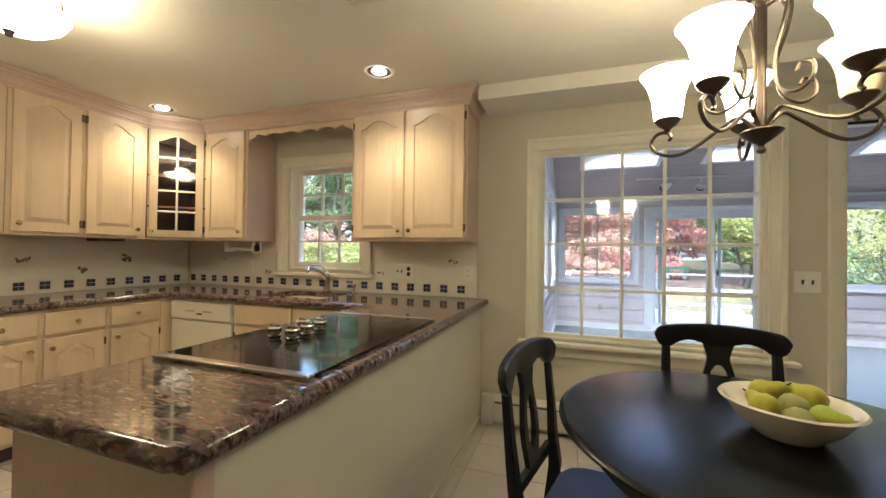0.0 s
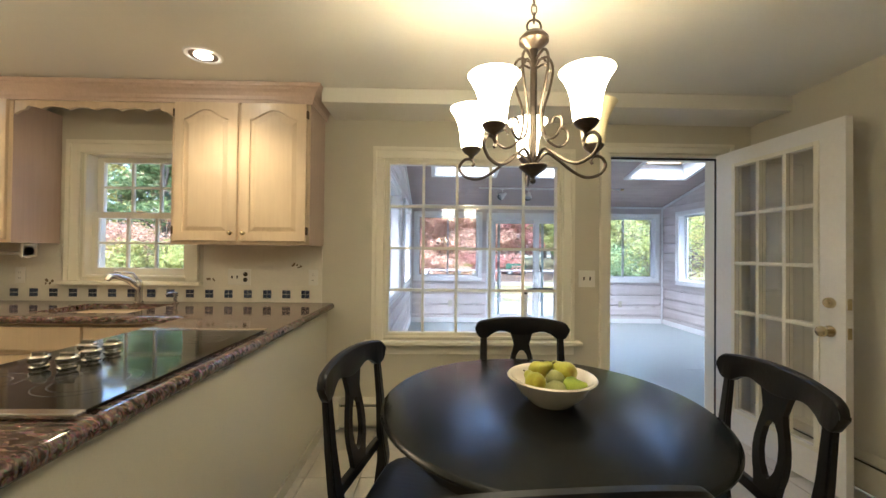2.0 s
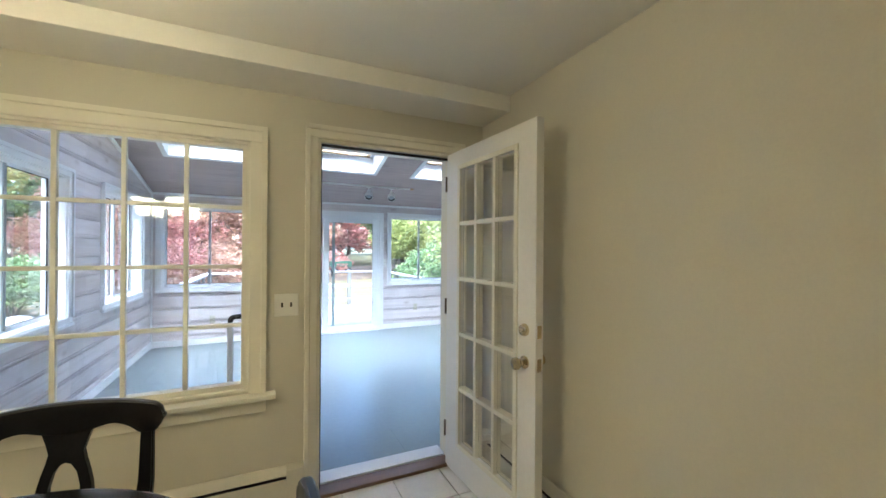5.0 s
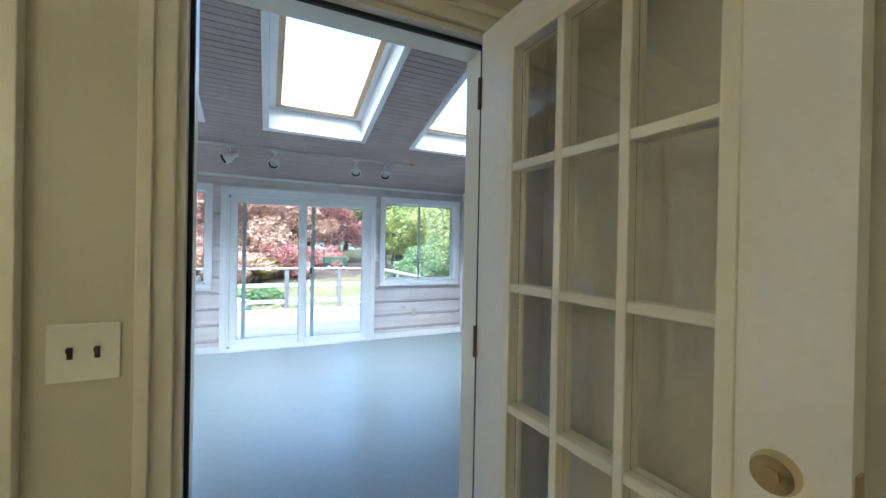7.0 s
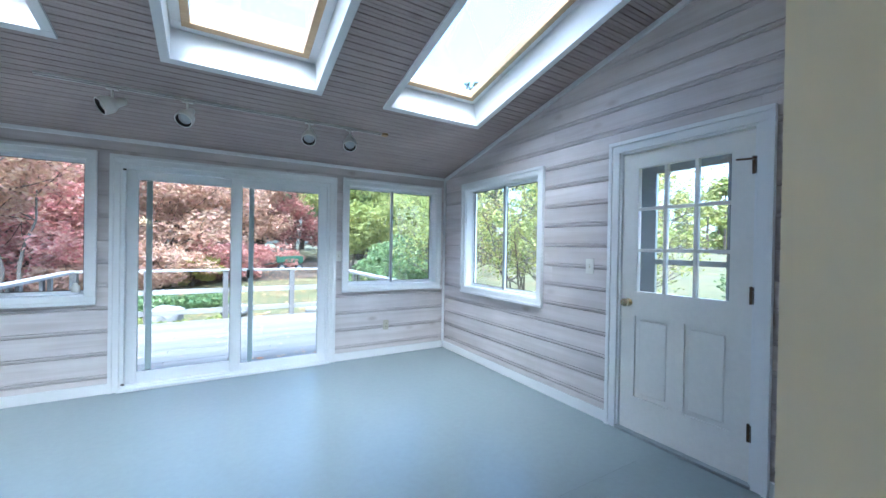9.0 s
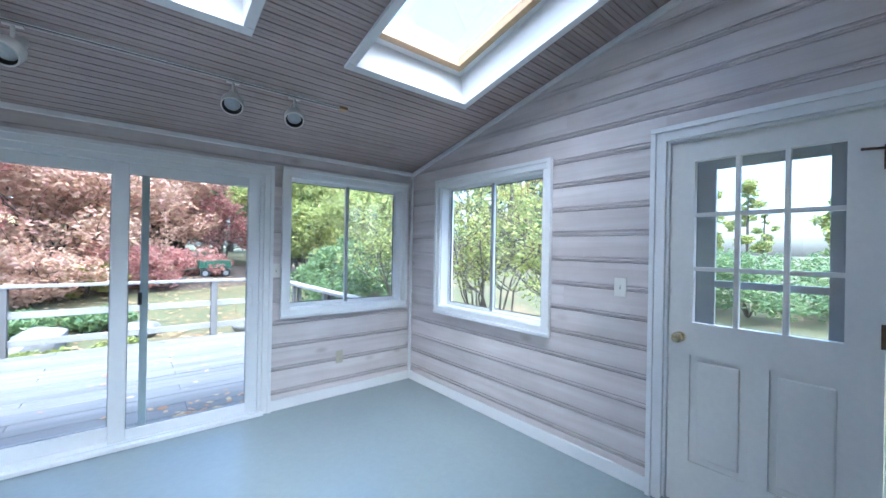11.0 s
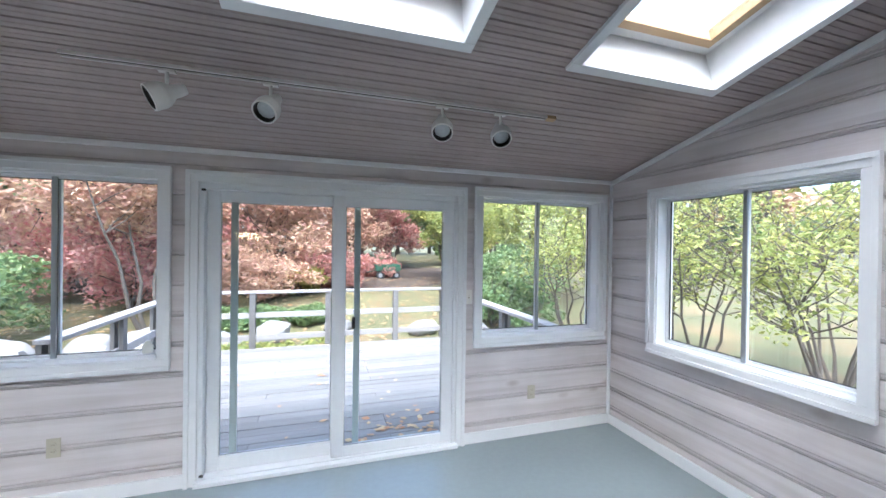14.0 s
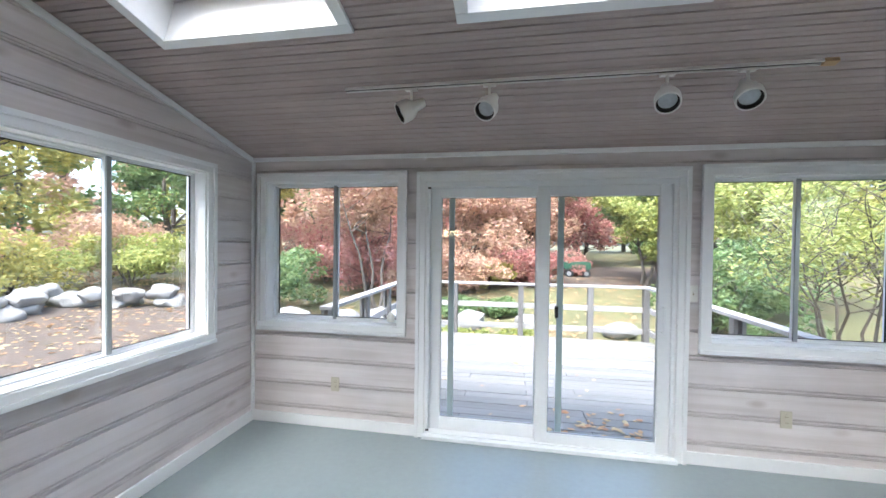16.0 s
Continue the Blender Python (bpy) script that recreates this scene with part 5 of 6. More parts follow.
    dip = [bm.verts.new((u * 0.5, v * 0.5, 0.456)) for u, v in out]
    for a, b in ((lo, m1), (m1, m2), (m2, hi), (hi, dip)):
        for i in range(40):
            j = (i + 1) % 40
            bm.faces.new((a[i], a[j], b[j], b[i]))
    bm.faces.new(lo)
    bm.faces.new(dip)
    part("seat", bm, "black_wood", ch, local=True, smooth=True)
    part("seat_frame", boxes([(-0.185, 0.185, 0.155, 0.175, 0.365, 0.425), (-0.185, 0.185, -0.2, -0.18, 0.365, 0.425), (-0.19, -0.17, -0.18, 0.155, 0.365, 0.425), (0.17, 0.19, -0.18, 0.155, 0.365, 0.425)]), "black_wood", ch, local=True)
    for s in (-1, 1):
        part("front_leg", lathe([(0.014, 0), (0.017, 0.02), (0.021, 0.2), (0.025, 0.3), (0.019, 0.315), (0.026, 0.33), (0.026, 0.425)], 16, (s * 0.18, 0.175, 0)), "black_wood", ch, local=True, smooth=True)
    return ch


CHAIRS = [pose(-1.34, -1.47, 0, 0, 0, -103), pose(-0.843, -0.985, 0, 0, 0, 176), pose(-0.472, -1.57, 0, 0, 0, 83), pose(-1.12, -1.96, 0, 0, 0, 4)]
one = dining_chair("black-painted wooden dining chair with keyhole splat, at the table")
one.matrix_basis = CHAIRS[0]
for m in CHAIRS[1:]:
    copy_thing(one, m)

# fruit bowl
BC = (-0.878, -1.432)
bw = thing("fruit_bowl", (*BC, 0.75), "cream glazed ceramic bowl with a turned rim", "bowl")
part("bowl", lathe([(0.0, 0.0), (0.07, 0.0), (0.078, 0.006), (0.09, 0.018), (0.118, 0.043), (0.138, 0.075), (0.146, 0.088), (0.156, 0.09), (0.159, 0.095), (0.154, 0.1), (0.142, 0.096), (0.13, 0.077), (0.108, 0.044), (0.08, 0.022), (0.0, 0.016)], 64, (*BC, 0.75), cap=False), "ceramic", bw, smooth=True)


def fruit(name, mat, place, size, tilt, turn, long, label):
    ob = thing(name, place, label, "fruit", "fruit in the bowl")
    prof = [(0.0, -1.0), (0.35, -0.97), (0.7, -0.8), (0.95, -0.4), (1.0, -0.05), (0.9, 0.3), (0.7, 0.6), (0.52, 0.95), (0.42, 1.25), (0.25, 1.45), (0.0, 1.5)] if long else [(0.0, -1.1), (0.45, -1.0), (0.8, -0.7), (1.0, 0.0), (0.8, 0.7), (0.45, 1.0), (0.0, 1.1)]
    m = Matrix.Rotation(radians(turn), 4, "Z") @ Matrix.Rotation(radians(tilt), 4, "X")
    bm = lathe([(r * size, z * size) for r, z in prof], 24, cap=False)
    bmesh.ops.remove_doubles(bm, verts=bm.verts, dist=1e-5)
    for v in bm.verts:
        v.co *= 1 + 0.05 * noise.noise(v.co * 30 + Vector(place))
    bmesh.ops.transform(bm, matrix=m, verts=bm.verts)
    part("flesh", bm, mat, ob, local=True, smooth=True)
    if long:
        bm = tube([m @ Vector(p) * size for p in ((0, 0, 1.45), (0.03, 0, 1.7), (0.12, 0, 1.9))], 0.0022, 6)
        part("stalk", bm, "stem", ob, local=True)


bx0, by0 = BC
fruit("pear", "pear", (bx0 - 0.075, by0 - 0.055, 0.841), 0.037, 70, 200, True, "ripe yellow-green pear with a brown blush")
fruit("pear", "pear", (bx0 - 0.035, by0 + 0.045, 0.851), 0.037, 60, 80, True, "ripe yellow-green pear with a brown blush")
fruit("pear", "pear", (bx0 + 0.06, by0 + 0.03, 0.85), 0.042, 72, 215, True, "ripe yellow-green pear lying on the others")
fruit("pear", "pear_green", (bx0 + 0.055, by0 - 0.065, 0.831), 0.033, 80, 60, True, "bright green pear in the bowl")
fruit("kiwi", "kiwi", (bx0 - 0.012, by0 - 0.085, 0.824), 0.033, 80, 80, False, "pale olive-green fruit in the bowl")
fruit("kiwi", "kiwi", (bx0 + 0.01, by0 - 0.01, 0.836), 0.033, 70, 10, False, "pale olive-green fruit in the bowl")

# ---- chandelier ----
CC = Vector((-0.977, -1.529, 0))
chd = thing("chandelier", (CC.x, CC.y, ZC), "bronze iron chandelier with five flared amber glass shades, one unlit", "chandelier")
part("canopy", lathe([(0.062, 0), (0.06, -0.012), (0.03, -0.028), (0.008, -0.034)], 32, (CC.x, CC.y, ZC - 0.001)), "iron", chd, smooth=True)
z, k = 2.335, 0
while z > 2.085:
    pts = []
    for i in range(13):
        a = 2 * math.pi * i / 12
        u, v = 0.009 * math.cos(a), 0.019 * math.sin(a)
        pts.append((CC.x + (u if k % 2 else 0), CC.y + (0 if k % 2 else u), z + v))
    part("chain_link", tube(pts, 0.0024, 6, close=False), "iron", chd, smooth=True)
    z -= 0.03
    k += 1
ring = [(CC.x + 0.024 * math.cos(2 * math.pi * i / 20), CC.y, 2.065 + 0.024 * math.sin(2 * math.pi * i / 20)) for i in range(21)]
part("top_ring", tube(ring, 0.004, 8, close=False), "iron", chd, smooth=True)
part("hub", lathe([(0.006, 0.04), (0.012, 0.03), (0.035, 0.025), (0.05, 0.008), (0.05, -0.004), (0.03, -0.022), (0.016, -0.03), (0.012, -0.045), (0.011, -0.06)], 32, (CC.x, CC.y, 2.015)), "iron", chd, smooth=True)
part("stem_tube", tube([(CC.x, CC.y, 1.97), (CC.x, CC.y, 1.58)], 0.0115, 14), "iron", chd, smooth=True)
part("bottom_cup", lathe([(0.006, 0.0), (0.01, 0.006), (0.02, 0.012), (0.042, 0.03), (0.048, 0.038), (0.046, 0.042), (0.01, 0.044)], 32, (CC.x, CC.y, 1.547)), "iron", chd, smooth=True)
part("finial", lathe([(0.0, 0.0), (0.008, 0.003), (0.011, 0.01), (0.008, 0.018), (0.005, 0.022)], 16, (CC.x, CC.y, 1.526)), "iron", chd, smooth=True)


def spline(pts, n=8):
    """A smooth line through the given points."""
    P = [Vector(p) for p in pts]
    P = [P[0] * 2 - P[1], *P, P[-1] * 2 - P[-2]]
    out = []
    for i in range(1, len(P) - 2):
        a, b, c, d = P[i - 1 : i + 3]
        for k in range(n):
            t = k / n
            out.append(0.5 * (2 * b + (c - a) * t + (2 * a - 5 * b + 4 * c - d) * t * t + (3 * b - a - 3 * c + d) * t**3))
    out.append(P[-2])
    return out


ARM = 0.225
for k in range(5):
    a = radians(81 + 72 * k)
    d = Vector((math.cos(a), math.sin(a), 0))

    def at(r, z):
        return CC + d * r + Vector((0, 0, z))

    arm = part("arm", tube(spline([at(0.012, 1.60), at(0.05, 1.635), at(0.09, 1.615), at(0.15, 1.575), at(0.20, 1.558), at(0.25, 1.572), at(0.272, 1.605), at(0.255, 1.632), at(0.228, 1.634), at(0.215, 1.618), at(0.222, 1.606)]), 0.0055, 8), "iron", chd, smooth=True)
    part("scroll", tube(spline([at(0.014, 1.95), at(0.05, 1.965), at(0.07, 1.93), at(0.06, 1.86), at(0.035, 1.77), at(0.045, 1.69), at(0.09, 1.66), at(0.125, 1.68), at(0.125, 1.715), at(0.10, 1.725), at(0.088, 1.708)]), 0.0045, 8), "iron", chd, smooth=True)
    part("leaf_spur", tube(spline([at(0.012, 1.925), at(0.04, 1.94), at(0.062, 1.915)], 4), [0.004] * 8 + [0.001], 6), "iron", arm)
    c0 = at(ARM, 0)
    part("shade_cup", lathe([(0.006, -0.02), (0.01, -0.008), (0.026, 0.004), (0.036, 0.018), (0.034, 0.024), (0.0, 0.022)], 24, (c0.x, c0.y, 1.652), cap=False), "iron", chd, "dark iron cup", smooth=True)
    off = k == 4
    sh = part("shade", lathe([(0.0318, 0.0000), (0.0382, 0.0136), (0.0413, 0.0429), (0.0456, 0.0768), (0.0541, 0.1062), (0.0668, 0.1322), (0.0763, 0.1458), (0.0784, 0.1492), (0.0742, 0.1469), (0.0636, 0.1333), (0.0509, 0.1073), (0.0424, 0.0768), (0.0382, 0.0429), (0.0350, 0.0136)], 40, (c0.x, c0.y, 1.668), cap=False), "shade_off" if off else "shade_lit", chd, "amber glass shade, unlit" if off else "glowing amber glass shade", smooth=True)
    part("bulb", lathe([(0.0, 0.0), (0.012, 0.004), (0.013, 0.03), (0.022, 0.055), (0.024, 0.07), (0.016, 0.088), (0.0, 0.094)], 16, (c0.x, c0.y, 1.678), cap=False), "shade_off" if off else "bulb", sh, smooth=True)
    if not off:
        lamp("chandelier_light", "POINT", (c0.x, c0.y, 1.775), CHAND, WARM, 0.03)

# ceiling bowl lamp over the kitchen
CL = (-3.56, -1.93)
cl = thing("ceiling_lamp", (*CL, ZC), "frosted glass bowl lamp with bronze fittings, lit", "ceiling lamp")
part("canopy", lathe([(0.075, 0), (0.07, -0.015), (0.02, -0.03), (0.012, -0.05), (0.012, -0.1)], 28, (*CL, ZC - 0.001)), "iron", cl, smooth=True)
part("bowl", lathe([(0.0, 0.0), (0.05, 0.004), (0.11, 0.026), (0.155, 0.06), (0.178, 0.098), (0.172, 0.098), (0.15, 0.064), (0.105, 0.032), (0.0, 0.008)], 48, (*CL, 2.10), cap=False), "shade_lit", cl, "glowing frosted glass bowl", smooth=True)
part("finial", lathe([(0.0, 0.0), (0.012, 0.006), (0.014, 0.018), (0.02, 0.026)], 16, (*CL, 2.075), cap=False), "iron", cl, smooth=True)
for k in range(3):
    a = radians(30 + 120 * k)
    part("hook", tube(spline([(CL[0], CL[1], 2.29), (CL[0] + 0.09 * math.cos(a), CL[1] + 0.09 * math.sin(a), 2.27), (CL[0] + 0.165 * math.cos(a), CL[1] + 0.165 * math.sin(a), 2.24), (CL[0] + 0.178 * math.cos(a), CL[1] + 0.178 * math.sin(a), 2.2)], 5), 0.004, 6), "iron", cl, smooth=True)
lamp("ceiling_lamp_light", "POINT", (*CL, 2.22), BOWL, WARM, 0.08)

# recessed downlights and ceiling vent
for x, y in ((-2.60, -0.70), (-4.54, -0.68)):
    dl = thing("downlight", (x, y, ZC), "white recessed ceiling downlight, lit", "downlight", "downlights")
    part("trim_ring", lathe([(0.072, -0.003), (0.09, -0.006), (0.098, -0.001), (0.072, -0.001)], 36, (x, y, ZC - 0.0005), cap=False), "track_white", dl, smooth=True)
    part("baffle", lathe([(0.072, -0.003), (0.058, -0.0025), (0.045, -0.002)], 36, (x, y, ZC - 0.0005), cap=False), "bronze", dl, smooth=True)
    part("bulb_face", lathe([(0.0, -0.014), (0.03, -0.011), (0.045, -0.003)], 32, (x, y, ZC - 0.0005), cap=False), "bulb", dl, smooth=True)
    lamp("downlight_lamp", "SPOT", (x, y, ZC - 0.03), DOWN, WARM, 0.05, spread=130)
cv = thing("ceiling_vent", (-2.28, -1.40, ZC), "cream slatted ceiling vent", "vent")
part("frame", frame_of(Matrix.Identity(4), -2.43, -2.13, -1.52, -1.27, ZC - 0.008, ZC - 0.0005, 0.02, 0.02, 0.02, 0.002), "ceiling_paint", cv)
for i in range(9):
    y = -1.495 + 0.024 * i
    part("slat", boxes([(-2.41, -2.15, y, y + 0.014, ZC - 0.006, ZC - 0.001)], 0.001), "ceiling_paint", cv)


def heater(name, m, u0, u1, label):
    """A baseboard heater: back plate, sloping top cover, front panel and end caps; w of the frame points into the wall."""
    h = thing(name, m @ Vector(((u0 + u1) / 2, 0, 0)), label, "heater", "baseboard heaters")
    part("back_plate", bx(m, u0, u1, 0.02, 0.225, -0.012, -0.001), "heater", h)
    bm = prism([(-0.062, 0.196), (-0.058, 0.2), (-0.013, 0.226), (-0.013, 0.222), (-0.056, 0.193)], m @ Matrix(((0, 0, 1, u0 + 0.05), (0, 1, 0, 0), (1, 0, 0, 0), (0, 0, 0, 1))), u1 - u0 - 0.1)
    part("top_cover", bm, "heater", h)
    part("front_panel", bx(m, u0 + 0.05, u1 - 0.05, 0.045, 0.178, -0.064, -0.058, 0.002), "heater", h)
    part("fin_core", bx(m, u0 + 0.03, u1 - 0.03, 0.06, 0.17, -0.05, -0.02), "slot_dark", h)
    for a in (u0, u1 - 0.09):
        part("end_cap", bx(m, a, a + 0.09, 0.015, 0.228, -0.068, -0.001, 0.004), "heater", h)
    return h


heater("baseboard_heater", HOUSE, -2.075, -0.078, "cream metal baseboard heater under the window")
RIGHTW = Matrix(((0, 0, 1, XR), (1, 0, 0, 0), (0, 1, 0, 0), (0, 0, 0, 1)))
heater("baseboard_heater", RIGHTW, -4.2, -0.08, "cream metal baseboard heater along the plain wall")

# ---- kitchen floor tiles ----
bm = bmesh.new()
box(bm, -0.152, 0.152, -0.152, 0.152, -0.01, 0.0)
bmesh.ops.bevel(bm, geom=[e for e in bm.edges if all(v.co.z > -0.001 for v in e.verts)], offset=0.003, segments=1, affect="EDGES")
tile = part("floor_tile", bm, "tile_floor", kitchen_floor, local=True)
rest, placed = [], 0
for i in range(21):
    for j in range(15):
        x, y = -5.12 + 0.15 + 0.309 * i, -0.155 - 0.309 * j
        if x > XR or y < YS:
            continue
        if x > -2.2 and y > -3.0:
            t = tile if not placed else new("floor_tile", tile.data)
            t.parent = kitchen_floor
            t.matrix_basis = pose(x, y, 0)
            placed += 1
        else:
            rest.append((x, y))
bm = bmesh.new()
for x, y in rest:
    box(bm, x - 0.152, x + 0.152, y - 0.152, y + 0.152, -0.01, 0.0)
tagged(part("floor_tiles", bm, "tile_floor", kitchen_floor), "off-white ceramic floor tiles", kind="stuff")

# ---- sunroom: pine boards ----


def board_mesh(name, m, u0, u1, v0, v1, mat, parent, clip, pitch, z0):
    """One bead-edged board: flat face, a groove, a bead and a second groove along its foot."""
    prof = [(0.0, 0.017), (0.003, 0.008), (0.006, 0.001), (0.009, 0.0), (0.0105, 0.008), (0.0155, 0.008), (0.017, 0.0), (0.022, -0.0015), (0.027, 0.0), (0.0285, 0.01), (0.0345, 0.01), (0.036, 0.0)]
    full = v1 - v0 > pitch - 0.01
    rows = [(v0 + a, w) for a, w in prof] if v1 - v0 > 0.05 and (v0 - z0) % pitch < 0.002 or full else [(v0, 0.0)]
    rows += [(v1 - 0.004, 0.0), (v1 - 0.001, 0.004), (v1, 0.017)] if (v1 - z0) % pitch < 0.002 or (v1 - z0) % pitch > pitch - 0.002 else [(v1, 0.0)]
    bm = bmesh.new()
    a = [bm.verts.new(m @ Vector((u0 + 0.0007, v, w))) for v, w in rows]
    b = [bm.verts.new(m @ Vector((u1 - 0.0007, v, w))) for v, w in rows]
    ab = [bm.verts.new(m @ Vector((u0 + 0.0007, v, 0.019))) for v in (rows[0][0], rows[-1][0])]
    bb = [bm.verts.new(m @ Vector((u1 - 0.0007, v, 0.019))) for v in (rows[0][0], rows[-1][0])]
    for i in range(len(rows) - 1):
        bm.faces.new((a[i], a[i + 1], b[i + 1], b[i]))
    bm.faces.new([ab[0], *a, ab[1]])
    bm.faces.new([bb[0], *b, bb[1]])
    if clip:
        bmesh.ops.bisect_plane(bm, geom=bm.verts[:] + bm.edges[:] + bm.faces[:], plane_co=clip[0], plane_no=clip[1], clear_outer=True)
        if not bm.faces:
            bm.free()
            return
    part(name, bm, mat, parent)


def clad(m, u0, u1, top, holes, mat, parent, pitch, z0, clip=None, splits=()):
    v = z0
    row = 0
    while v < top:
        ends = [u0, *sorted(s for s, r in splits if r == row % 7), u1]
        for p, q in zip(ends, ends[1:]):
            rects = cut_rects(p, q, max(v, 0.0), min(v + pitch, top), holes)
            for a, b, c, d in rects:
                if b - a > 0.004 and d - c > 0.004:
                    board_mesh("board", m, a, b, c, d, mat, parent, clip, pitch, z0)
        v += pitch
        row += 1


clad(FAR, SX0, SX1, EAVE, far_holes, "siding", wall_far, 0.196, -0.061)
up = Vector((0, math.sin(INCL), math.cos(INCL)))
clip = (Vector((0, SY1, EAVE - 0.002)), up)
clad(EAST, SY0, SY1, 3.3, east_holes, "siding_y", wall_right, 0.1705, -0.036, clip, splits=((2.42, 6),))
clad(WEST, SY0, SY1, 3.3, west_holes, "siding_y", wall_left, 0.1705, -0.036, clip, splits=((2.2, 6),))

# ---- track light ----
ty, tz = 3.49, roof_z(3.49)
tl = thing("track_light", (0.63, ty, tz), "cream ceiling track with four adjustable spot heads, unlit", "track light")
TW = Matrix.Translation((0, ty, tz)) @ Matrix.Rotation(-INCL, 4, "X")
bm = bmesh.new()
box(bm, -0.58, 1.80, -0.0145, -0.0085, -0.018, -0.0005, 0.001, TW)
box(bm, -0.58, 1.80, 0.0085, 0.0145, -0.018, -0.0005, 0.001, TW)
part("track", bm, "track_white", tl)
part("slot", bx(TW, -0.578, 1.798, -0.0084, 0.0084, -0.011, -0.001), "slot_dark", tl)
part("end_cap", bx(TW, 1.80, 1.86, -0.018, 0.018, -0.022, -0.0005, 0.003), "pine_frame", tl, "brown track end cap")
for x, pan, tilt in ((-0.19, -65, 30), (0.245, -25, 45), (1.13, -15, 50), (1.49, -15, 50)):
    base = Vector((x, ty, tz - 0.02))
    h = part("spot_head", tube([base, base + Vector((0, 0, -0.07))], 0.008, 10), "track_white", tl, smooth=True)
    bm = boxes([(x - 0.035, x + 0.035, ty - 0.016, ty + 0.016, tz - 0.032, tz - 0.02)], 0.003)
    part("adapter", bm, "track_white", h)
    aim = Matrix.Translation(base + Vector((0, 0, -0.108))) @ Matrix.Scale(1.2, 4) @ Matrix.Rotation(radians(pan), 4, "Z") @ Matrix.Rotation(radians(90 + tilt), 4, "X")
    bm = lathe([(0.0, 0.07), (0.02, 0.068), (0.024, 0.05), (0.026, 0.02), (0.045, -0.005), (0.05, -0.02), (0.05, -0.062), (0.044, -0.064), (0.042, -0.04), (0.0, -0.036)], 28, cap=False)
    bmesh.ops.transform(bm, matrix=aim @ Matrix.Rotation(math.pi, 4, "X"), verts=bm.verts)
    part("can", bm, "track_white", h, smooth=True)
    bm = lathe([(0.0, 0.050), (0.024, 0.049), (0.034, 0.044), (0.0345, 0.038), (0.0, 0.0375)], 24, cap=False)
    bmesh.ops.transform(bm, matrix=aim, verts=bm.verts)
    part("lamp_face", bm, "lens", h, "frosted reflector bulb", smooth=True)
    bm = lathe([(0.0355, 0.041), (0.0425, 0.0405), (0.0432, 0.061), (0.0428, 0.061), (0.0415, 0.043), (0.0355, 0.0425)], 24, cap=False)
    bmesh.ops.transform(bm, matrix=aim, verts=bm.verts)
    part("baffle", bm, "slot_dark", h, "dark ring inside the spot head", smooth=True)

plate(FAR, -1.015, 0.355, 0.07, 0.115, "outlet", "almond socket plate on the pine wall", "almond")
plate(FAR, 2.204, 0.36, 0.07, 0.115, "outlet", "almond socket plate on the pine wall", "almond")
plate(FAR, 1.622, 1.186, 0.06, 0.115, "switch", "white switch plate squeezed beside the patio door")
plate(EAST, 2.025, 1.178, 0.075, 0.118, "switch", "white switch plate on the pine wall")
# cable cover / small bottle on the sill
bt = thing("sill_sensor", (-0.56, 4.36, 0.885), "small white plastic knob on the window sill", "sensor")
part("body", lathe([(0.026, 0), (0.03, 0.01), (0.03, 0.045), (0.018, 0.062), (0.012, 0.075), (0.0, 0.078)], 18, (-0.57, 4.345, 0.877)), "plastic_white", bt, smooth=True)
# handrail seen through the pane window
hr = thing("handrail", (-0.47, 0.58, 0), "white handrail post with a black metal grip in the sunroom", "handrail")
part("post", tube([(-0.49, 0.58, 0.0), (-0.49, 0.58, 0.93)], 0.018, 12), "white_paint", hr, smooth=True)
part("grip", tube(spline([(-0.49, 0.58, 0.92), (-0.485, 0.58, 0.955), (-0.45, 0.58, 0.968), (-0.3, 0.58, 0.97), (-0.2, 0.58, 0.97)], 5), 0.016, 10), "slot_dark", hr, smooth=True)
part("end_post", tube([(-0.2, 0.58, 0.0), (-0.2, 0.58, 0.965)], 0.016, 12), "white_paint", hr, smooth=True)
part("base_flange", lathe([(0.04, 0), (0.04, 0.006), (0.02, 0.01)], 18, (-0.49, 0.58, 0.0)), "white_paint", hr)
# floor seams and nicks
bm = bmesh.new()
for r in ((0.62, 0.6212, 0.2, 0.6), (1.84, 1.8412, 0.2, 0.75), (1.5, SX1 - 0.3, 1.42, 1.4212)):
    box(bm, *r, 0.0004, 0.001)
part("seam", bm, "seam_grey", sun_floor)

# ---- deck ----
deck = thing("deck", (0.5, 6.4, -0.12), "weathered grey wooden deck with a three-rail fence", "deck", kind="structure")
DX0, DX1, DY1 = -1.62, 2.76, 8.40
bm = bmesh.new()
box(bm, 0, 1, -0.068, 0.068, -0.035, 0.0)
bmesh.ops.bevel(bm, geom=[e for e in bm.edges if all(v.co.z > -0.001 for v in e.verts)], offset=0.004, segments=1, affect="EDGES")
plank, rnd = None, random.Random(4)
y = 4.51
while y < DY1 - 0.05:
    cut = rnd.choice((0.35, 0.62, 0.5))
    L = DX1 - DX0
    for a, b in ((DX0, DX0 + L * cut), (DX0 + L * cut + 0.004, DX1)):
        if plank is None:
            plank = ob = part("plank", bm, "deck_wood", deck, local=True)
        else:
            ob = new("plank", plank.data)
            ob.parent = deck
        ob.matrix_basis = Matrix.Translation((a - 0.5, y - 6.4, rnd.uniform(-0.003, 0.002))) @ Matrix.Diagonal((b - a, 1, 1, 1))
    y += 0.1425
part("rim_joist", boxes([(DX0, DX1, DY1 - 0.05, DY1, -0.36, -0.165), (DX0, DX0 + 0.04, 4.45, DY1 - 0.05, -0.36, -0.165), (DX1 - 0.04, DX1, 4.45, DY1 - 0.05, -0.36, -0.165)]), "post_wood", deck)


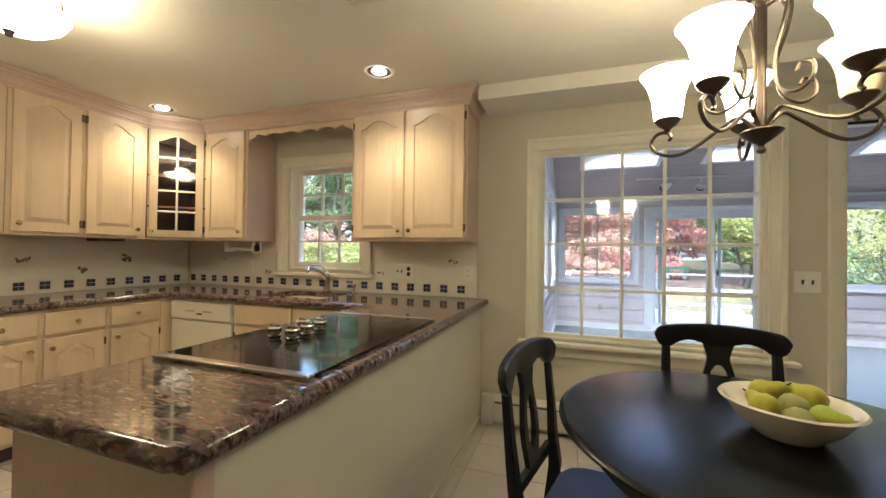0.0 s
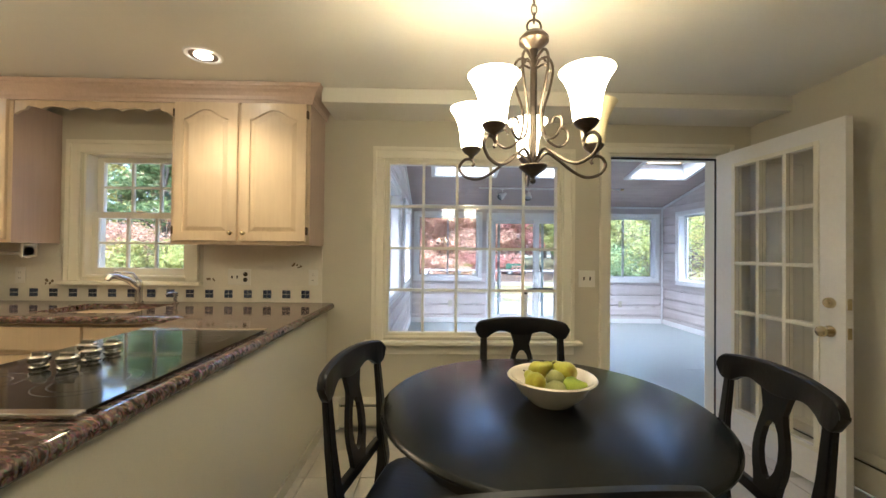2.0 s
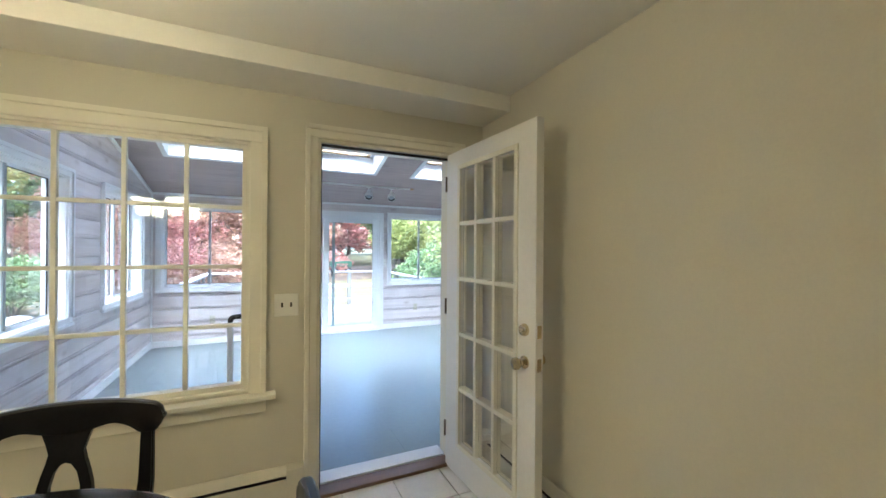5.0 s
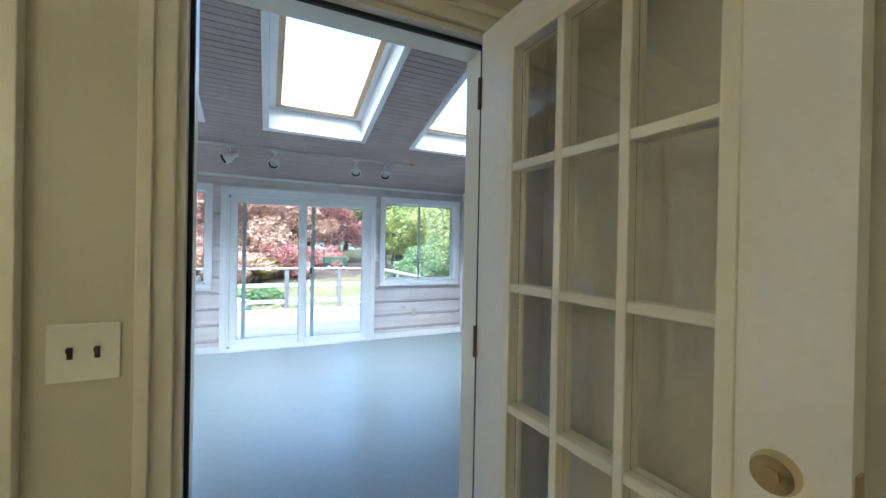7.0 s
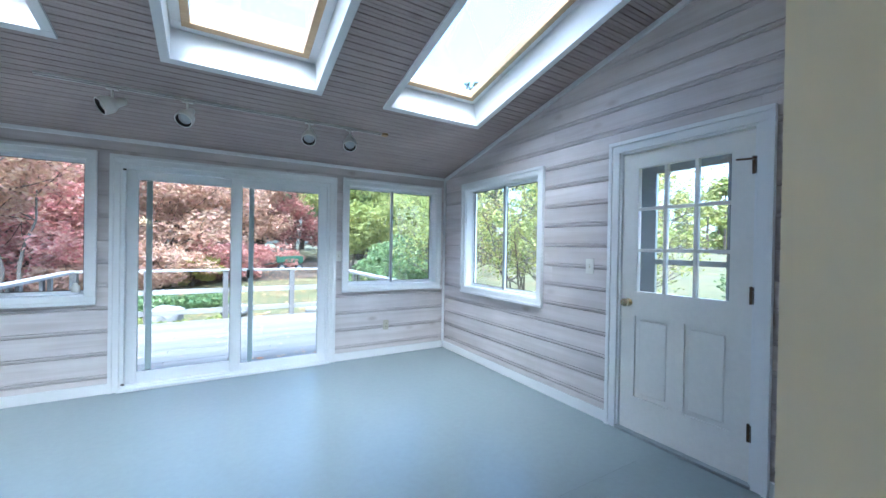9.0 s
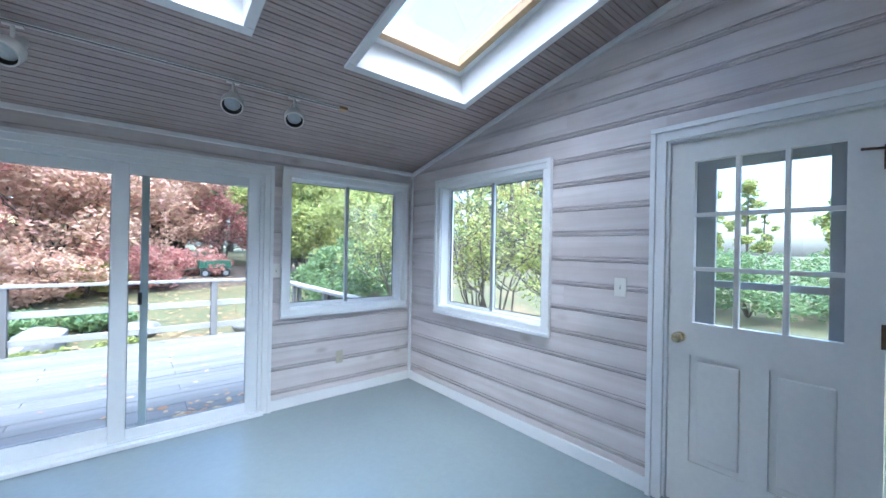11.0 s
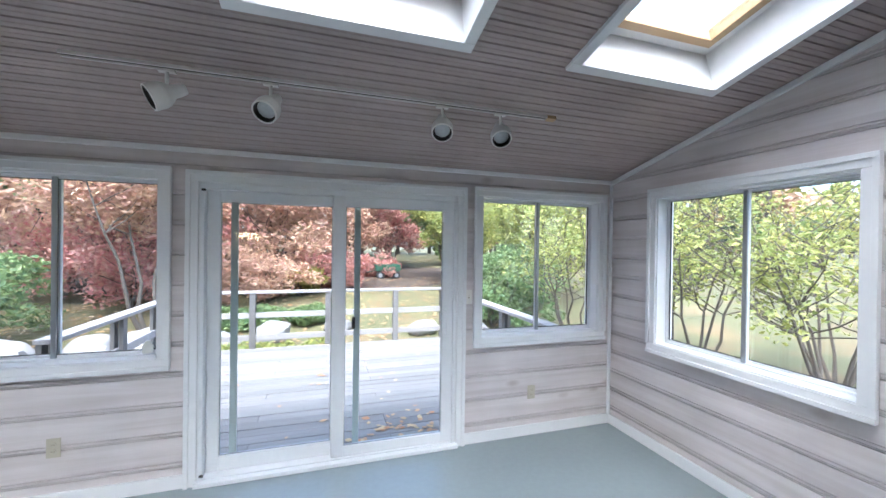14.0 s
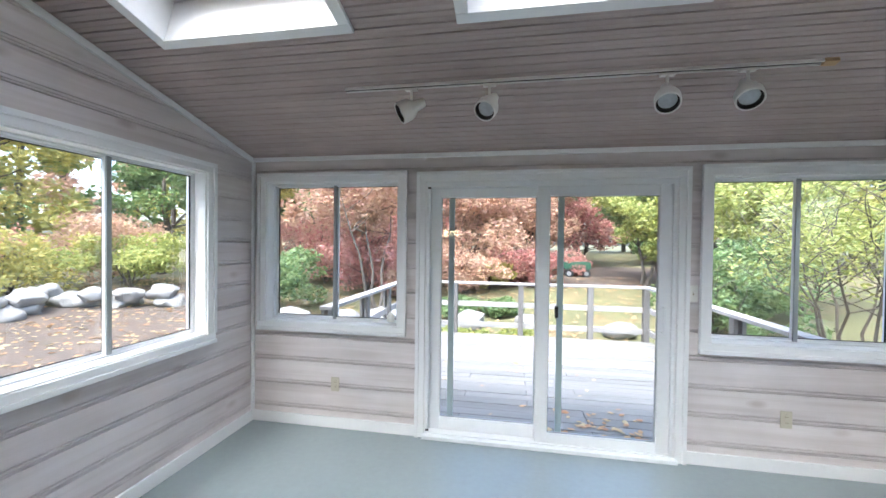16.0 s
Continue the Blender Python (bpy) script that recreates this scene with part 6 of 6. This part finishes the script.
def fence(p, q, posts, label, legs=True):
    f = thing("deck_railing", (p[0], p[1], -0.12), label, "railing", "deck railings")
    d = (Vector(q) - Vector(p)).to_2d().normalized()
    ang = math.atan2(d.y, d.x)
    L = (Vector(q) - Vector(p)).to_2d().length
    m = Matrix.Translation((p[0], p[1], 0)) @ Matrix.Rotation(ang, 4, "Z")
    for z, h, w in ((0.815, 0.038, 0.14), (0.37, 0.09, 0.036), (0.0, 0.09, 0.036)):
        bm = bmesh.new()
        if w > 0.1:
            box(bm, 0, L, -0.07, 0.07, z - h, z, 0.004, m)
        else:
            box(bm, 0, L, -0.018, 0.018, z, z + h, 0.004, m)
        part("rail", bm, "rail_wood", f)
    for s in posts:
        for k in (-1, 1):
            bm = bmesh.new()
            box(bm, s * L - 0.045, s * L + 0.045, k * 0.019 if k > 0 else -0.06, 0.06 if k > 0 else -0.019, -0.3, 0.777, 0.004, m)
            part("post", bm, "post_wood", f)
    return f


fence((DX0, DY1 - 0.08), (DX1, DY1 - 0.08), (0.02, 0.235, 0.505, 0.775, 0.98), "weathered grey wooden deck railing with three rails")
fence((DX0 + 0.05, 8.2), (DX0 + 0.05, 5.2), (0.3, 0.62, 0.98), "weathered grey side railing of the deck")
fence((DX1 - 0.05, 8.2), (DX1 - 0.05, 4.55), (0.33, 0.66, 0.98), "weathered grey side railing of the deck")
# fallen leaves on the deck
bm = bmesh.new()
rnd = random.Random(8)
for i in range(130):
    near = rnd.random() < 0.45
    x = rnd.gauss(1.25, 0.25) if near else rnd.uniform(DX0, DX1)
    y = rnd.gauss(4.85, 0.2) if near else rnd.uniform(4.55, 8.3)
    if y < 4.5:
        continue
    s = rnd.uniform(0.018, 0.045)
    m = Matrix.Translation((x, y, -0.112)) @ Matrix.Rotation(rnd.uniform(0, 6.3), 4, "Z") @ Matrix.Rotation(rnd.uniform(-0.25, 0.25), 4, "X")
    v = [bm.verts.new(m @ Vector((a * s, b * s, 0.004 * c))) for a, b, c in ((-1, 0, 0), (-0.3, 0.6, 1), (0.5, 0.5, 0), (1, 0, 1), (0.4, -0.55, 0), (-0.3, -0.6, 1))]
    bm.faces.new(v)
tagged(part("fallen_leaves", bm, "leaf_fallen"), "dry autumn leaves scattered on the deck boards", "leaves", kind="stuff")

# ---- outdoors: ground, trees, shrubs, stones ----


def smooth(a, b, x):
    t = min(1.0, max(0.0, (x - a) / (b - a)))
    return t * t * (3 - 2 * t)


def ground_z(x, y):
    d = math.hypot(x - 0.5, y - 2.5)
    return -0.62 + 0.6 * smooth(7, 18, d) + 0.9 * smooth(18, 40, d) + 0.06 * noise.noise(Vector((x * 0.25, y * 0.25, 0)))


ticks = [-400, -200, -110, -70, -50] + [-40 + 1.6 * i for i in range(51)] + [50, 70, 110, 200, 400]
bm = bmesh.new()
grid = [[bm.verts.new((x, y, ground_z(x, y) if -5.6 > x or x > 3.4 or y > 4.6 or y < -5 else -0.75)) for y in ticks] for x in ticks]
for a, b in zip(grid, grid[1:]):
    for i in range(len(ticks) - 1):
        bm.faces.new((a[i], b[i], b[i + 1], a[i + 1]))
tagged(part("ground", bm, "grass", smooth=True), "tan and green autumn lawn sloping up to woods", "ground", kind="structure")


def bed(name, cx, cy, rx, ry, mat, label, category):
    bm = bmesh.new()
    rings = []
    for k in range(1, 9):
        rings.append([])
        for i in range(40):
            a = 2 * math.pi * i / 40
            r = k / 8 * (1 + 0.12 * noise.noise(Vector((math.cos(a) * 2, math.sin(a) * 2, cx))))
            x, y = cx + rx * r * math.cos(a), cy + ry * r * math.sin(a)
            rings[-1].append(bm.verts.new((x, y, ground_z(x, y) + (0.05 if k < 8 else -0.02))))
    for a, b in zip(rings, rings[1:]):
        for i in range(40):
            bm.faces.new((a[i], a[(i + 1) % 40], b[(i + 1) % 40], b[i]))
    bm.faces.new(rings[0])
    return tagged(part(name, bm, mat, smooth=True), label, category, kind="stuff")


bed("mulch_bed", -9.5, 8.5, 3.2, 6.5, "mulch", "reddish bark mulch bed by the stones", "mulch")
bed("leaf_litter", -2.0, 22.0, 16.0, 5.5, "mulch", "fallen red leaves on the ground under the maples", "leaves")


def leaf_scatter(x0, x1, y0, y1, count, size, seed):
    """Dry leaves lying loose on the ground within a rectangle of the plan."""
    rng = random.Random(seed)
    bm = bmesh.new()
    for _ in range(count):
        x, y, s = rng.uniform(x0, x1), rng.uniform(y0, y1), size * rng.uniform(0.6, 1.4)
        m = Matrix.Translation((x, y, ground_z(x, y) + 0.06)) @ Matrix.Rotation(rng.uniform(0, 6.3), 4, "Z") @ Matrix.Rotation(rng.uniform(-0.4, 0.4), 4, "X")
        bm.faces.new([bm.verts.new(m @ Vector((a * s, b * s, 0.1 * c * s))) for a, b, c in ((-1, 0, 0), (-0.2, 0.55, 1), (1, 0, 0), (-0.2, -0.55, 1))])
    tagged(part("fallen_leaves", bm, "leaf_fallen"), "dry autumn leaves lying on the ground", "leaves", kind="stuff")


leaf_scatter(-13, -5.5, 2, 14, 2600, 0.06, 31)
leaf_scatter(-6, 6, 8.8, 20, 2600, 0.06, 32)


def leaves_mesh(name, clumps, count, size, mat, parent, seed, flat=0.5):
    """A crown of loose leaves: clumps are rows of (centre, radius); each leaf is a small bent blade."""
    rng = np.random.default_rng(seed)
    c = np.array([k[0] for k in clumps], float)
    r = np.array([k[1] for k in clumps], float)
    pick = rng.choice(len(c), count, p=r**2 / (r**2).sum())
    d = rng.normal(size=(count, 3))
    d /= np.linalg.norm(d, axis=1)[:, None]
    rad = rng.uniform(0.25, 1.0, count) ** 0.6
    p = c[pick] + d * (r[pick] * rad)[:, None] * np.array([1, 1, 0.75])
    a = rng.normal(size=(count, 3)) * np.array([1, 1, flat])
    a /= np.linalg.norm(a, axis=1)[:, None]
    b = np.cross(a, rng.normal(size=(count, 3)))
    b /= np.linalg.norm(b, axis=1)[:, None]
    s = (size * rng.uniform(0.6, 1.4, count))[:, None]
    n = np.cross(a, b) * s * 0.18
    v = np.stack([p - a * s, p - b * s * 0.5 + n, p + a * s, p + b * s * 0.5 + n], 1).reshape(-1, 3)
    me = bpy.data.meshes.new(name)
    f = np.arange(count * 4).reshape(-1, 4)
    me.from_pydata(v.tolist(), [], f.tolist())
    me.materials.append(M[mat])
    ob = new(name, me)
    if parent is not None:
        ob.parent = parent
        me.transform(world_of(parent).inverted())
    return ob


def limb(bm, p, d, length, r, rnd, depth, tips):
    pts, rad = [p], [r]
    n = 5
    for i in range(n):
        d = (d + Vector((rnd.uniform(-1, 1), rnd.uniform(-1, 1), rnd.uniform(-0.3, 0.7))) * 0.22).normalized()
        p = p + d * length / n
        pts.append(p)
        rad.append(r * (1 - 0.75 * (i + 1) / n) + 0.003)
    tube(pts, rad, 6 if depth else 5, bm)
    tips.append(pts[-1])
    tips.append(pts[3])
    if depth > 0:
        for k in range(rnd.randint(2, 3)):
            i = rnd.randint(2, n)
            a = rnd.uniform(0, 6.28)
            side = Vector((math.cos(a), math.sin(a), rnd.uniform(0.1, 0.8))).normalized()
            limb(bm, pts[i], (d * 0.4 + side).normalized(), length * rnd.uniform(0.5, 0.75), rad[i] * 0.8, rnd, depth - 1, tips)


def tree(name, x, y, height, spread, trunk, count, size, mat, label, seed, stems=1, low=0.3, depth=2, category="tree", group=""):
    rnd = random.Random(seed)
    z = ground_z(x, y) - 0.05
    t = thing(name, (x, y, z), label, category, group)
    bm, tips = bmesh.new(), []
    for s in range(stems):
        a = rnd.uniform(0, 6.28)
        base = Vector((x + math.cos(a) * 0.12 * (stems > 1), y + math.sin(a) * 0.12 * (stems > 1), z))
        lean = Vector((math.cos(a), math.sin(a), 0)) * (0.35 if stems > 1 else 0.06)
        pts, rad = [base], [trunk * 1.25]
        top = height * (0.72 if stems == 1 else 0.6)
        for i in range(6):
            f = (i + 1) / 6
            pts.append(base + lean * height * 0.5 * f + Vector((rnd.uniform(-1, 1), rnd.uniform(-1, 1), 0)) * 0.05 * height * 0.3 + Vector((0, 0, top * f)))
            rad.append(trunk * (1 - 0.72 * f))
        tube(pts, rad, 8, bm)
        for i in range(2, 7):
            if pts[i].z - z < low * height:
                continue
            for k in range(3 if stems == 1 else 2):
                a = rnd.uniform(0, 6.28)
                limb(bm, pts[i], Vector((math.cos(a), math.sin(a), rnd.uniform(0.15, 0.6))).normalized(), spread * rnd.uniform(0.5, 0.8), rad[i] * 0.6, rnd, depth - 1, tips)
    part("trunk", bm, "bark", t, smooth=True)
    rnd.shuffle(tips)
    clumps = [(p, spread * rnd.uniform(0.12, 0.26)) for p in tips[:110]]
    leaves_mesh("crown", clumps, count, size, mat, t, seed)
    return t


def shrub(x, y, rx, h, count, size, mat, label, seed):
    rnd = random.Random(seed)
    z = ground_z(x, y)
    t = thing("shrub", (x, y, z), label, "shrub", "shrubs")
    bm, tips = bmesh.new(), []
    for k in range(7):
        a = 6.28 * k / 7
        limb(bm, Vector((x, y, z - 0.05)), Vector((math.cos(a) * 0.5, math.sin(a) * 0.5, 1)).normalized(), h * 0.8, 0.02, rnd, 1, tips)
    part("stems", bm, "bark", t)
    clumps = [(Vector((x + rnd.gauss(0, 0.45) * rx, y + rnd.gauss(0, 0.45) * rx, z + h * rnd.uniform(0.15, 0.85))), rx * rnd.uniform(0.2, 0.38)) for _ in range(34)]
    leaves_mesh("foliage", clumps, count, size, mat, t, seed)


RED = "Japanese maple with red autumn leaves behind the deck"
RUST = "broad maple with rusty pink autumn leaves"
LIME = "slender tree with yellow-green leaves near the window"
tree("maple_tree", -4.6, 15.5, 5.2, 2.6, 0.05, 17000, 0.075, "leaf_red", RED, 1, 4, 0.1)
tree("maple_tree", -6.8, 19.0, 6.5, 3.0, 0.06, 15000, 0.09, "leaf_red", RED, 2, 4, 0.1)
tree("maple_tree", -1.6, 18.0, 6.2, 3.6, 0.06, 18000, 0.09, "leaf_rust", RUST, 3, 4, 0.1)
tree("maple_tree", 1.4, 23.0, 7.0, 3.6, 0.07, 14000, 0.11, "leaf_rust", RUST, 4, 3, 0.1)
tree("maple_tree", -3.4, 12.0, 5.8, 2.6, 0.05, 9000, 0.07, "leaf_rust", RUST, 41, 3, 0.4)
tree("maple_tree", 5.0, 27.0, 5.0, 3.2, 0.07, 9000, 0.11, "leaf_red", RED, 5, 3, 0.1)
tree("birch_tree", -8.5, 13.5, 8.5, 2.8, 0.12, 11000, 0.09, "leaf_yellow", "tall tree with yellow autumn leaves", 6, 1, 0.35)
tree("birch_tree", -11.5, 17.0, 9.0, 3.0, 0.14, 10000, 0.1, "leaf_yellow", "tall tree with yellow autumn leaves", 7, 1, 0.3)
tree("birch_tree", -5.5, 23.0, 10.0, 3.6, 0.16, 11000, 0.13, "leaf_yellow", "tall tree with yellow autumn leaves", 51, 1, 0.2)
tree("oak_tree", 2.8, 29.0, 11.0, 4.0, 0.2, 11000, 0.15, "leaf_green", "tall green tree behind the maples", 52, 1, 0.15)
tree("oak_tree", -1.5, 27.0, 11.0, 4.2, 0.2, 12000, 0.15, "leaf_lime", "tall green tree behind the maples", 53, 1, 0.12)
tree("oak_tree", -9.5, 24.0, 11.0, 4.2, 0.2, 12000, 0.15, "leaf_green", "tall green tree behind the maples", 54, 1, 0.12)
for i, (x, y, h, mt) in enumerate(((-16.5, 6.0, 8.5, "leaf_lime"), (-17.5, 11.0, 9.0, "leaf_yellow"), (-14.5, 15.5, 8.5, "leaf_green"), (-16.0, 1.0, 8.0, "leaf_yellow"))):
    tree("oak_tree", x, y, h, 3.4, 0.14, 11000, 0.11, mt, "tall yellow-green tree behind the garden stones", 301 + i, 1, 0.12)
tree("small_tree", 5.6, 17.5, 5.5, 2.3, 0.08, 11000, 0.08, "leaf_lime", "tree with yellow-green leaves at the lawn's edge", 8, 2, 0.2)
tree("small_tree", 7.5, 20.5, 7.0, 2.8, 0.1, 11000, 0.1, "leaf_green", "leafy green tree at the lawn's edge", 9, 2, 0.2)
tree("small_tree", 8.2, 13.0, 5.2, 2.2, 0.07, 11000, 0.075, "leaf_lime", LIME, 10, 3, 0.15)
tree("small_tree", 10.5, 15.5, 6.5, 2.6, 0.09, 10000, 0.09, "leaf_yellow", LIME, 11, 2, 0.2)
for i, (x, y, h, mt) in enumerate(((6.1, 6.0, 4.2, "leaf_lime"), (7.4, 7.6, 4.4, "leaf_yellow"), (6.6, 4.3, 4.0, "leaf_lime"), (8.6, 5.4, 4.8, "leaf_yellow"), (5.6, 8.2, 4.0, "leaf_lime"))):
    tree("small_tree", x, y, h, 1.5, 0.028, 2900, 0.042, mt, LIME, 20 + i, 6, 0.22, 2, group="trees by the window")
for i, (x, y, rx, h, mt, lab) in enumerate((
    (-6.0, 10.6, 1.25, 1.9, "leaf_green", "rounded green rhododendron shrub by the stones"),
    (4.9, 10.8, 1.3, 1.7, "leaf_green", "dense green shrub beyond the deck railing"),
    (6.3, 12.2, 1.5, 2.2, "leaf_green", "dense green shrub beyond the deck railing"),
    (-1.2, 15.2, 1.2, 1.5, "leaf_rust", "low rusty shrub under the maples"),
    (-0.3, 16.0, 0.8, 1.1, "leaf_yellow", "low yellow shrub under the maples"),
    (1.0, 17.2, 1.3, 1.5, "leaf_red", "low red shrub under the maples"),
    (-3.2, 14.0, 1.0, 0.9, "leaf_rust", "low rusty shrub under the maples"),
    (-2.1, 12.2, 0.8, 0.4, "leaf_green", "low green ground cover under the maples"),
    (-0.9, 12.4, 0.8, 0.4, "leaf_green", "low green ground cover under the maples"),
    (0.2, 12.6, 0.7, 0.35, "leaf_green", "low green ground cover under the maples"),
    (-4.6, 14.2, 1.9, 2.2, "leaf_red", "red shrub filling in below the maples"),
    (-2.4, 16.4, 2.0, 2.4, "leaf_rust", "rusty shrub filling in below the maples"),
    (-6.8, 15.4, 2.0, 2.5, "leaf_red", "red shrub filling in below the maples"),
    (-8.8, 17.4, 2.1, 2.6, "leaf_rust", "rusty shrub filling in below the maples"),
    (0.4, 19.4, 2.0, 2.2, "leaf_rust", "rusty shrub filling in below the maples"),
    (-13.0, 9.5, 1.7, 2.0, "leaf_yellow", "yellowing shrub behind the stones"),
    (-13.5, 5.5, 1.8, 2.2, "leaf_lime", "yellow-green shrub behind the stones"),
    (-14.0, 13.0, 1.9, 2.4, "leaf_rust", "rusty red shrub behind the stones"),
    (-12.0, 12.0, 1.5, 1.8, "leaf_lime", "yellow-green shrub behind the stones"),
    (-15.0, 8.0, 2.0, 2.8, "leaf_red", "red shrub behind the stones"),
    (-13.0, 1.0, 1.9, 2.2, "leaf_red", "red shrub behind the stones"),
    (13.5, 3.5, 1.8, 1.8, "leaf_green", "green hedge shrub across the lawn"),
    (15.5, 1.0, 1.9, 1.6, "leaf_green", "green hedge shrub across the lawn"),
    (3.0, 21.0, 1.2, 1.0, "leaf_red", "low red shrub by the parked cart"),
)):
    shrub(x, y, rx, h, 5200, 0.065, mt, lab, 60 + i)


def far_woods(name, rows, mat, label, count, size, seed):
    """Distant trees joined into one: trunks and loose crowns along a belt."""
    rnd = random.Random(seed)
    clumps, bm = [], bmesh.new()
    for ang, dist, h in rows:
        x, y = 0.5 + dist * math.sin(ang), 2.5 + dist * math.cos(ang)
        z = ground_z(x, y)
        tube([(x, y, z - 0.2), (x + rnd.uniform(-0.2, 0.2), y, z + h * 0.5), (x + rnd.uniform(-0.4, 0.4), y, z + h)], [0.2, 0.15, 0.04], 6, bm)
        for k in range(16):
            f = rnd.uniform(0.12, 1.0)
            w = h * 0.24 * math.sin(math.pi * min(1, 0.15 + f * 0.85)) ** 0.6
            a = rnd.uniform(0, 6.28)
            clumps.append(((x + w * math.cos(a) * rnd.random(), y + w * math.sin(a) * rnd.random(), z + h * f), h * rnd.uniform(0.05, 0.12)))
    w = thing(name, (0, 40, 0), label, "woods", kind="stuff")
    part("trunks", bm, "bark", w)
    leaves_mesh("foliage", clumps, count, size, mat, w, seed)


rnd = random.Random(77)
for mat, nm, num, lab in (("leaf_green", "far_woods", 40, "green trees of the far woods"), ("leaf_yellow", "far_woods", 36, "yellow autumn trees of the far woods"), ("leaf_pine", "far_woods", 34, "dark pines of the far woods"), ("leaf_rust", "far_woods", 24, "rusty red trees of the far woods")):
    rows = [(radians(rnd.uniform(-115, 62)), rnd.uniform(25, 44), rnd.uniform(9, 13) * (1.1 if "pine" in mat else 1)) for _ in range(num)]
    far_woods(nm, rows, mat, lab, num * 1100, 0.26, 90 + num)


rows = [(radians(rnd.uniform(64, 122)), rnd.uniform(60, 85), rnd.uniform(7, 11)) for _ in range(34)]
far_woods("far_woods", rows, "leaf_lime", "low pale treeline beyond the meadow", 26000, 0.34, 131)


def stone(x, y, r, seed, lift=0.0):
    bm = bmesh.new()
    bmesh.ops.create_icosphere(bm, subdivisions=3, radius=1.0)
    off = Vector((seed * 3.1, seed * 1.7, 0))
    for v in bm.verts:
        k = 1 + 0.35 * noise.noise(v.co * 1.1 + off) + 0.12 * noise.noise(v.co * 3 + off)
        v.co = Vector((v.co.x * k * 1.25, v.co.y * k, v.co.z * k * 0.72)) * r
    bmesh.ops.transform(bm, matrix=pose(x, y, ground_z(x, y) + r * 0.35 + lift, 0, 0, seed * 47), verts=bm.verts)
    tagged(part("boulder", bm, "rock", smooth=True), "pale grey boulder of the low stone wall", "boulder", "stones of the garden wall")


rnd = random.Random(12)
k = 0
for i in range(26):
    f = i / 25
    x = -11.0 + 0.5 * math.sin(f * 5) + 4.2 * smooth(0.72, 1.0, f)
    y = 2.5 + 9.0 * f
    for s in range(3):
        k += 1
        stone(x + rnd.uniform(-0.4, 0.4), y + rnd.uniform(-0.2, 0.2), rnd.uniform(0.2, 0.36), k, 0.28 * (s == 2))
for x, y, r in ((-3.6, 10.2, 0.4), (-2.8, 10.5, 0.45), (-1.5, 10.3, 0.35), (-0.6, 10.9, 0.38), (-4.6, 9.6, 0.5), (-5.2, 9.0, 0.45), (2.9, 10.6, 0.3), (4.0, 10.0, 0.35), (-3.1, 9.2, 0.35), (-2.2, 9.6, 0.3), (0.9, 11.2, 0.3)):
    k += 1
    stone(x, y, r, k)
# green border plants past the deck
for x, y in ((-0.9, 9.3), (-0.2, 9.1), (-1.7, 9.4), (0.5, 9.4)):
    k += 1
    shrub(x, y, 0.45, 0.35, 1800, 0.04, "leaf_lime", "low green border plant below the deck", 200 + k)

# garden bench of stone
gb = thing("garden_bench", (-4.2, 8.6, ground_z(-4.2, 8.6)), "pale stone garden bench beyond the deck", "bench")
gz = ground_z(-4.2, 8.6)
part("seat", lathe([(0.0, 0.0), (0.36, 0.0), (0.4, 0.03), (0.4, 0.07), (0.0, 0.075)], 28, (-4.2, 8.6, gz + 0.42), cap=False), "rock", gb)
part("pedestal", lathe([(0.2, 0.0), (0.16, 0.05), (0.1, 0.2), (0.14, 0.38), (0.2, 0.42)], 20, (-4.2, 8.6, gz)), "rock", gb)

# small green utility cart on the far lawn
cx, cy = 3.5, 20.0
cz = ground_z(cx, cy)
cart = thing("utility_cart", (cx, cy, cz), "small dark green utility cart parked on the lawn", "cart")
part("bed", boxes([(cx - 0.6, cx + 0.6, cy - 0.4, cy - 0.36, cz + 0.42, cz + 0.72), (cx - 0.6, cx + 0.6, cy + 0.36, cy + 0.4, cz + 0.42, cz + 0.72), (cx - 0.6, cx - 0.56, cy - 0.36, cy + 0.36, cz + 0.42, cz + 0.72), (cx + 0.56, cx + 0.6, cy - 0.36, cy + 0.36, cz + 0.42, cz + 0.72), (cx - 0.56, cx + 0.56, cy - 0.36, cy + 0.36, cz + 0.38, cz + 0.42)], 0.01), "cart_green", cart)
part("tongue", tube([(cx - 0.6, cy, cz + 0.4), (cx - 1.1, cy, cz + 0.3)], 0.025, 8), "cart_green", cart)
for sx in (-0.38, 0.38):
    for sy in (-0.45, 0.45):
        part("wheel", tube([(cx + sx, cy + sy - 0.06, cz + 0.2), (cx + sx, cy + sy + 0.06, cz + 0.2)], 0.2, 20), "rubber", cart, smooth=True)
        part("rim", tube([(cx + sx, cy + sy - 0.066, cz + 0.2), (cx + sx, cy + sy + 0.066, cz + 0.2)], 0.1, 16), "alu", cart, smooth=True)
